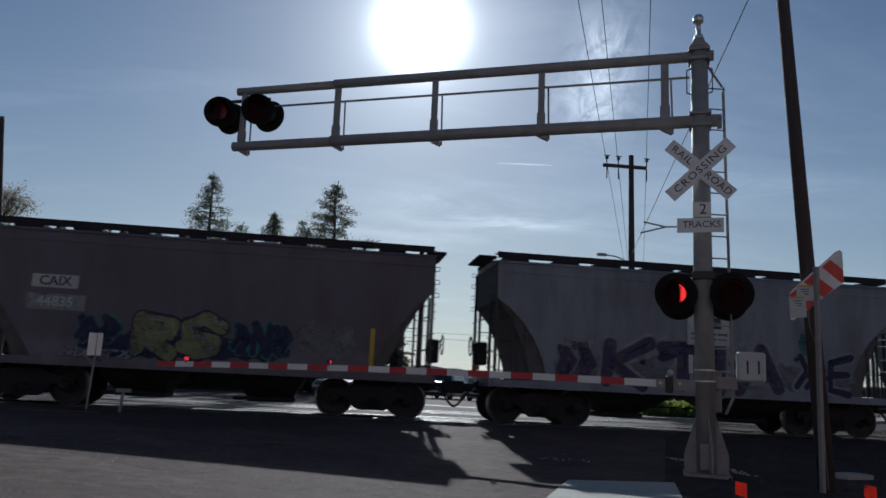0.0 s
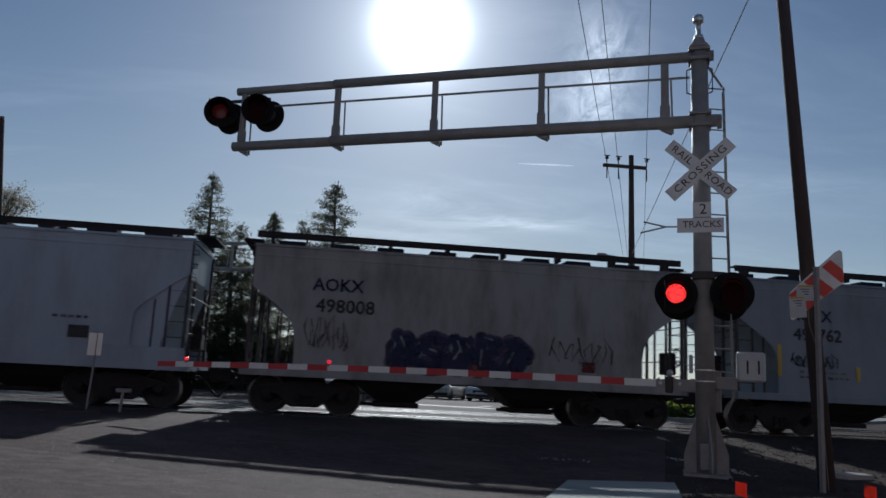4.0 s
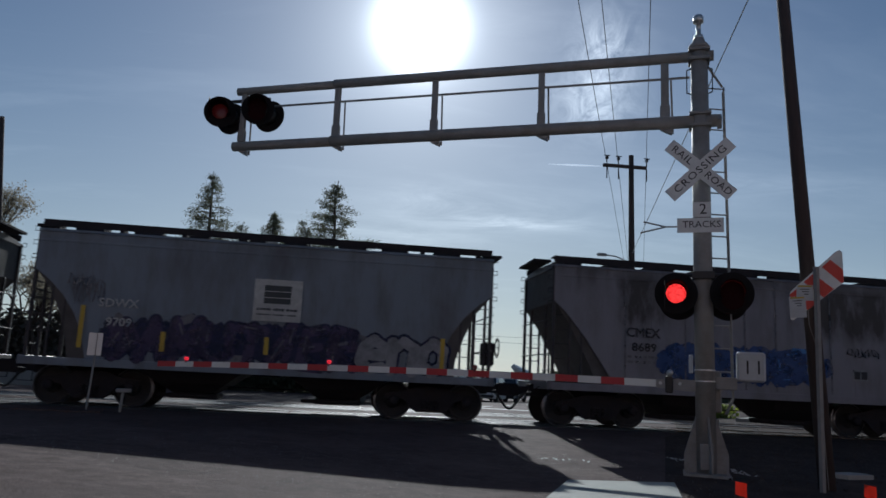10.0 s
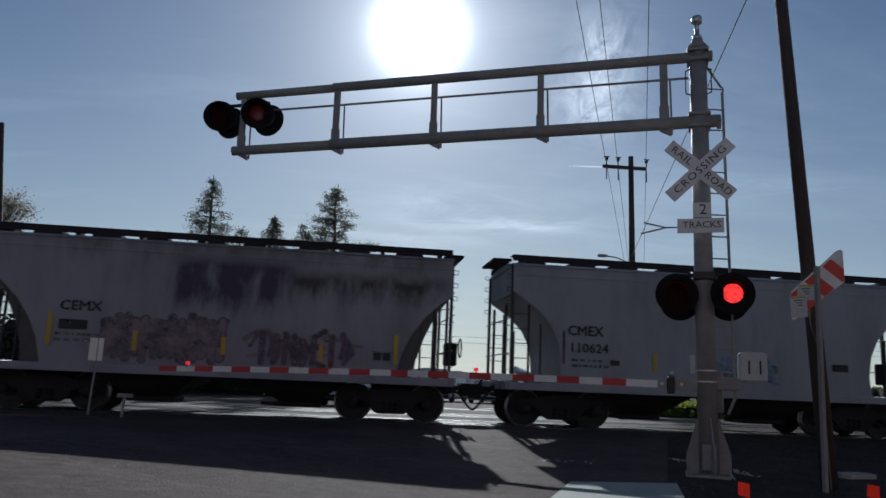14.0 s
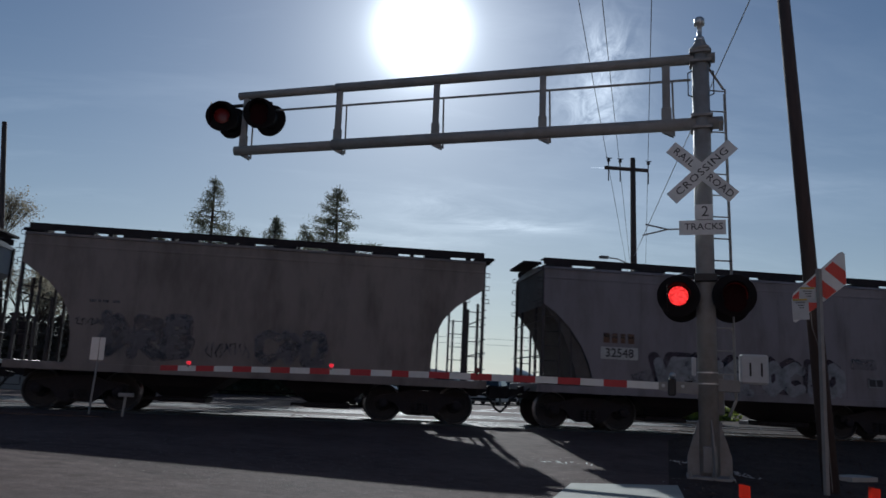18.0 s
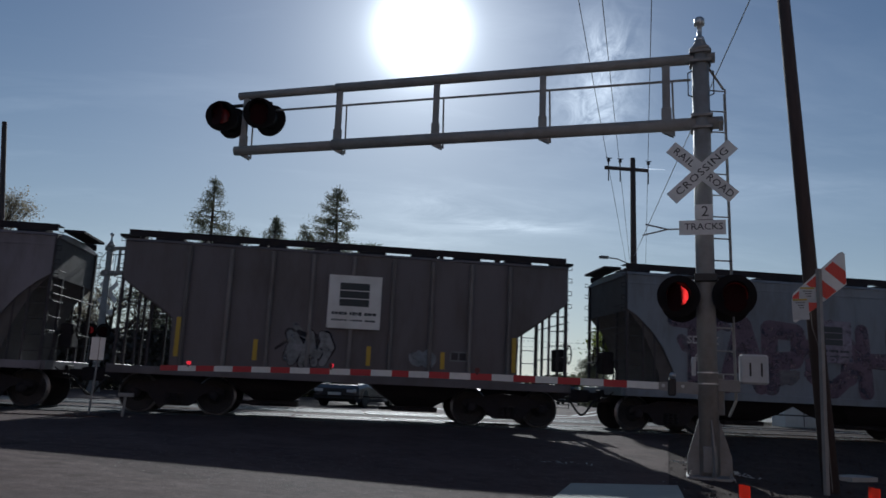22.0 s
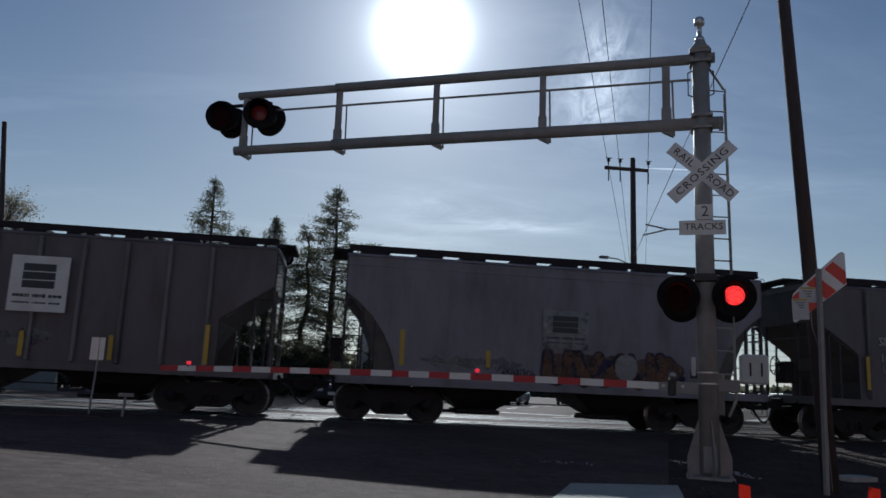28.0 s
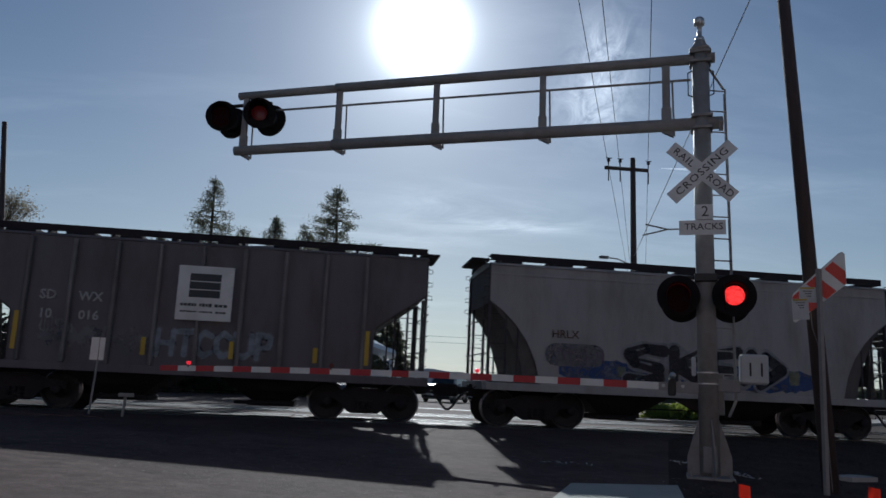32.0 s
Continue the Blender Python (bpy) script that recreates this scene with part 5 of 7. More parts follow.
    part("brake_wheel", bm, M["steel_dark"], hb, "spoked hand-brake wheel")
    if style == "ribbed":
        for i in range(9):
            x = -3.82 + 0.955 * i
            for s in (-1, 1):
                bm = bmesh.new(); box(bm, x - 0.045, x + 0.045, s * 1.52 - (0.11 if s < 0 else 0), s * 1.52 + (0.11 if s > 0 else 0), 1.06, EAVE - 0.10, 0.022)
                part("side_post", bm, M["rib"], t, "worn pale pressed-steel side post")
    else:
        for x in (-2.75, -0.92, 0.92, 2.75):
            for s in (-1, 1):
                bm = bmesh.new(); box(bm, x - 0.012, x + 0.012, s * 1.52 - 0.006, s * 1.52 + 0.006, 1.06, EAVE - 0.22)
                part("weld_seam", bm, M["primer"], t)
        bm = bmesh.new(); box(bm, -END, END, -1.535, -1.52, EAVE - 0.30, EAVE - 0.25, 0.004)
        part("eave_bead", bm, M["primer"], t)
    for o in t.children:               # the body stands a little ahead of the midpoint between couplings
        o.location.x += 0.13
    return t


M["rib"] = surface("worn_side_post", (0.19, 0.18, 0.178), 0.6, spread=0.35, grain=6, bump=0.08, dirt=(0.10, 0.085, 0.08), dirt_amount=0.8, dirt_scale=1.6, stretch=(1.5, 1.5, 0.5), vary=0.25)
M["primer"] = surface("car_grey", (0.3, 0.3, 0.3), 0.6)
M["rubber"] = surface("black_rubber", (0.02, 0.02, 0.02), 0.7, spread=0.2, bump=0.1)
NEAR = -1.545                          # the side that faces the road, just proud of the sheet


def flat_letters(car, text, x, z, size, material, stretch=1.0, name="lettering", y=NEAR):
    return letters(name, text, size, car, Matrix.Translation((x, y, z)) @ FRONT @ Matrix.Diagonal((stretch, 1, 1, 1)), material, depth=0.001, bold=0.017 * size)


def patch(car, x, z, w, h, material, name="paint_patch", y=NEAR, label="", corner=0.02):
    bm = bmesh.new(); plate(bm, w, h, -0.001, 0.0015, corner)
    ob = part(name, bm, material, car, label)
    ob.location = (x, y, z)
    return ob


def placard(car, x, z, y=NEAR, board="white_paint", w=1.12, h=1.06):
    """White company board with three dark stripes and two unreadable lines."""
    bm = bmesh.new(); plate(bm, w, h, -0.030, 0.0, 0.01)
    b = part("placard", bm, M[board], car, "white board with three dark green stripes"); b.location = (x, y, z)
    for k in range(3):
        bm = bmesh.new(); plate(bm, 0.56 * w, 0.135 * h, -0.034, -0.031)
        o = part("stripe", bm, M["green_dark"], b); o.location = (-0.01, 0, h * (0.29 - 0.152 * k))
    rnd = random.Random(7)
    for k, (share, tall) in enumerate(((0.84, 0.062), (0.84, 0.034))):
        at, i = -w * share / 2, 0
        while at < w * share / 2 - 0.03:
            wide = rnd.uniform(0.035, 0.075) * w
            bm = bmesh.new(); plate(bm, wide, h * tall * rnd.uniform(0.75, 1.1), -0.034, -0.031)
            o = part("text_bar", bm, M["green_dark"], b); o.location = (at + wide / 2, 0, h * (-0.22 - 0.125 * k))
            i += 1
            at += wide + (0.05 if i in (5, 9) else 0.012) * w
    return b


def twin_box(car, x, z, w=0.50, h=0.25, y=NEAR):
    """Two dark stencil squares in one pale frame."""
    b = patch(car, x, z, w, h, M["ink_grey"], "stencil_frame", y, "pale stencil frame with two dark squares", 0.0)
    for k in (-1, 1):
        bm = bmesh.new(); plate(bm, w * 0.40, h * 0.72, -0.004, -0.002)
        o = part("stencil_square", bm, M["mark_dark"], b); o.location = (k * w * 0.235, 0, 0)


def small_print(car, x, z, w, rows, material, seed, y=NEAR):
    """Rows of unreadable stencilled small print."""
    rnd = random.Random(seed)
    bm = bmesh.new()
    for k in range(rows):
        at = x - w / 2
        while at < x + w / 2:
            n = rnd.uniform(0.05, 0.16)
            quad_prism(bm, [(at, y - 0.001, z - 0.13 * k), (at + n, y - 0.001, z - 0.13 * k), (at + n, y - 0.001, z - 0.13 * k + 0.06), (at, y - 0.001, z - 0.13 * k + 0.06)], (0, 0.002, 0))
            at += n + rnd.uniform(0.03, 0.09)
    tagged(part("small_print", bm, material, car, "rows of small stencilled marks"), kind="stuff")


def yellow_marks(car, spots, y=NEAR):
    for x, z0, z1 in spots:
        patch(car, x, (z0 + z1) / 2, 0.10, z1 - z0, M["yellow"], "reflective_strip", y, "yellow reflective strip", 0.0)


# bold letter shapes for spray-painted pieces: strokes in a unit cell
GLYPHS = {
    "A": [[(0.05, 0), (0.5, 1), (0.95, 0)], [(0.25, 0.36), (0.75, 0.36)]], "B": [[(0.1, 0), (0.1, 1), (0.75, 0.9), (0.75, 0.62), (0.15, 0.5), (0.9, 0.38), (0.85, 0.08), (0.1, 0)]],
    "C": [[(0.9, 0.85), (0.5, 1), (0.12, 0.75), (0.12, 0.25), (0.5, 0), (0.9, 0.15)]], "D": [[(0.12, 0), (0.12, 1), (0.7, 0.92), (0.92, 0.5), (0.7, 0.08), (0.12, 0)]],
    "E": [[(0.9, 1), (0.12, 0.95), (0.12, 0.05), (0.9, 0)], [(0.12, 0.5), (0.75, 0.5)]], "G": [[(0.9, 0.9), (0.4, 1), (0.1, 0.6), (0.15, 0.15), (0.6, 0), (0.92, 0.2), (0.9, 0.45), (0.55, 0.45)]],
    "H": [[(0.12, 0), (0.12, 1)], [(0.88, 0), (0.88, 1)], [(0.12, 0.5), (0.88, 0.5)]], "I": [[(0.5, 0), (0.5, 1)]], "K": [[(0.12, 0), (0.12, 1)], [(0.9, 1), (0.2, 0.5), (0.95, 0)]],
    "M": [[(0.08, 0), (0.12, 1), (0.5, 0.35), (0.88, 1), (0.92, 0)]], "N": [[(0.1, 0), (0.1, 1), (0.9, 0), (0.9, 1)]], "O": [[(0.5, 0), (0.12, 0.25), (0.12, 0.75), (0.5, 1), (0.88, 0.75), (0.88, 0.25), (0.5, 0)]],
    "P": [[(0.12, 0), (0.12, 1), (0.8, 0.95), (0.88, 0.7), (0.75, 0.48), (0.12, 0.45)]], "R": [[(0.12, 0), (0.12, 1), (0.82, 0.9), (0.8, 0.58), (0.15, 0.48), (0.92, 0)]],
    "S": [[(0.9, 0.88), (0.45, 1), (0.1, 0.78), (0.25, 0.55), (0.8, 0.42), (0.88, 0.15), (0.5, 0), (0.08, 0.12)]], "T": [[(0.05, 1), (0.95, 1)], [(0.5, 1), (0.5, 0)]], "U": [[(0.1, 1), (0.1, 0.25), (0.5, 0), (0.9, 0.25), (0.9, 1)]],
    "V": [[(0.05, 1), (0.5, 0), (0.95, 1)]], "X": [[(0.05, 0), (0.95, 1)], [(0.05, 1), (0.95, 0)]], "Z": [[(0.1, 1), (0.9, 0.95), (0.1, 0.05), (0.9, 0)]],
    "e": [[(0.15, 0.5), (0.85, 0.5), (0.85, 0.8), (0.5, 1), (0.15, 0.75), (0.1, 0.3), (0.4, 0), (0.9, 0.1)]], "n": [[(0.1, 0), (0.1, 0.95)], [(0.1, 0.7), (0.5, 1), (0.9, 0.75), (0.9, 0)]],
    "?": [[(0.05, 0.2), (0.5, 0.9), (0.9, 0.55), (0.4, 0.05)], [(0.15, 0.95), (0.6, 0.3)]], "/": [[(0.15, 0), (0.8, 1), (0.7, 0.2)]]}


def piece(car, word, x0, x1, z0, z1, seed, fill, outline, thick=0.26, shine=None, slant=0.08, wild=0.05, flashes=1.5, widths=None, name="graffiti", label="spray-painted graffiti letters", drop=None):
    """Graffiti: fat outlined letter forms side by side along the lower side sheet."""
    rnd = random.Random(seed)
    bm = bmesh.new()
    widths = widths or [1.0] * len(word)
    unit = (x1 - x0) / sum(widths)
    layer = [0]

    def stroke(pts, r, mat, base):
        for a, b in zip(pts, pts[1:]):
            a, b = Vector(a), Vector(b)
            if (b - a).length < 1e-4:
                continue
            d = (b - a).normalized()
            nrm = Vector((-d.y, d.x))
            y = NEAR - base - 0.00012 * (layer[0] % 40)
            layer[0] += 1
            w0, w1 = r * rnd.uniform(0.85, 1.2), r * rnd.uniform(0.85, 1.2)
            loop = []
            for c, w, sgn in ((a, w0, -1), (b, w1, 1)):
                for k in range(6):
                    an = math.pi * (0.5 - k / 5)
                    loop.append(c + d * (sgn * w * math.cos(an)) + nrm * (sgn * w * math.sin(an)))
            f = bm.faces.new([bm.verts.new((p.x, y, p.y)) for p in loop])
            f.material_index = mat
            f.normal_update()
            if f.normal.y > 0:
                f.normal_flip()

    shapes, at = [], x0
    for letter, share in zip(word, widths):
        w, h = unit * share, (z1 - z0) * rnd.uniform(1 - 2 * wild, 1)
        if letter != " ":
            for line in GLYPHS[letter]:
                shapes.append([(at + w * 0.06 + (u + rnd.uniform(-wild, wild) + slant * v) * w * 0.90, z0 + (v + rnd.uniform(-wild, wild)) * h) for u, v in line])
        at += w
    r = thick * (z1 - z0) * 0.50
    for p in shapes:                   # an outline all round, or a block shadow to one side
        if drop:
            stroke([(u + drop[0], v + drop[1]) for u, v in p], r * 1.05, 0, 0.0)
        else:
            stroke(p, r * 1.4, 0, 0.0)
    for k in range(int(len(word) * flashes)):      # ragged flashes and drips that run across the letters
        u, v = rnd.uniform(x0, x1), rnd.uniform(z0, z1)
        stroke([(u, v), (u + rnd.uniform(-0.35, 0.45), v + rnd.uniform(-0.25, 0.25))], r * rnd.uniform(0.4, 0.9), rnd.choice((0, 0, 2)), 0.0055)
    for p in shapes:
        stroke(p, r, 1, 0.011)
    if shine:
        for p in shapes:
            for a, b in zip(p, p[1:]):
                if rnd.random() < 0.5:
                    q0, q1 = Vector(a).lerp(Vector(b), 0.15) + Vector((r * 0.3, r * 0.3)), Vector(a).lerp(Vector(b), 0.6) + Vector((r * 0.3, r * 0.3))
                    stroke([q0, q1], r * 0.16, 2, 0.017)
    return tagged(part(name, bm, [outline, fill, shine or fill], car, label), kind="stuff")


def wash(car, x0, x1, z0, z1, seed, ink, rough=0.22, label="cloudy sprayed ground colour"):
    """A ragged sprayed ground behind a piece."""
    rnd = random.Random(seed)
    bm = bmesh.new()
    n = max(8, int((x1 - x0) / 0.12))
    top, low = [], []
    for i in range(n + 1):
        f = i / n
        x = x0 + (x1 - x0) * f
        hump = min(1.0, 6 * f + 0.35, 6 * (1 - f) + 0.35)
        mid, half = (z0 + z1) / 2, (z1 - z0) / 2 * hump
        top.append(bm.verts.new((x + rnd.uniform(-0.02, 0.02), NEAR + 0.0015, mid + half * (1 - rough * rnd.random()))))
        low.append(bm.verts.new((x + rnd.uniform(-0.02, 0.02), NEAR + 0.0015, mid - half * (1 - rough * rnd.random()))))
    for i in range(n):
        bm.faces.new((low[i], low[i + 1], top[i + 1], top[i]))
    return tagged(part("spray_ground", bm, ink, car, label), kind="stuff")


def tag(car, x0, x1, z0, z1, seed, ink, name="graffiti_tag"):
    """A quick handwritten scrawl: one thin looping line."""
    rnd = random.Random(seed)
    bm = bmesh.new()
    pts = []
    n = 26
    for i in range(n):
        f = i / (n - 1)
        pts.append((x0 + (x1 - x0) * (f + 0.05 * math.sin(i * 2.4)), NEAR - 0.004, z0 + (z1 - z0) * (0.5 + 0.45 * math.sin(i * 1.7 + rnd.uniform(-0.6, 0.6)))))
    path_tube(bm, pts, 0.018, 4)
    for v in bm.verts:
        v.co.y = NEAR - 0.004 + (v.co.y - NEAR + 0.004) * 0.15
    return part(name, bm, ink, car, "thin spray-can scrawl")


def ink(name, colour, wear=0.35):
    """Spray paint, worn thin in patches so that the car shows through."""
    m = surface(name, colour, 0.6, spread=0.25, grain=5, bump=0.03, dirt=tuple(c * 0.45 for c in colour), dirt_amount=0.6, dirt_scale=2.2, spec=0.3)
    nt = m.node_tree
    co, tex, rng = nt.nodes.new("ShaderNodeTexCoord"), nt.nodes.new("ShaderNodeTexNoise"), nt.nodes.new("ShaderNodeMapRange")
    nt.links.new(co.outputs["Object"], tex.inputs["Vector"])
    tex.inputs["Scale"].default_value, tex.inputs["Detail"].default_value, tex.inputs["Roughness"].default_value = 2.6, 6.0, 0.7
    nt.links.new(tex.outputs[0], rng.inputs[0])
    rng.inputs[1].default_value, rng.inputs[2].default_value, rng.inputs[3].default_value, rng.inputs[4].default_value = 0.34, 0.56, wear, 0.97
    nt.links.new(rng.outputs[0], nt.nodes["Principled BSDF"].inputs["Alpha"])
    return m


for key, c in (("ink_white", (0.31, 0.31, 0.325)), ("ink_black", (0.028, 0.026, 0.032)), ("ink_violet", (0.07, 0.055, 0.11)), ("ink_blue", (0.045, 0.085, 0.23)), ("ink_sky", (0.10, 0.25, 0.55)), ("ink_olive", (0.24, 0.25, 0.13)),
               ("ink_teal", (0.06, 0.22, 0.20)), ("ink_pink", (0.22, 0.11, 0.145)), ("ink_brown", (0.15, 0.085, 0.055)), ("ink_navy", (0.02, 0.025, 0.07)), ("ink_maroon", (0.12, 0.02, 0.02)), ("ink_grey", (0.30, 0.31, 0.32)), ("ink_orange", (0.22, 0.11, 0.06))):
    M[key] = ink(key, c, 0.6 if key in ("ink_white", "ink_black", "ink_navy") else 0.35)
M["ink_plum"] = ink("ink_plum", (0.150, 0.112, 0.150), 0.35)
M["ink_chalk"] = ink("ink_chalk", (0.31, 0.32, 0.34), 0.5)
M["ink_wine"] = ink("ink_wine", (0.055, 0.042, 0.058), 0.35)
M["ink_dust"] = ink("ink_dust", (0.19, 0.185, 0.20), 0.3)
M["ink_pale"] = ink("ink_pale", (0.29, 0.33, 0.37), 0.45)
M["ink_ghost_white"] = ink("ink_ghost_white", (0.30, 0.27, 0.33), 0.35)
M["ink_faint"] = ink("ink_faint", (0.27, 0.21, 0.225), 0.2)
M["ink_ghost"] = ink("ink_ghost", (0.15, 0.145, 0.155), 0.12)
M["ink_mauve"] = ink("ink_mauve", (0.17, 0.11, 0.15), 0.15)
M["green_dark"] = surface("dark_green_paint", (0.022, 0.032, 0.038), 0.5, spread=0.1, bump=0)
M["mark_dark"] = ink("stencil_dark", (0.048, 0.046, 0.052), 0.75)
M["mark_white"] = ink("stencil_white", (0.55, 0.55, 0.53), 0.8)


# ---------------------------------------------------------------- the train, car by car
PROTO = {style: hopper_car(style) for style in STYLES}
TRAIN = []


def put_car(k, kind, colour, label, dirt=(0.06, 0.05, 0.042), amount=0.45, smears=()):
    """The car that follows coupling k - 1; wears a paint of its own."""
    ob = copy_thing(PROTO[kind], pose((k - 0.5) * L_CAR, TRACK_Y, RAIL_Z))
    ob["label"] = label
    paint = car_paint("car_paint", colour, dirt, amount, smears)
    for o in ob.children_recursive:
        if o.type == "MESH" and o.data.materials and o.data.materials[0] == M["primer"]:
            o.material_slots[0].link = "OBJECT"
            o.material_slots[0].material = paint
    for o in ob.children:              # some walkways stand higher
        if o.name.startswith("running_board") and k in (3, 4):
            o.location.z = 0.09
    for o in ob.children:              # some cars carry the hand brake at their rear end
        if o.name.startswith("brake_housing") and k not in (1, 4, 5, 10, 13, 14, 15, 16):
            o.matrix_basis = Matrix.Translation((0.13, -0.7, 0)) @ Matrix.Rotation(math.pi, 4, "Z")
    for o in ob.children:              # this body stands further back on its trucks
        if k == 15 and not o.name.startswith(("truck", "coupler", "air_hose", "outlet_hopper", "brake_rod")):
            o.location.x += 0.12
    TRAIN.append((k, ob))
    return ob


L_CAR = 12.139
W, B = M["mark_white"], M["mark_dark"]
soot = (0.05, 0.045, 0.045)
last = put_car(-1, "curved", (0.15, 0.15, 0.155), "dark grey covered hopper car, leaving the crossing")
c0 = put_car(0, "steep", (0.115, 0.102, 0.112), "dark violet-grey hopper car with olive graffiti and white patches", smears=((-5.4, 5.4, 1.0, 1.5, (0.25, 0.24, 0.26), 0.4),))
c1 = put_car(1, "curved", (0.21, 0.225, 0.24), "slate-grey hopper car with white-outlined violet graffiti and placard", smears=((-1.5, 1.6, 3.4, 4.0, soot, 0.6),))
c2 = put_car(2, "plated", (0.33, 0.385, 0.42), "pale grey hopper car with faded blue graffiti", amount=0.25)
c3 = put_car(3, "cut", (0.28, 0.29, 0.27), "dusty grey hopper car with dark blue graffiti", amount=0.5)
c4 = put_car(4, "cut", (0.215, 0.25, 0.27), "pale blue-grey hopper car with a thin black tag", amount=0.3, smears=((-5.4, 5.4, 1.0, 1.3, (0.20, 0.30, 0.34), 0.4),))
c5 = put_car(5, "curved", (0.33, 0.305, 0.25), "buff-grey hopper car with white and violet graffiti", amount=0.4)
c6 = put_car(6, "curved", (0.18, 0.215, 0.235), "blue-grey hopper car with violet graffiti and white placard", smears=((-1.0, 1.2, 3.2, 4.0, soot, 0.5),))
c7 = put_car(7, "steep", (0.215, 0.215, 0.222), "streaked pale grey hopper car with a blue sprayed band", amount=0.4,
             smears=((-3.5, -2.2, 2.7, 3.8, soot, 1.7), (1.2, 4.5, 2.65, 3.8, soot, 1.8), (-5.0, 5.0, 3.6, 4.1, soot, 0.8)))
c8 = put_car(8, "curved", (0.275, 0.283, 0.29), "pale grey hopper car with black soot stains and faint graffiti", amount=0.3,
             smears=((-1.1, 1.5, 2.6, 3.6, (0.05, 0.04, 0.06), 1.7), (1.4, 5.2, 3.0, 3.4, soot, 1.6), (-4.0, 5.0, 3.6, 4.1, soot, 0.7), (-3.2, 3.4, 1.15, 1.8, (0.26, 0.19, 0.25), 0.6)))
c9 = put_car(9, "deep_cut", (0.30, 0.318, 0.315), "clean pale blue-grey hopper car with black stencilled marks", amount=0.25)
c10 = put_car(10, "deep_cut", (0.215, 0.193, 0.165), "dusty brown-grey hopper car with faint outlined graffiti", amount=0.55)
c11 = put_car(11, "curved", (0.205, 0.196, 0.198), "warm grey hopper car with white graffiti letters", amount=0.45)
c12 = put_car(12, "ribbed", (0.132, 0.126, 0.124), "dark ribbed hopper car with white striped placard", amount=0.5)
c13 = put_car(13, "curved", (0.20, 0.235, 0.25), "blue-grey hopper car with tall faded pink graffiti letters")
c14 = put_car(14, "ribbed", (0.135, 0.128, 0.126), "dark ribbed hopper car with white placard and yellow strips", amount=0.5)
c15 = put_car(15, "curved", (0.21, 0.21, 0.225), "plain grey hopper car with brown graffiti low on its side")
c16 = put_car(16, "ribbed", (0.130, 0.124, 0.124), "dark ribbed hopper car with white letters and placard", amount=0.5)
c17 = put_car(17, "curved", (0.33, 0.33, 0.30), "buff-grey hopper car with blue and black graffiti", amount=0.35)
put_car(18, "curved", (0.13, 0.13, 0.13), "dark grey hopper car with a plain side")
put_car(19, "ribbed", (0.13, 0.12, 0.12), "dark ribbed hopper car, last in the train")
for proto in PROTO.values():
    for o in list(proto.children_recursive) + [proto]:
        bpy.data.objects.remove(o)

# car 0
patch(c0, -3.25, 2.76, 1.0, 0.30, M["mark_white"], label="white paint patch"); flat_letters(c0, "CAIX", -3.25, 2.76, 0.30, B, 1.0, y=NEAR - 0.004)
patch(c0, -3.2, 2.29, 1.30, 0.36, M["ink_grey"], label="grey paint patch"); flat_letters(c0, "44835", -3.2, 2.29, 0.32, W, 1.0, y=NEAR - 0.004)
wash(c0, -2.6, 2.1, 1.1, 1.75, 10, M["ink_navy"], 0.5); wash(c0, 2.2, 3.6, 1.25, 2.3, 14, M["ink_dust"], 0.6)
piece(c0, "RS", -1.5, 0.55, 1.32, 2.08, 11, M["ink_olive"], M["ink_navy"], 0.40, M["ink_grey"], wild=0.08); piece(c0, "?N?", 0.75, 2.1, 1.35, 2.05, 12, M["ink_navy"], M["ink_teal"], 0.24)
piece(c0, "??", -2.7, -1.7, 1.45, 2.05, 13, M["ink_navy"], M["ink_teal"], 0.25); piece(c0, "M?T?", -3.0, -1.3, 1.10, 1.28, 5, M["ink_grey"], M["ink_navy"], 0.3)
yellow_marks(c0, [(-1.9, 1.5, 1.95), (4.0, 1.1, 2.1)])
# car 1
placard(c1, 0.31, 2.66, NEAR, "mark_white", 1.16, 1.0); small_print(c1, 0.35, 3.35, 0.25, 1, M["ink_dust"], 3)
wash(c1, -3.7, 4.3, 1.08, 1.9, 24, M["ink_dust"], 0.5)
piece(c1, "KTIA", -2.65, 2.35, 1.13, 2.20, 21, M["ink_violet"], M["ink_white"], 0.30, M["ink_navy"], slant=0.12, wild=0.07, flashes=3, widths=[1.35, 1.55, 0.55, 1.5])
patch(c1, 3.08, 2.36, 0.62, 0.70, M["ink_teal"], "graffiti_bubble", label="teal sprayed bubble", corner=0.28); tag(c1, 2.85, 3.3, 2.15, 2.6, 25, M["ink_black"])
piece(c1, "?E", 2.6, 4.2, 1.15, 2.0, 22, M["ink_navy"], M["ink_white"], 0.20, M["ink_maroon"], wild=0.08); piece(c1, "??", -3.65, -2.65, 1.2, 1.95, 23, M["ink_violet"], M["ink_grey"], 0.22)
patch(c1, -3.12, 1.96, 0.85, 0.32, M["ink_grey"], label="grey paint patch"); flat_letters(c1, "880", -3.05, 1.96, 0.29, B, 1.0, y=NEAR - 0.026)
# car 2
flat_letters(c2, "CMEX", -3.08, 2.39, 0.34, B, 0.98); flat_letters(c2, "150635", -3.0, 2.03, 0.36, B, 0.98); small_print(c2, -3.05, 1.74, 0.9, 2, M["ink_dust"], 33)
wash(c2, -2.2, 0.2, 1.6, 2.25, 34, M["ink_pale"], 0.4)
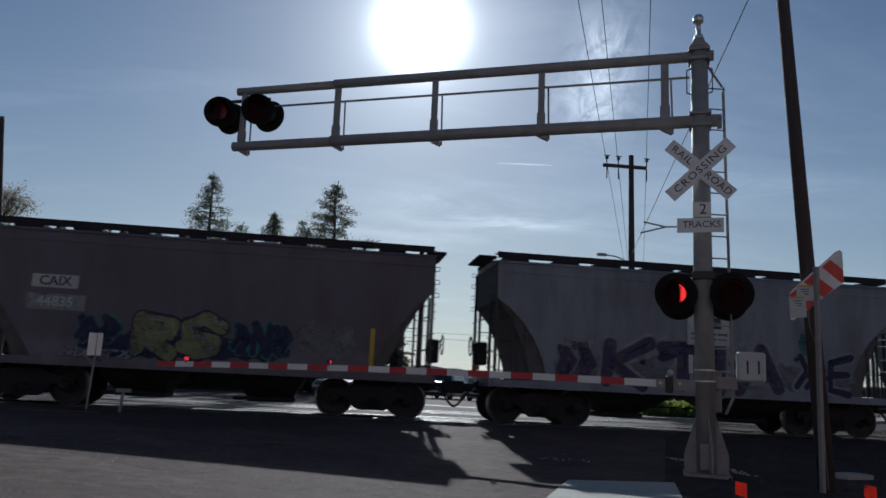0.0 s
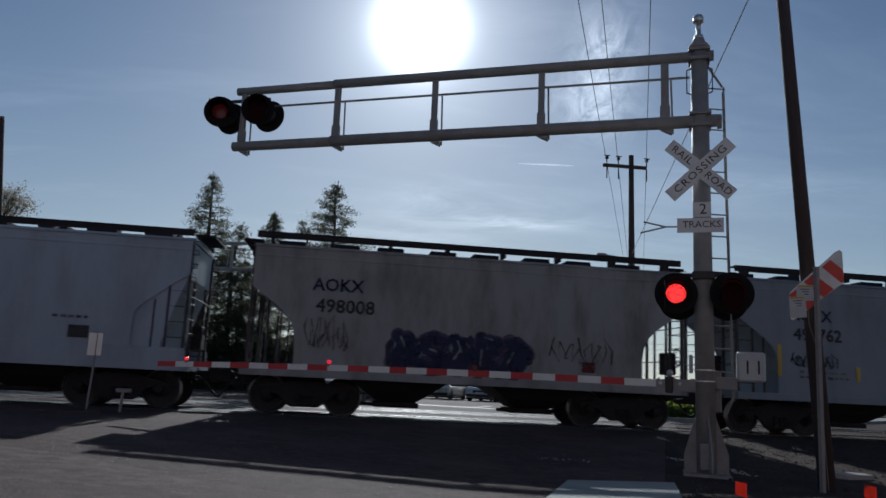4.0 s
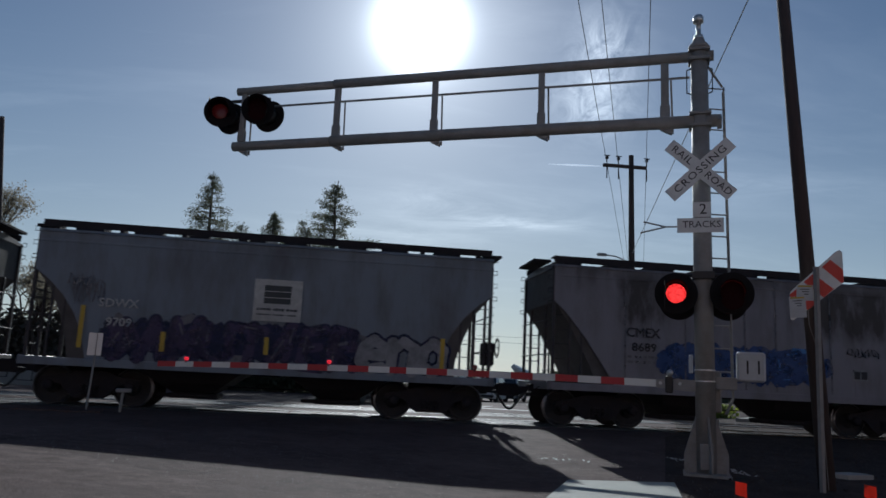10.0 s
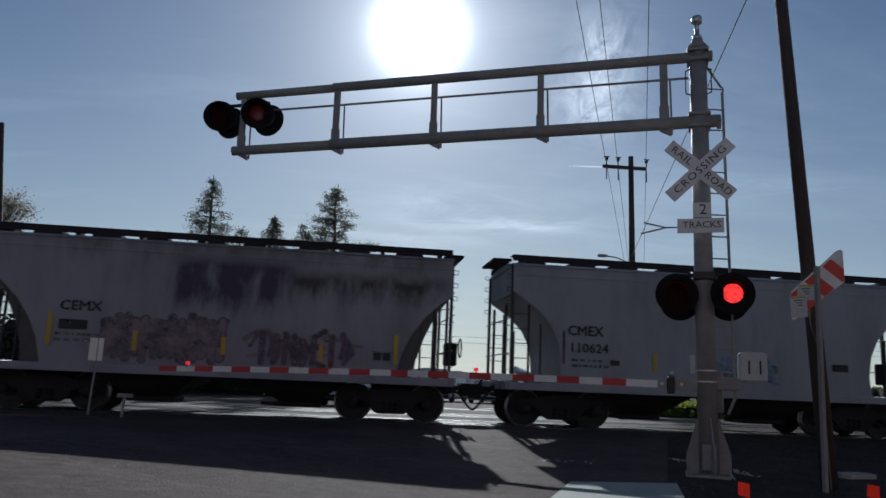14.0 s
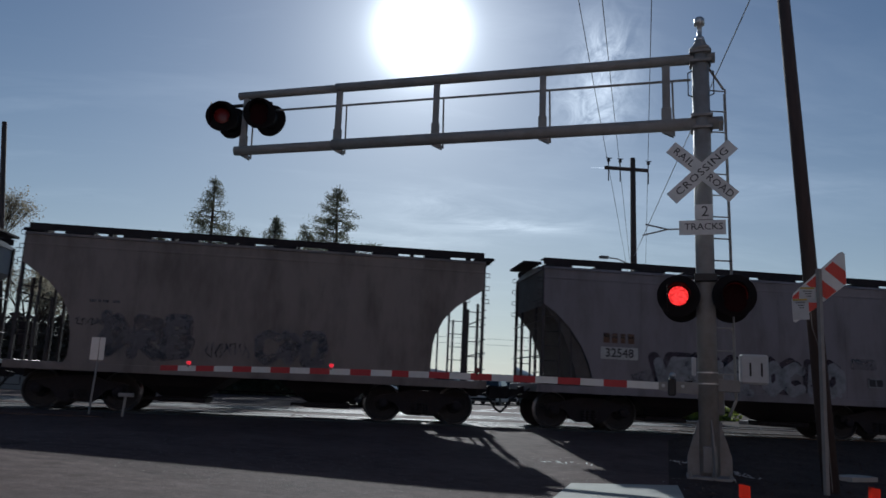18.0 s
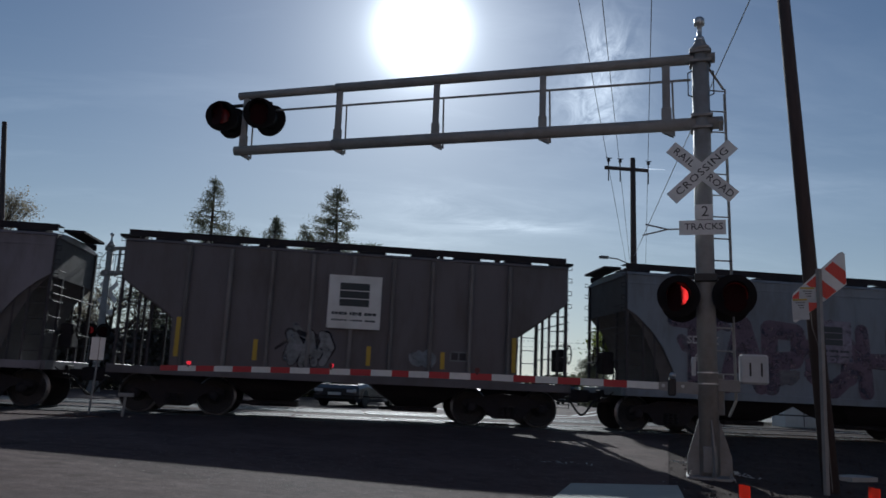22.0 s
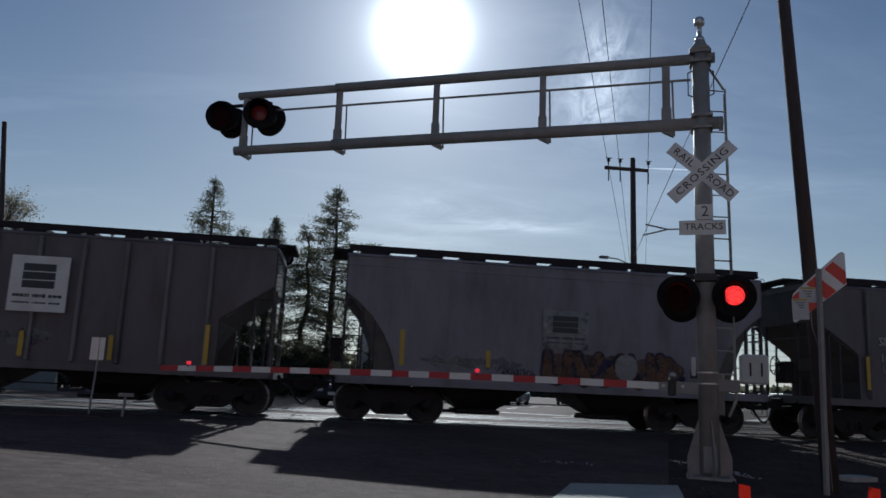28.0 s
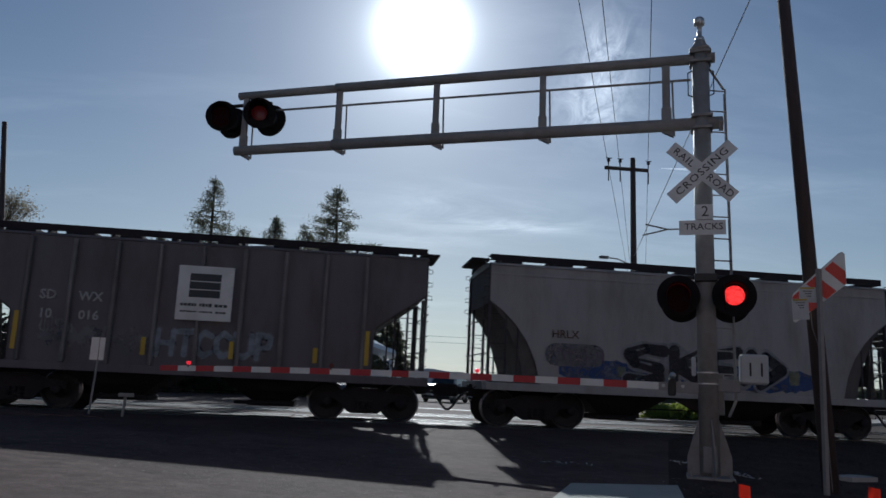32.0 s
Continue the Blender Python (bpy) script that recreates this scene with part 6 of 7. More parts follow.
piece(c2, "ENTR", -2.2, 0.2, 1.6, 2.22, 31, M["ink_pale"], M["ink_sky"], 0.30, M["ink_white"], flashes=1); wash(c2, -2.45, -1.9, 1.45, 1.98, 35, M["ink_blue"], 0.7); wash(c2, -1.95, -1.05, 1.42, 1.5, 36, M["ink_sky"], 0.8)
tag(c2, 0.15, 0.8, 1.75, 2.3, 32, M["ink_blue"]); tag(c2, 0.3, 0.9, 1.7, 2.25, 37, M["ink_blue"]); patch(c2, 3.2, 1.66, 0.45, 0.28, M["mark_dark"], "stencil_box"); small_print(c2, 3.0, 1.96, 0.8, 1, M["ink_dust"], 38)
# car 3
flat_letters(c3, "AOKX", -3.2, 3.06, 0.42, M["ink_navy"], 1.0); flat_letters(c3, "498008", -3.0, 2.56, 0.45, B, 1.04)
wash(c3, -2.0, 1.6, 1.15, 2.1, 44, M["ink_navy"], 0.4)
piece(c3, "?S?R?", -1.9, 1.5, 1.2, 2.05, 41, M["ink_navy"], M["ink_violet"], 0.3, M["ink_grey"]); tag(c3, -3.95, -2.9, 1.55, 2.4, 42, M["ink_plum"]); tag(c3, -3.8, -2.95, 1.5, 2.0, 46, M["ink_plum"]); tag(c3, 2.0, 3.6, 1.5, 2.2, 43, M["ink_black"])
tag(c3, -1.8, -1.05, 1.45, 1.95, 45, M["ink_pale"]); patch(c3, 3.0, 1.45, 0.5, 0.42, M["ink_grey"], "stencil_box"); patch(c3, 3.0, 1.45, 0.34, 0.26, M["ink_maroon"], "stencil_box", NEAR - 0.004)
yellow_marks(c3, [(0.9, 1.15, 1.6)])
# car 4
flat_letters(c4, "AOKX", -3.2, 3.06, 0.40, M["ink_navy"], 1.02); flat_letters(c4, "497762", -3.02, 2.57, 0.44, B, 1.02)
tag(c4, -3.8, -2.5, 1.72, 2.14, 51, M["ink_black"]); tag(c4, -3.7, -2.7, 1.75, 2.05, 52, M["ink_black"]); twin_box(c4, 2.72, 1.64, 0.38, 0.26); small_print(c4, -2.9, 1.6, 1.3, 2, M["ink_dust"], 53); small_print(c4, 1.15, 1.86, 0.55, 2, M["ink_faint"], 54)
yellow_marks(c4, [(-1.93, 1.45, 1.82), (0.18, 1.5, 1.83), (2.30, 1.45, 1.79), (4.15, 1.35, 2.3), (-4.1, 1.5, 2.3)])
# car 5
flat_letters(c5, "GBRX", -2.87, 2.50, 0.32, B, 1.08, y=NEAR - 0.001); flat_letters(c5, "83100", -2.87, 2.03, 0.30, B, 1.08); small_print(c5, -2.8, 1.68, 1.1, 1, M["ink_navy"], 63)
wash(c5, -1.6, 3.5, 1.1, 1.9, 64, M["ink_mauve"], 0.5)
piece(c5, "XTBOD?", -1.45, 3.4, 1.16, 1.92, 61, M["ink_pale"], M["ink_violet"], 0.26, M["ink_white"], widths=[1.1, 0.95, 0.65, 0.7, 0.85, 0.85], wild=0.07); tag(c5, -1.3, -0.5, 1.5, 2.0, 62, M["ink_violet"])
# car 6
flat_letters(c6, "SDWX", -3.25, 2.33, 0.27, W, 1.1, y=NEAR - 0.022); flat_letters(c6, "9709", -3.2, 1.90, 0.27, W, 1.05, y=NEAR - 0.030)
placard(c6, 0.30, 2.62, NEAR, "mark_white", 1.11, 0.98)
wash(c6, -3.6, 2.3, 1.1, 2.1, 73, M["ink_navy"], 0.4)
piece(c6, "?AMUT/ER", -3.55, 2.2, 1.14, 2.05, 71, M["ink_violet"], M["ink_navy"], 0.24, M["ink_dust"], slant=0.15, wild=0.08, flashes=3); piece(c6, "enO", 2.2, 4.35, 1.13, 1.86, 72, M["ink_white"], M["ink_navy"], 0.34, wild=0.03, flashes=0)
tag(c6, -4.3, -3.6, 2.25, 2.9, 74, M["ink_dust"]); tag(c6, -4.4, -3.8, 2.5, 3.0, 75, M["ink_dust"])
yellow_marks(c6, [(-4.0, 1.3, 2.25), (-2.2, 1.3, 1.75), (0.12, 1.35, 1.75), (4.25, 1.15, 1.95)], NEAR - 0.03)
# car 7
flat_letters(c7, "CMEX", -2.85, 2.37, 0.33, B); flat_letters(c7, "8689", -2.82, 2.01, 0.30, B, 1.1); small_print(c7, -2.85, 1.75, 0.8, 2, M["ink_dust"], 83)
wash(c7, -2.5, 2.25, 1.2, 2.28, 84, M["ink_blue"], 0.35); piece(c7, "??S?E?", -2.4, 2.1, 1.35, 2.15, 81, M["ink_blue"], M["ink_blue"], 0.22, M["ink_sky"], wild=0.1); tag(c7, 2.65, 3.55, 2.05, 2.32, 82, M["ink_black"]); twin_box(c7, 3.02, 1.61, 0.42, 0.27)
for x in (-3.32, -1.74, -0.14, 0.70, 2.21, 3.92):
    patch(c7, x, 2.50, 0.035, 2.8, M["ink_dust"], "rust_seam", corner=0.0)
# car 8
flat_letters(c8, "CEMX", -3.1, 2.35, 0.31, B, 1.1); patch(c8, -3.22, 1.93, 0.62, 0.22, M["mark_dark"], "stencil_box"); small_print(c8, -3.15, 1.68, 0.9, 2, M["ink_dust"], 93)
piece(c8, "?H?M?NA?H", -2.6, 0.1, 1.25, 2.22, 91, M["ink_faint"], M["ink_mauve"], 0.15, slant=0.0, wild=0.09); piece(c8, "T?N?EI?", 0.8, 3.1, 1.25, 2.0, 92, M["ink_mauve"], M["ink_faint"], 0.15, slant=0.0, wild=0.09); twin_box(c8, 3.78, 1.52, 0.46, 0.24)
yellow_marks(c8, [(-3.72, 1.45, 2.2), (-1.85, 1.4, 1.85), (0.12, 1.4, 1.8), (2.35, 1.35, 1.75), (4.1, 1.35, 2.05)], NEAR - 0.02)
# car 9
flat_letters(c9, "CMEX", -3.37, 2.36, 0.34, B); flat_letters(c9, "110624", -3.28, 1.94, 0.32, B, 1.05); small_print(c9, -3.3, 1.62, 0.85, 2, M["ink_dust"], 103)
wash(c9, -0.3, 1.7, 1.3, 1.9, 102, M["ink_pale"], 0.6); piece(c9, "N?VA", -0.2, 1.6, 1.35, 1.88, 101, M["ink_pale"], M["ink_sky"], 0.16); patch(c9, -2.62, 1.62, 0.24, 0.12, M["mark_dark"], "stencil_box"); patch(c9, 3.4, 1.75, 0.45, 0.18, M["mark_dark"], "stencil_box")
yellow_marks(c9, [(-1.58, 1.45, 1.9)]); patch(c9, -3.92, 1.95, 0.06, 0.8, M["ink_mauve"], "rust_seam", corner=0.0)
# car 10
tag(c10, -3.9, -2.9, 1.9, 2.1, 111, M["ink_ghost"]); small_print(c10, -3.3, 2.44, 0.7, 1, M["ink_ghost"], 115)
piece(c10, "?RB", -3.4, -1.3, 1.3, 2.2, 112, M["ink_ghost"], M["ink_ghost"], 0.22, M["ink_dust"], wild=0.07); piece(c10, "C?D", 0.1, 1.75, 1.3, 2.0, 113, M["ink_ghost"], M["ink_dust"], 0.22); tag(c10, -1.0, 0.0, 1.3, 1.7, 114, M["ink_ghost"])
# car 11
for i, w in enumerate((0.16, 0.14, 0.12, 0.16)):
    patch(c11, -3.55 + 0.21 * i, 2.27, w, 0.24, M["ink_brown"], "stencil_bar", corner=0.0)
patch(c11, -3.22, 1.90, 0.96, 0.30, M["mark_white"], label="white paint patch"); flat_letters(c11, "32548", -3.22, 1.90, 0.30, B, 0.98, y=NEAR - 0.004)
wash(c11, -2.9, 0.2, 1.12, 1.55, 123, M["ink_dust"], 0.6)
piece(c11, "VENS", -2.35, 0.12, 1.16, 1.80, 121, M["ink_chalk"], M["ink_wine"], 0.42, slant=0.15, wild=0.05, flashes=1, widths=[0.8, 0.8, 1.0, 1.1], drop=(-0.11, 0.10)); piece(c11, "OCIO", 0.5, 2.75, 1.16, 1.80, 122, M["ink_chalk"], M["ink_wine"], 0.40, wild=0.04, flashes=1, widths=[0.7, 0.7, 0.5, 0.85], drop=(-0.11, 0.10))
twin_box(c11, 3.66, 1.48, 0.44, 0.24); patch(c11, 3.33, 1.94, 0.72, 0.28, M["ink_dust"], "paint_patch", corner=0.03)
# ribbed cars
RIB = -1.635
for car, px in ((c12, 0.19), (c14, 0.22), (c16, 0.25)):
    placard(car, px, 2.77, RIB, w=1.25, h=1.26)
yellow_marks(c12, [(-3.78, 1.3, 2.2), (-2.02, 1.3, 1.78), (0.59, 1.3, 1.75), (2.35, 1.3, 1.7), (4.08, 1.3, 2.13)], RIB)
yellow_marks(c14, [(-3.75, 1.3, 2.1), (0.0, 1.15, 1.7), (1.91, 1.15, 1.7), (4.0, 1.15, 2.05), (-1.91, 1.15, 1.7)], RIB)
yellow_marks(c16, [(-3.78, 1.3, 2.15), (-1.0, 1.3, 1.7), (0.95, 1.3, 1.7), (2.86, 1.3, 1.65), (4.05, 1.3, 2.1)], RIB)
patch(c12, -0.78, 1.68, 0.62, 0.66, M["ink_black"], "graffiti_bubble", label="dark sprayed bubble", corner=0.28); piece(c12, "?A?", -1.35, -0.25, 1.3, 2.05, 131, M["ink_grey"], M["ink_black"], 0.2); wash(c12, 1.55, 2.2, 1.2, 1.85, 132, M["ink_pale"], 0.6); twin_box(c12, 2.75, 1.62, 0.42, 0.24)
piece(c14, "?I?", -3.65, -3.0, 1.45, 1.95, 141, M["ink_dust"], M["ink_grey"], 0.2); piece(c14, "?A", -2.6, -1.9, 1.4, 1.8, 142, M["ink_dust"], M["ink_grey"], 0.2); wash(c14, -1.3, 0.6, 1.35, 1.8, 143, M["ink_dust"], 0.8)
flat_letters(c16, "SD", -3.2, 2.55, 0.30, W); flat_letters(c16, "WX", -2.28, 2.55, 0.30, W); flat_letters(c16, "10", -3.22, 2.12, 0.30, W); flat_letters(c16, "016", -2.28, 2.12, 0.30, W)
piece(c16, "HTCCUP", -0.82, 1.88, 1.34, 1.88, 161, M["ink_pale"], M["ink_dust"], 0.24, slant=0.02, wild=0.02, flashes=0, widths=[1.05, 0.85, 0.9, 0.85, 1.05, 0.9]); wash(c16, -3.3, -0.9, 1.3, 1.95, 165, M["ink_dust"], 0.9); tag(c16, -3.3, -2.6, 1.7, 2.1, 164, M["ink_grey"])
# car 13
flat_letters(c13, "SDWX", -3.2, 2.33, 0.27, W, 1.05, y=NEAR - 0.022); flat_letters(c13, "9713", -3.18, 1.88, 0.25, W, 1.0, y=NEAR - 0.022)
placard(c13, 0.29, 2.48, NEAR - 0.026, "ink_ghost_white", 1.10, 1.08)
piece(c13, "TAPOH", -4.1, 2.3, 1.25, 2.80, 171, M["ink_plum"], M["ink_plum"], 0.20, slant=0.0, wild=0.03, flashes=1, widths=[1.35, 1.1, 1.15, 1.35, 1.3], label="tall faded pink graffiti letters"); tag(c13, 2.25, 3.1, 1.7, 2.08, 172, M["ink_navy"]); wash(c13, -2.0, -0.6, 1.25, 1.9, 173, M["ink_dust"], 0.7)
twin_box(c13, 3.7, 1.47)
# car 15
placard(c15, 0.36, 2.40, NEAR, "ink_grey", 1.15, 0.94)
wash(c15, -0.25, 3.35, 1.12, 1.85, 185, M["ink_brown"], 0.3); piece(c15, "UV/U?", -0.2, 3.3, 1.15, 1.85, 181, M["ink_brown"], M["ink_navy"], 0.30, M["ink_orange"], flashes=2); wash(c15, 0.58, 0.88, 1.2, 1.85, 186, M["ink_teal"], 0.2); patch(c15, 1.91, 1.55, 0.56, 0.64, M["ink_white"], "graffiti_bubble", NEAR - 0.024, corner=0.26); tag(c15, 1.75, 2.1, 1.45, 1.7, 187, M["ink_black"])
wash(c15, -3.2, -0.7, 1.3, 1.72, 184, M["ink_dust"], 0.9); tag(c15, -3.1, -1.0, 1.4, 1.7, 182, M["ink_grey"]); twin_box(c15, 3.79, 1.46); tag(c15, -1.2, -0.4, 1.2, 1.4, 183, M["ink_black"])
yellow_marks(c15, [(-3.64, 1.35, 2.2), (-1.55, 1.4, 1.8), (4.2, 1.3, 2.0)])
# car 17
flat_letters(c17, "HRLX", -3.25, 2.29, 0.27, M["ink_brown"], 1.02)
wash(c17, -3.4, 3.5, 1.08, 1.75, 192, M["ink_blue"], 0.3); patch(c17, -3.0, 1.8, 1.5, 0.55, M["ink_dust"], "graffiti_bubble", corner=0.25); tag(c17, -3.6, -2.3, 1.6, 2.0, 195, M["ink_mauve"])
piece(c17, "SKE?", -1.85, 2.5, 1.22, 2.10, 191, M["ink_black"], M["ink_white"], 0.30, M["ink_grey"], wild=0.05, flashes=2, widths=[1.15, 1.0, 0.9, 1.2]); wash(c17, -1.95, -1.7, 1.3, 1.6, 193, M["ink_olive"], 0.3); wash(c17, -0.55, -0.3, 1.3, 1.7, 194, M["ink_olive"], 0.3); wash(c17, 2.6, 2.9, 1.3, 1.7, 196, M["ink_olive"], 0.3)


# ---------------------------------------------------------------- beyond the tracks: trees
def conifer(name, x, y, h, spread, seed, label, density=1.0, bare=0.12, droop=0.25, gaps=0.25, leaf=0.15, material=None, slope=0.60, limbs=5, inner=0.18, bow=0.05):
    """A tall narrow conifer: trunk, whorls of limbs, and sprays of small needle blades along them."""
    rnd = random.Random(seed)
    t = thing(name, Matrix.Translation(on_ground(x, y, -0.1)), label, "tree", "conifers beyond the tracks")
    bm = bmesh.new()
    n = 8
    bend = [Vector((rnd.uniform(-bow, bow) * i, rnd.uniform(-bow, bow) * i, h * i / n)) for i in range(n + 1)]
    for i in range(n):
        r0, r1 = 0.022 * h * (1 - i / n) + 0.02, 0.022 * h * (1 - (i + 1) / n) + 0.02
        tube(bm, bend[i], bend[i + 1], r0, r1, 8, caps=(i == n - 1))
    verts, faces = [], []
    z = h * bare
    while z < h * 0.985:
        f = (z - h * bare) / (h * (1 - bare))
        reach = min(spread * rnd.uniform(0.7, 1.1), slope * (h - z) * rnd.uniform(0.8, 1.15)) + 0.15
        i = min(n - 1, int(z / h * n))
        c = bend[i].lerp(bend[i + 1], z / h * n - i)
        for k in range(rnd.randint(limbs - 1, limbs + 1)):
            if rnd.random() < gaps:
                continue
            a = rnd.uniform(0, 6.283)
            r = reach * rnd.uniform(0.55, 1.1)
            tip = c + Vector((math.cos(a) * r, math.sin(a) * r, -droop * r + 0.15 * r * rnd.uniform(-1, 1.4)))
            tube(bm, c, tip, 0.012 + 0.010 * r, 0.006, 4, caps=False)
            m = int((28 + 52 * r) * density)
            for j in range(m):
                g = rnd.uniform(inner, 1.05)
                p = c.lerp(tip, g) + Vector((rnd.gauss(0, 0.10 + 0.05 * r), rnd.gauss(0, 0.10 + 0.05 * r), rnd.gauss(-0.05, 0.10)))
                s = leaf * rnd.uniform(0.5, 1.25)
                d = Vector((rnd.gauss(0, 1), rnd.gauss(0, 1), rnd.gauss(-0.2, 0.6))).normalized()
                e = d.cross(Vector((rnd.gauss(0, 1), rnd.gauss(0, 1), rnd.gauss(0, 1)))).normalized()
                b = len(verts)
                verts += [p - d * s * 0.5, p + e * s * 0.16, p + d * s * 0.5, p - e * s * 0.16]
                faces.append((b, b + 1, b + 2, b + 3))
        z += h * 0.022 * rnd.uniform(0.8, 1.3)
    part("trunk", bm, M["bark"], t, smooth=True)
    me = bpy.data.meshes.new("crown")
    me.from_pydata(verts, [], faces)
    me.materials.append(material or M["needles"])
    o = new("crown", me)
    o.parent = t
    return t


def broadleaf(name, x, y, h, spread, seed, label, leaf=0.16, count=5200, material=None, limb_r=0.02, depth=5):
    """A deciduous tree: forking limbs and scattered leaf blades round the twigs; no leaves when count is 0."""
    rnd = random.Random(seed)
    t = thing(name, Matrix.Translation(on_ground(x, y, -0.1)), label, "tree")
    bm = bmesh.new()
    tips = []

    def grow(p, d, length, r, level):
        q = p + d * length
        tube(bm, p, q, r, r * 0.68, 6 if level < 3 else 4, caps=False)
        if level >= depth - 2:
            tips.append(q); tips.append(p.lerp(q, 0.5))
        if level >= depth:
            return
        for k in range(3 if level < 2 else rnd.choice((2, 2, 3))):
            nd = (d + Vector((rnd.gauss(0, 0.5), rnd.gauss(0, 0.5), rnd.gauss(0.10, 0.32))) * spread).normalized()
            grow(q, nd, length * rnd.uniform(0.62, 0.82), r * 0.64, level + 1)

    grow(Vector((0, 0, 0)), Vector((0, 0, 1)), h * 0.28, h * limb_r, 0)
    part("trunk", bm, M["bark"], t, smooth=True)
    if count:
        verts, faces = [], []
        for j in range(count):
            p = rnd.choice(tips) + Vector((rnd.gauss(0, 0.28), rnd.gauss(0, 0.28), rnd.gauss(0, 0.25)))
            s = leaf * rnd.uniform(0.6, 1.3)
            d = Vector((rnd.gauss(0, 1), rnd.gauss(0, 1), rnd.gauss(0, 1))).normalized()
            e = d.cross(Vector((rnd.gauss(0, 1), rnd.gauss(0, 1), rnd.gauss(0, 1)))).normalized()
            b = len(verts)
            verts += [p - d * s * 0.5, p + e * s * 0.3, p + d * s * 0.5, p - e * s * 0.3]
            faces.append((b, b + 1, b + 2, b + 3))
        me = bpy.data.meshes.new("crown")
        me.from_pydata(verts, [], faces)
        me.materials.append(material or M["leaves"])
        o = new("crown", me)
        o.parent = t
    return t


def hedge(name, x0, y0, x1, y1, h, seed, label, material, count=5000, leaf=0.3, thick=1.2):
    """A ragged hedge or a far row of trees, in one mesh of blades."""
    rnd = random.Random(seed)
    verts, faces = [], []
    for j in range(count):
        f = rnd.random()
        top = h * (0.72 + 0.28 * noise.noise(Vector((f * 14 + seed, 0, 0))) + 0.12 * noise.noise(Vector((f * 60 + seed, 3, 0))))
        p = Vector((x0 + (x1 - x0) * f, y0 + (y1 - y0) * f, 0)) + Vector((rnd.gauss(0, thick * 0.4), rnd.gauss(0, thick * 0.4), 0))
        p.z = height(p.x, p.y) + top * rnd.random() ** 0.8
        s = leaf * rnd.uniform(0.6, 1.4)
        d = Vector((rnd.gauss(0, 1), rnd.gauss(0, 1), rnd.gauss(0, 1))).normalized()
        e = d.cross(Vector((rnd.gauss(0, 1), rnd.gauss(0, 1), rnd.gauss(0, 1)))).normalized()
        b = len(verts)
        verts += [p - d * s, p + e * s * 0.7, p + d * s, p - e * s * 0.7]
        faces.append((b, b + 1, b + 2, b + 3))
    me = bpy.data.meshes.new(name)
    me.from_pydata(verts, [], faces)
    me.materials.append(material)
    return tagged(new(name, me), label, "hedge", kind="stuff")


conifer("conifer", -8.05, 45.0, 12.8, 2.6, 1, "tall dark redwood with an open feathery crown", 1.15, 0.10, gaps=0.10, droop=0.0, leaf=0.15, slope=0.42, limbs=6, inner=0.4, bow=0.012)
conifer("conifer", -6.55, 45.5, 9.9, 2.6, 2, "shorter dark conifer beside a taller one", 1.3, 0.06)
conifer("conifer", -4.45, 45.0, 10.6, 1.5, 3, "slim dark conifer with a pointed top", 1.4, 0.05, gaps=0.1)
conifer("conifer", -0.78, 45.0, 12.8, 2.2, 41, "tall conifer with thin flat layers and bare trunk", 1.15, 0.10, gaps=0.06, droop=-0.12, leaf=0.15, slope=0.52, limbs=6, inner=0.4, bow=0.012)
conifer("conifer", -2.35, 45.6, 10.3, 2.6, 5, "dark conifer close beside the layered one", 1.3, 0.05)
conifer("conifer", -10.2, 43.0, 8.9, 2.5, 6, "broad dark conifer with open layered limbs", 1.25, 0.03, gaps=0.28)
conifer("conifer", -8.6, 44.0, 7.6, 2.6, 7, "broad low dark conifer beyond the tracks", 1.3, 0.03, gaps=0.25)
conifer("conifer", -6.0, 46.5, 8.0, 3.2, 17, "broad low dark conifer beyond the tracks", 1.6, 0.03, gaps=0.1)
conifer("conifer", 6.6, 92.0, 9.0, 2.0, 8, "small far conifer against the sky", 1.0, 0.03, leaf=0.4)
conifer("conifer", 4.8, 90.0, 10.5, 2.4, 9, "small far conifer against the sky", 1.0, 0.03, leaf=0.4)
conifer("conifer", 3.2, 88.0, 8.0, 2.2, 10, "small far conifer against the sky", 1.0, 0.03, leaf=0.4)
conifer("conifer", 18.6, 55.0, 4.6, 1.2, 11, "small pointed conifer beside the road", 1.1, 0.03)
conifer("conifer", 21.3, 61.0, 4.2, 1.1, 12, "small pointed conifer beside the road", 1.1, 0.03)
broadleaf("roadside_tree", 13.6, 35.2, 5.6, 0.9, 13, "small leafy tree beside the power pole", 0.17, 4200)
broadleaf("bare_tree", -14.9, 40.0, 6.2, 1.0, 14, "nearly leafless tree with fine pale twigs", 0.12, 3200, M["tawny"], depth=6)
broadleaf("bare_tree", -11.9, 41.0, 6.6, 1.0, 15, "leafless tree with dark spreading branches", count=0, depth=6)
broadleaf("bare_tree", -13.0, 42.0, 6.8, 1.0, 34, "leafless tree with fine grey twigs", 0.12, 1800, M["tawny"], depth=6)
hedge("undergrowth", -19.0, 41.0, -9.0, 41.5, 4.3, 35, "tangled brown undergrowth below the bare trees", M["thicket"], 11000, 0.14, 1.4)
broadleaf("tawny_tree", -17.6, 47.0, 7.9, 0.75, 26, "low thin-leaved tawny tree behind the far signal", 0.12, 9000, M["tawny"], depth=6)
broadleaf("tawny_tree", -21.4, 44.0, 10.9, 0.5, 16, "thin-leaved tawny tree beyond the tracks", 0.11, 15000, M["tawny"], depth=6)


hedge("hedge", -24, 60.5, -1.0, 60.0, 3.6, 21, "dense dark hedge below the conifers", M["needles"], 14000, 0.20)
hedge("shrubs", -11.0, 44.0, 0.2, 46.5, 3.4, 31, "tall dark shrubs between the conifers", M["needles"], 15000, 0.15, 1.6)
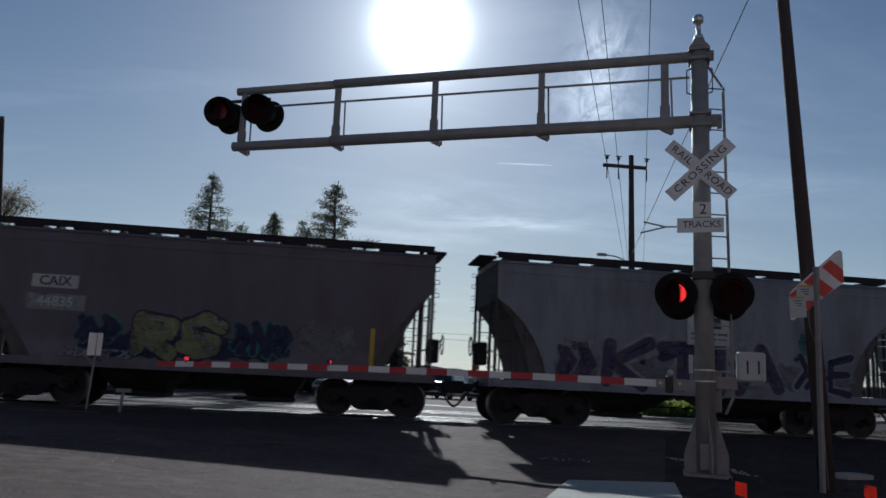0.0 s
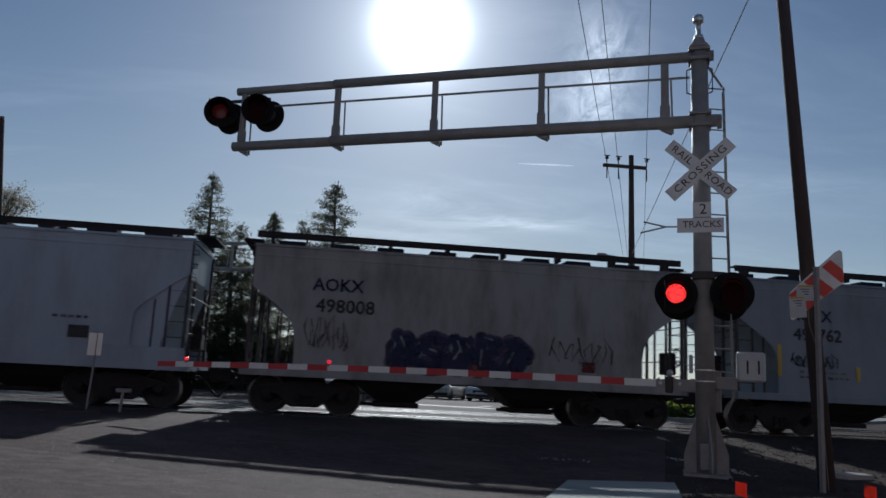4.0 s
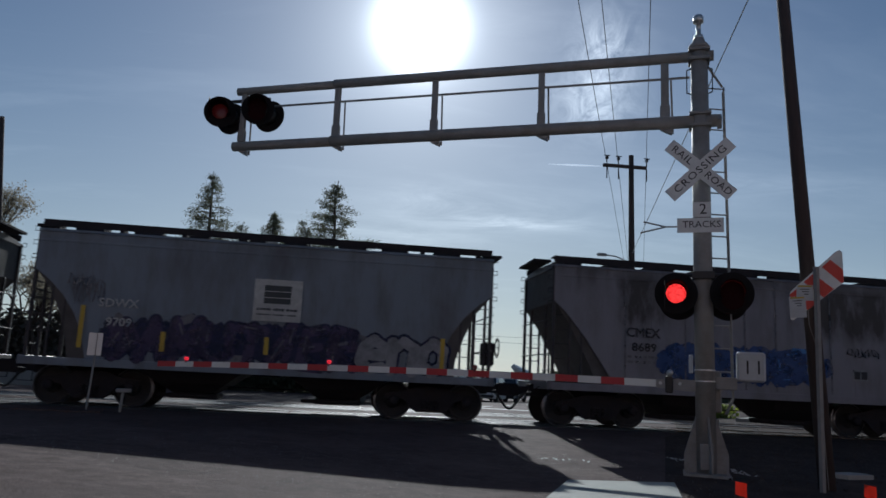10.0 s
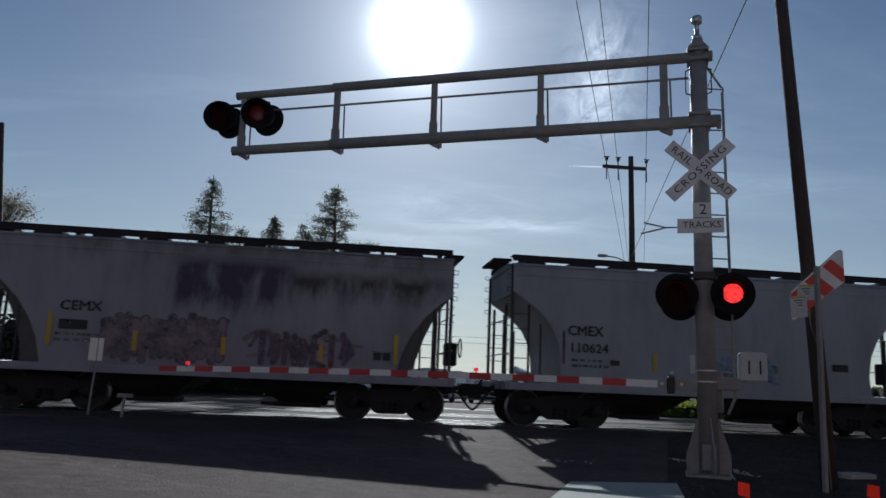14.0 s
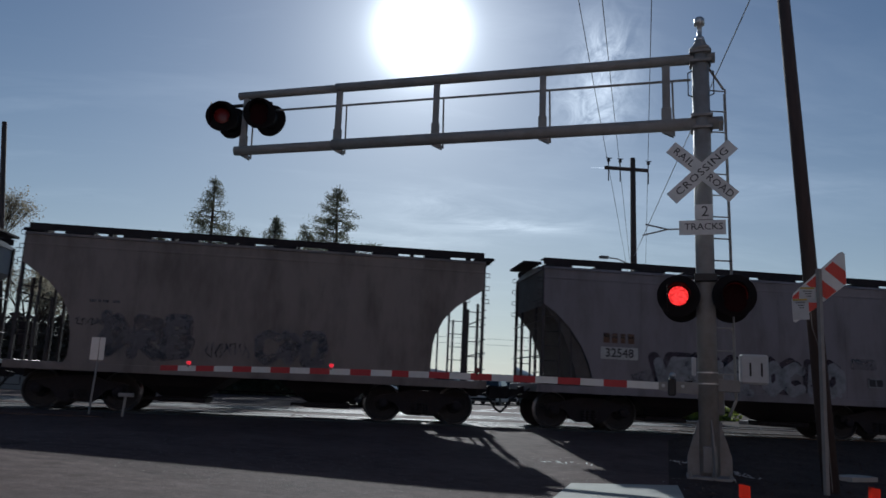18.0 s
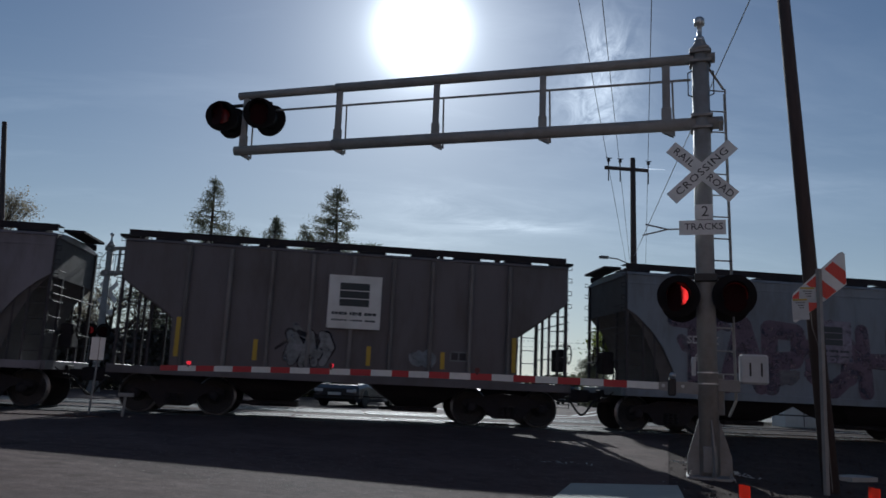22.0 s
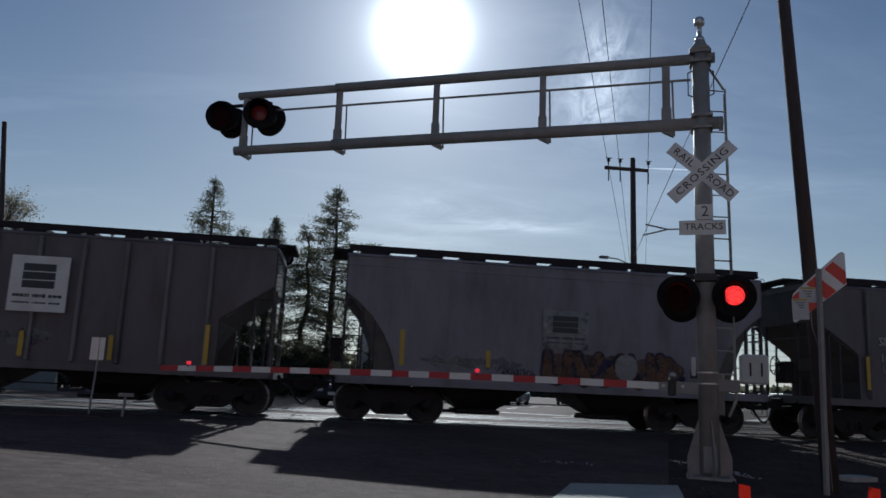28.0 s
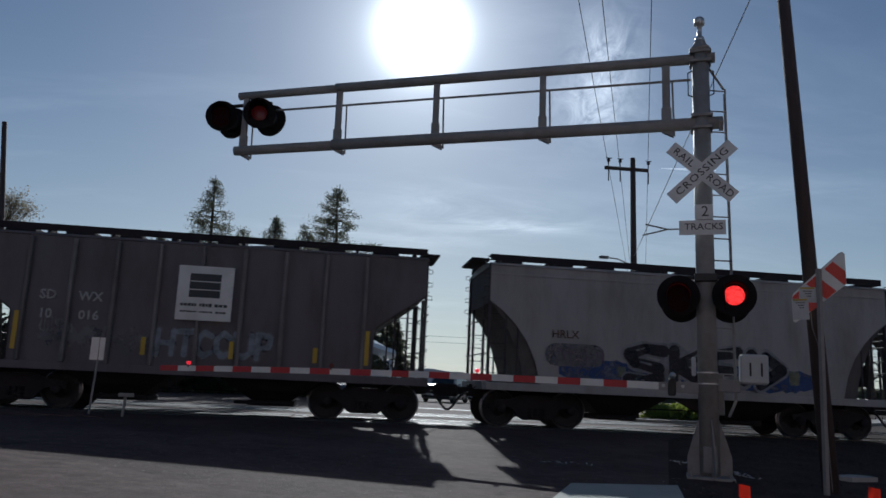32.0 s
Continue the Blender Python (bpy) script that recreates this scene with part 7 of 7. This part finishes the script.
hedge("bush", 1.45, 37.6, 2.0, 37.8, 2.7, 32, "dull olive bush beyond the tracks", M["olive_leaf"], 1800, 0.08, 0.6)
hedge("far_trees", -70, 150, 6, 150, 3.6, 22, "far row of dark trees along the road", M["needles"], 9000, 0.9, 4.0)
hedge("far_trees", 30, 150, 190, 130, 5.0, 23, "far row of dark trees along the road", M["needles"], 7000, 0.9, 4.0)
hedge("grass", 13.2, 31.2, 17.5, 33.5, 0.75, 24, "bright green grass tuft beside the kerb", M["grass"], 5200, 0.10, 0.9)


# far hills; the haze over them is put into their pale colour
def hill(name, cx, cy, w, h, seed, label):
    bm = bmesh.new()
    prev = None
    for i in range(41):
        f = i / 40 * 2 - 1
        z = h * (math.cos(f * math.pi / 2) ** 1.4) * (1 + 0.12 * noise.noise(Vector((f * 5 + seed, 0, 0))))
        q = [bm.verts.new((cx + f * w, cy, -2)), bm.verts.new((cx + f * w, cy + 40, max(0.0, z))), bm.verts.new((cx + f * w, cy + 200, -2))]
        if prev:
            bm.faces.new((prev[0], q[0], q[1], prev[1])); bm.faces.new((prev[1], q[1], q[2], prev[2]))
        prev = q
    return solo(name, bm, M["hill"], label, "hill", kind="structure")


hill("backdrop_hill_1", 120, 900, 130, 20, 1, "low brown hill on the horizon, haze painted into its colour")
hill("backdrop_hill_2", 330, 950, 170, 16, 2, "low hill on the horizon, haze painted into its colour")
hill("backdrop_hill_3", -160, 950, 220, 14, 3, "low hill on the horizon, haze painted into its colour")


# ---------------------------------------------------------------- beyond the tracks: vehicles and other things
def vehicle(name, m, paint, length, width, tall, hood, label, kind="sedan"):
    """A waiting car seen nose on: body, glasshouse, windows, lamps, wheels. Nose towards -y."""
    t = thing(name, m, label, "car", "waiting cars")
    hw, hl = width / 2, length / 2
    belt = tall * 0.60
    bm = bmesh.new()
    ys = [(-hl, 0.30, hood * 0.86), (-hl + 0.18, 0.20, hood), (-hl + 1.0, 0.18, hood * 1.10), (-hl + 1.35, 0.18, belt), (hl - 0.7, 0.18, belt), (hl - 0.12, 0.22, belt * 0.97), (hl, 0.34, belt * 0.85)]
    prev = None
    for k, (y, z0, z1) in enumerate(ys):
        w = hw * (0.86 if k in (0, len(ys) - 1) else 1.0)
        ring = [bm.verts.new(p) for p in ((-w * 0.94, y, z0), (-w, y, z0 + 0.14), (-w, y, z1 - 0.12), (-w * 0.90, y, z1), (w * 0.90, y, z1), (w, y, z1 - 0.12), (w, y, z0 + 0.14), (w * 0.94, y, z0))]
        if prev:
            for i in range(8):
                bm.faces.new((prev[i], prev[(i + 1) % 8], ring[(i + 1) % 8], ring[i]))
        else:
            bm.faces.new(ring[::-1])
        prev = ring
    bm.faces.new(prev)
    bmesh.ops.recalc_face_normals(bm, faces=bm.faces)
    part("body", bm, paint, t, smooth=False)
    bm = bmesh.new()
    back = hl - 0.5 if kind == "sedan" else (hl - 0.15 if kind == "van" else 0.55)
    low = [(-hw * 0.90, -hl + 1.30), (hw * 0.90, -hl + 1.30), (hw * 0.90, back), (-hw * 0.90, back)]
    top = [(-hw * 0.70, -hl + 2.0), (hw * 0.70, -hl + 2.0), (hw * 0.70, back - 0.45), (-hw * 0.70, back - 0.45)]
    a = [bm.verts.new((x, y, belt - 0.02)) for x, y in low]
    b = [bm.verts.new((x, y, tall)) for x, y in top]
    bm.faces.new(b)
    for i in range(4):
        bm.faces.new((a[i], a[(i + 1) % 4], b[(i + 1) % 4], b[i]))
    bmesh.ops.recalc_face_normals(bm, faces=bm.faces)
    cab = part("cabin", bm, paint, t)
    for i, name2 in enumerate(("windscreen", "side_window", "rear_window", "side_window")):
        p = [Vector((*low[i], belt)), Vector((*low[(i + 1) % 4], belt)), Vector((*top[(i + 1) % 4], tall)), Vector((*top[i], tall))]
        c = sum(p, Vector()) / 4
        nrm = (p[1] - p[0]).cross(p[3] - p[0]).normalized()
        bm = bmesh.new()
        quad_prism(bm, [c + (q - c) * 0.86 + nrm * 0.004 for q in p], nrm * 0.012)
        bmesh.ops.recalc_face_normals(bm, faces=bm.faces)
        part(name2, bm, M["glass"], cab, "dark tinted glass")
    for s in (-1, 1):
        for y in (-hl + 0.85, hl - 0.9):
            bm = bmesh.new(); lathe(bm, [(0.22, -0.11), (0.32, -0.10), (0.33, -0.05), (0.33, 0.05), (0.32, 0.10), (0.22, 0.11)], "x", 20, at=(s * (hw - 0.10), y, 0.33))
            part("wheel", bm, M["rubber"], t, "black tyre")
        bm = bmesh.new(); box(bm, s * hw * 0.72 - 0.19, s * hw * 0.72 + 0.19, -hl - 0.01, -hl + 0.10, hood * 0.66, hood * 0.84, 0.03)
        part("headlight", bm, M["headlight"], t, "clear headlight")
        bm = bmesh.new(); box(bm, s * (hw + 0.11) - 0.10, s * (hw + 0.11) + 0.10, -hl + 1.5, -hl + 1.62, belt - 0.02, belt + 0.13, 0.02)
        part("mirror", bm, paint, t)
    bm = bmesh.new(); box(bm, -hw * 0.48, hw * 0.48, -hl - 0.012, -hl + 0.05, hood * 0.56, hood * 0.80, 0.02)
    part("grille", bm, M["black"], t)
    bm = bmesh.new(); box(bm, -0.26, 0.26, -hl - 0.03, -hl - 0.005, 0.42, 0.54, 0.004)
    part("front_plate", bm, M["white_paint"], t, "blank pale plate")
    bm = bmesh.new(); box(bm, -hw * 0.92, hw * 0.92, -hl - 0.03, -hl + 0.15, 0.28, 0.42, 0.03)
    part("bumper", bm, M["rubber"], t)
    return t


def facing(x, y, turn=24.0):
    return Matrix.Translation(on_ground(x, y)) @ Matrix.Rotation(radians(-turn), 4, "Z")


vehicle("sedan_car", facing(0.8, 30.9), M["car_grey"], 4.6, 1.8, 1.42, 0.80, "silver sedan waiting behind the far stop line, darkened for its shaded front")
vehicle("suv_car", facing(-6.7, 55.0), M["car_black"], 4.7, 1.9, 1.75, 1.0, "dark suv in the queue beyond the tracks", "van")
vehicle("sedan_car", facing(-4.3, 56.5), M["car_dark_blue"], 4.6, 1.8, 1.45, 0.82, "dark blue sedan in the queue beyond the tracks")
vehicle("pickup_truck", facing(-2.0, 54.5), M["car_black"], 5.4, 1.95, 1.85, 1.08, "dark pickup truck in the queue beyond the tracks", "pickup")
vehicle("sedan_car", facing(9.3, 46.6), M["car_white"], 4.6, 1.8, 1.45, 0.82, "white sedan queued on the far road")
vehicle("suv_car", facing(6.7, 47.8), M["car_silver"], 4.7, 1.9, 1.7, 1.0, "silver suv queued on the far road", "van")
vehicle("pickup_truck", facing(47.8, 140.0), M["car_black"], 5.4, 1.95, 1.85, 1.08, "small dark pickup far down the road", "pickup")
vehicle("sedan_car", facing(15.5, 96.0), M["car_silver"], 4.6, 1.8, 1.42, 0.80, "silver sedan far down the road")
vehicle("suv_car", facing(19.0, 99.0), M["car_black"], 4.7, 1.9, 1.7, 1.0, "dark suv far down the road", "van")
vehicle("sedan_car", facing(24.5, 104.0), M["car_white"], 4.6, 1.8, 1.45, 0.82, "white sedan far down the road")
vehicle("sedan_car", facing(18.5, 60.0), M["car_silver"], 4.6, 1.8, 1.42, 0.80, "silver sedan far along the road")
vehicle("sedan_car", facing(11.2, 49.5), M["car_silver"], 4.6, 1.8, 1.45, 0.82, "silver sedan queued on the far road")


def boom_truck():
    """White utility truck, nose towards -y, its boom folded over the cab."""
    t = thing("boom_truck", facing(2.0, 46.0, 10.0), "white utility truck with a folded boom over the cab", "truck")
    bm = bmesh.new(); box(bm, -1.15, 1.15, 1.2, 5.4, 0.75, 1.55, 0.05)
    part("bed", bm, M["car_white"], t)
    bm = bmesh.new()
    quad_prism(bm, [(-1.1, -1.2, 0.6), (-1.1, -1.2, 1.35), (-1.1, -0.2, 1.5), (-1.1, 0.25, 2.35), (-1.1, 1.2, 2.4), (-1.1, 1.2, 0.6)], (2.2, 0, 0))
    bmesh.ops.recalc_face_normals(bm, faces=bm.faces)
    cab = part("cab", bm, M["car_white"], t)
    bm = bmesh.new(); quad_prism(bm, [(-0.95, -0.19, 1.55), (0.95, -0.19, 1.55), (0.88, 0.20, 2.28), (-0.88, 0.20, 2.28)], (0, -0.012, 0.006))
    bmesh.ops.recalc_face_normals(bm, faces=bm.faces)
    part("windscreen", bm, M["glass"], cab)
    for x in (-0.8, 0.8):
        bm = bmesh.new(); box(bm, x - 0.17, x + 0.17, -1.24, -1.18, 0.95, 1.15, 0.02)
        part("headlight", bm, M["headlight"], cab)
        bm = bmesh.new(); box(bm, x * 1.55 - 0.09, x * 1.55 + 0.09, -0.25, -0.15, 1.55, 1.95, 0.02)
        part("mirror", bm, M["black"], cab)
    bm = bmesh.new(); box(bm, -1.15, 1.15, -1.36, -1.2, 0.5, 0.75, 0.03)
    part("bumper", bm, M["rubber"], t)
    bm = bmesh.new(); tube(bm, (0.1, 3.6, 1.5), (0.1, 3.6, 2.7), 0.34, seg=14)
    part("turret", bm, M["car_white"], t)
    bm = bmesh.new(); tube(bm, (0.4, 3.8, 2.8), (-0.7, -0.9, 3.45), 0.42, 0.40, seg=4)
    part("boom", bm, M["car_white"], t, "white boxed boom section")
    bm = bmesh.new(); tube(bm, (-0.6, -0.6, 3.15), (1.0, 1.6, 2.75), 0.36, 0.30, seg=4)
    part("boom", bm, M["car_white"], t, "white boxed boom section")
    for y in (-0.4, 4.2):
        for x in (-0.98, 0.98):
            bm = bmesh.new(); lathe(bm, [(0.28, -0.13), (0.46, -0.12), (0.48, 0), (0.46, 0.12), (0.28, 0.13)], "x", 18, at=(x, y, 0.48))
            part("wheel", bm, M["rubber"], t, "black tyre")
    return t


truck_white = boom_truck()


def cabinet():
    t = thing("signal_cabinet", Matrix.Translation((17.2, 27.2, 0.25)), "white metal signal cabinet beyond the tracks", "cabinet")
    bm = bmesh.new(); box(bm, -0.75, 0.75, -0.45, 0.45, 0.1, 1.25, 0.02)
    part("body", bm, M["white_paint"], t)
    bm = bmesh.new(); box(bm, -0.8, 0.8, -0.5, 0.5, 1.25, 1.32, 0.015)
    part("lid", bm, M["white_paint"], t)
    bm = bmesh.new(); box(bm, -0.8, 0.8, -0.5, 0.5, -0.1, 0.1, 0.01)
    part("plinth", bm, M["concrete"], t)
    bm = bmesh.new(); box(bm, -0.012, 0.012, -0.462, -0.45, 0.15, 1.2)
    part("door_gap", bm, M["black"], t)


cabinet()


def diamond_sign():
    t = thing("warning_sign", Matrix.Translation(on_ground(1.0, 36.0, -0.1)) @ Matrix.Rotation(radians(-8), 4, "Z"), "back of a grey diamond-shaped sign on a post", "road sign")
    bm = bmesh.new(); tube(bm, (0, 0, -0.1), (0, 0, 2.55), 0.03, seg=4)
    part("post", bm, M["galv"], t)
    bm = bmesh.new(); plate(bm, 0.46, 0.46, -0.045, -0.04, 0.03)
    p = part("plate", bm, M["galv"], t, "bare aluminium back of the sign")
    p.matrix_basis = Matrix.Translation((0, 0, 2.2)) @ Matrix.Rotation(radians(45), 4, "Y")


diamond_sign()

# concrete barrier and low wall far to the left beyond the tracks
bm = bmesh.new()
quad_prism(bm, [(-24, 34.0, 0.3), (-24, 34.5, 0.3), (-24, 34.3, 1.1), (-24, 34.2, 1.1)], (12, 0.6, 0))
bmesh.ops.recalc_face_normals(bm, faces=bm.faces)
solo("barrier", bm, M["concrete"], "low grey concrete barrier beyond the tracks", "barrier")

# plain unseen blocks, added to bounce warm light onto the train, close the place
for i, (x0, x1, h) in enumerate(((-62, -24, 8.5), (-23, 14, 9.5), (15, 66, 8.0))):
    bm = bmesh.new(); box(bm, x0, x1, -26, -13, -0.3, h, 0.05)
    solo("wall_%d" % (i + 1), bm, M["bounce_wall"], "plain buff wall out of view, added to bounce sunlight onto the train", "wall", kind="structure")

# a far condensation trail high in the sky; its own glow replaces sunlight
bm = bmesh.new()
for i in range(12):
    w = 1.6 * math.sin(math.pi * (i + 0.7) / 12.8)
    tube(bm, ((i - 6) * 9.0, 0, 0), ((i - 5) * 9.0, 0, 0), max(0.5, w), seg=6, caps=True)
contrail = solo("contrail", bm, M["vapour"], "short white condensation trail high in the sky", "contrail")


# ---------------------------------------------------------------- movement
TRAVEL = [2.846, -250.682, 87.796, -86.715, 137.845, -113.189, 30.488]


def travel(t):
    """Where the coupling before car 1 stands along the track at t seconds."""
    u = t / 32.0
    return sum(c * u ** i for i, c in enumerate(TRAVEL))


def share_keys(source, ob):
    """Let ob follow the same keys as source."""
    ob.rotation_mode = "QUATERNION"
    ob.animation_data_create()
    ob.animation_data.action = source.animation_data.action
    ob.animation_data.action_slot = source.animation_data.action_slot


def motions():
    times = [0.5 * i for i in range(65)]
    for k, ob in TRAIN:
        walk(ob, [(t, pose((k - 0.5) * L_CAR + travel(t), TRACK_Y, RAIL_Z)) for t in times])
    # every wheelset rolls alike; front and rear axles differ only in their seat
    first = {}
    step = 2 / 30
    for k, ob in TRAIN:
        for o in ob.children_recursive:
            if o.name.startswith("wheelset"):
                side = o.location.x > 0
                if side not in first:
                    x = o.location.x
                    walk(o, [(i * step, pose(x, 0, 0.445, 0, math.degrees((travel(i * step) - travel(0)) / 0.445), 0)) for i in range(481)])
                    first[side] = o
                else:
                    share_keys(first[side], o)
    # lamps stay lit: the added vanes swing shut and open to imitate flashing in turn
    beat = 1.19085
    flips = sorted(27.985 - beat * k for k in range(-5, 26))
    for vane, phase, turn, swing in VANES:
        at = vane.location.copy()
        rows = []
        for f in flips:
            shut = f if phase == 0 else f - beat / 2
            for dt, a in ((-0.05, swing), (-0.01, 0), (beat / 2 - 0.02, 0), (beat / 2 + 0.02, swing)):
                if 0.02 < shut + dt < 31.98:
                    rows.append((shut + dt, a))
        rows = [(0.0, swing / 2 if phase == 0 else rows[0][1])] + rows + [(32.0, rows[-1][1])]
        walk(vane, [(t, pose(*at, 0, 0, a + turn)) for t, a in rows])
    # the utility truck drives up from down the road and stops
    walk(truck_white, [(t, facing(2.0 + 20.5 * f, 46.0 + 47.0 * f, 10.0 + 13.0 * f)) for t, f in ((0.0, 1.0), (18.3, 1.0), (19.3, 0.80), (20.4, 0.45), (21.4, 0.16), (22.3, 0.0), (32.0, 0.0))])
    walk(contrail, [(t, pose(340 + 9.9 * t, 1415 - 1.32 * t, 433.5 + 0.32 * t, 0, -0.4, -8)) for t in (0.0, 8.0, 16.0, 24.0, 32.0)])


motions()
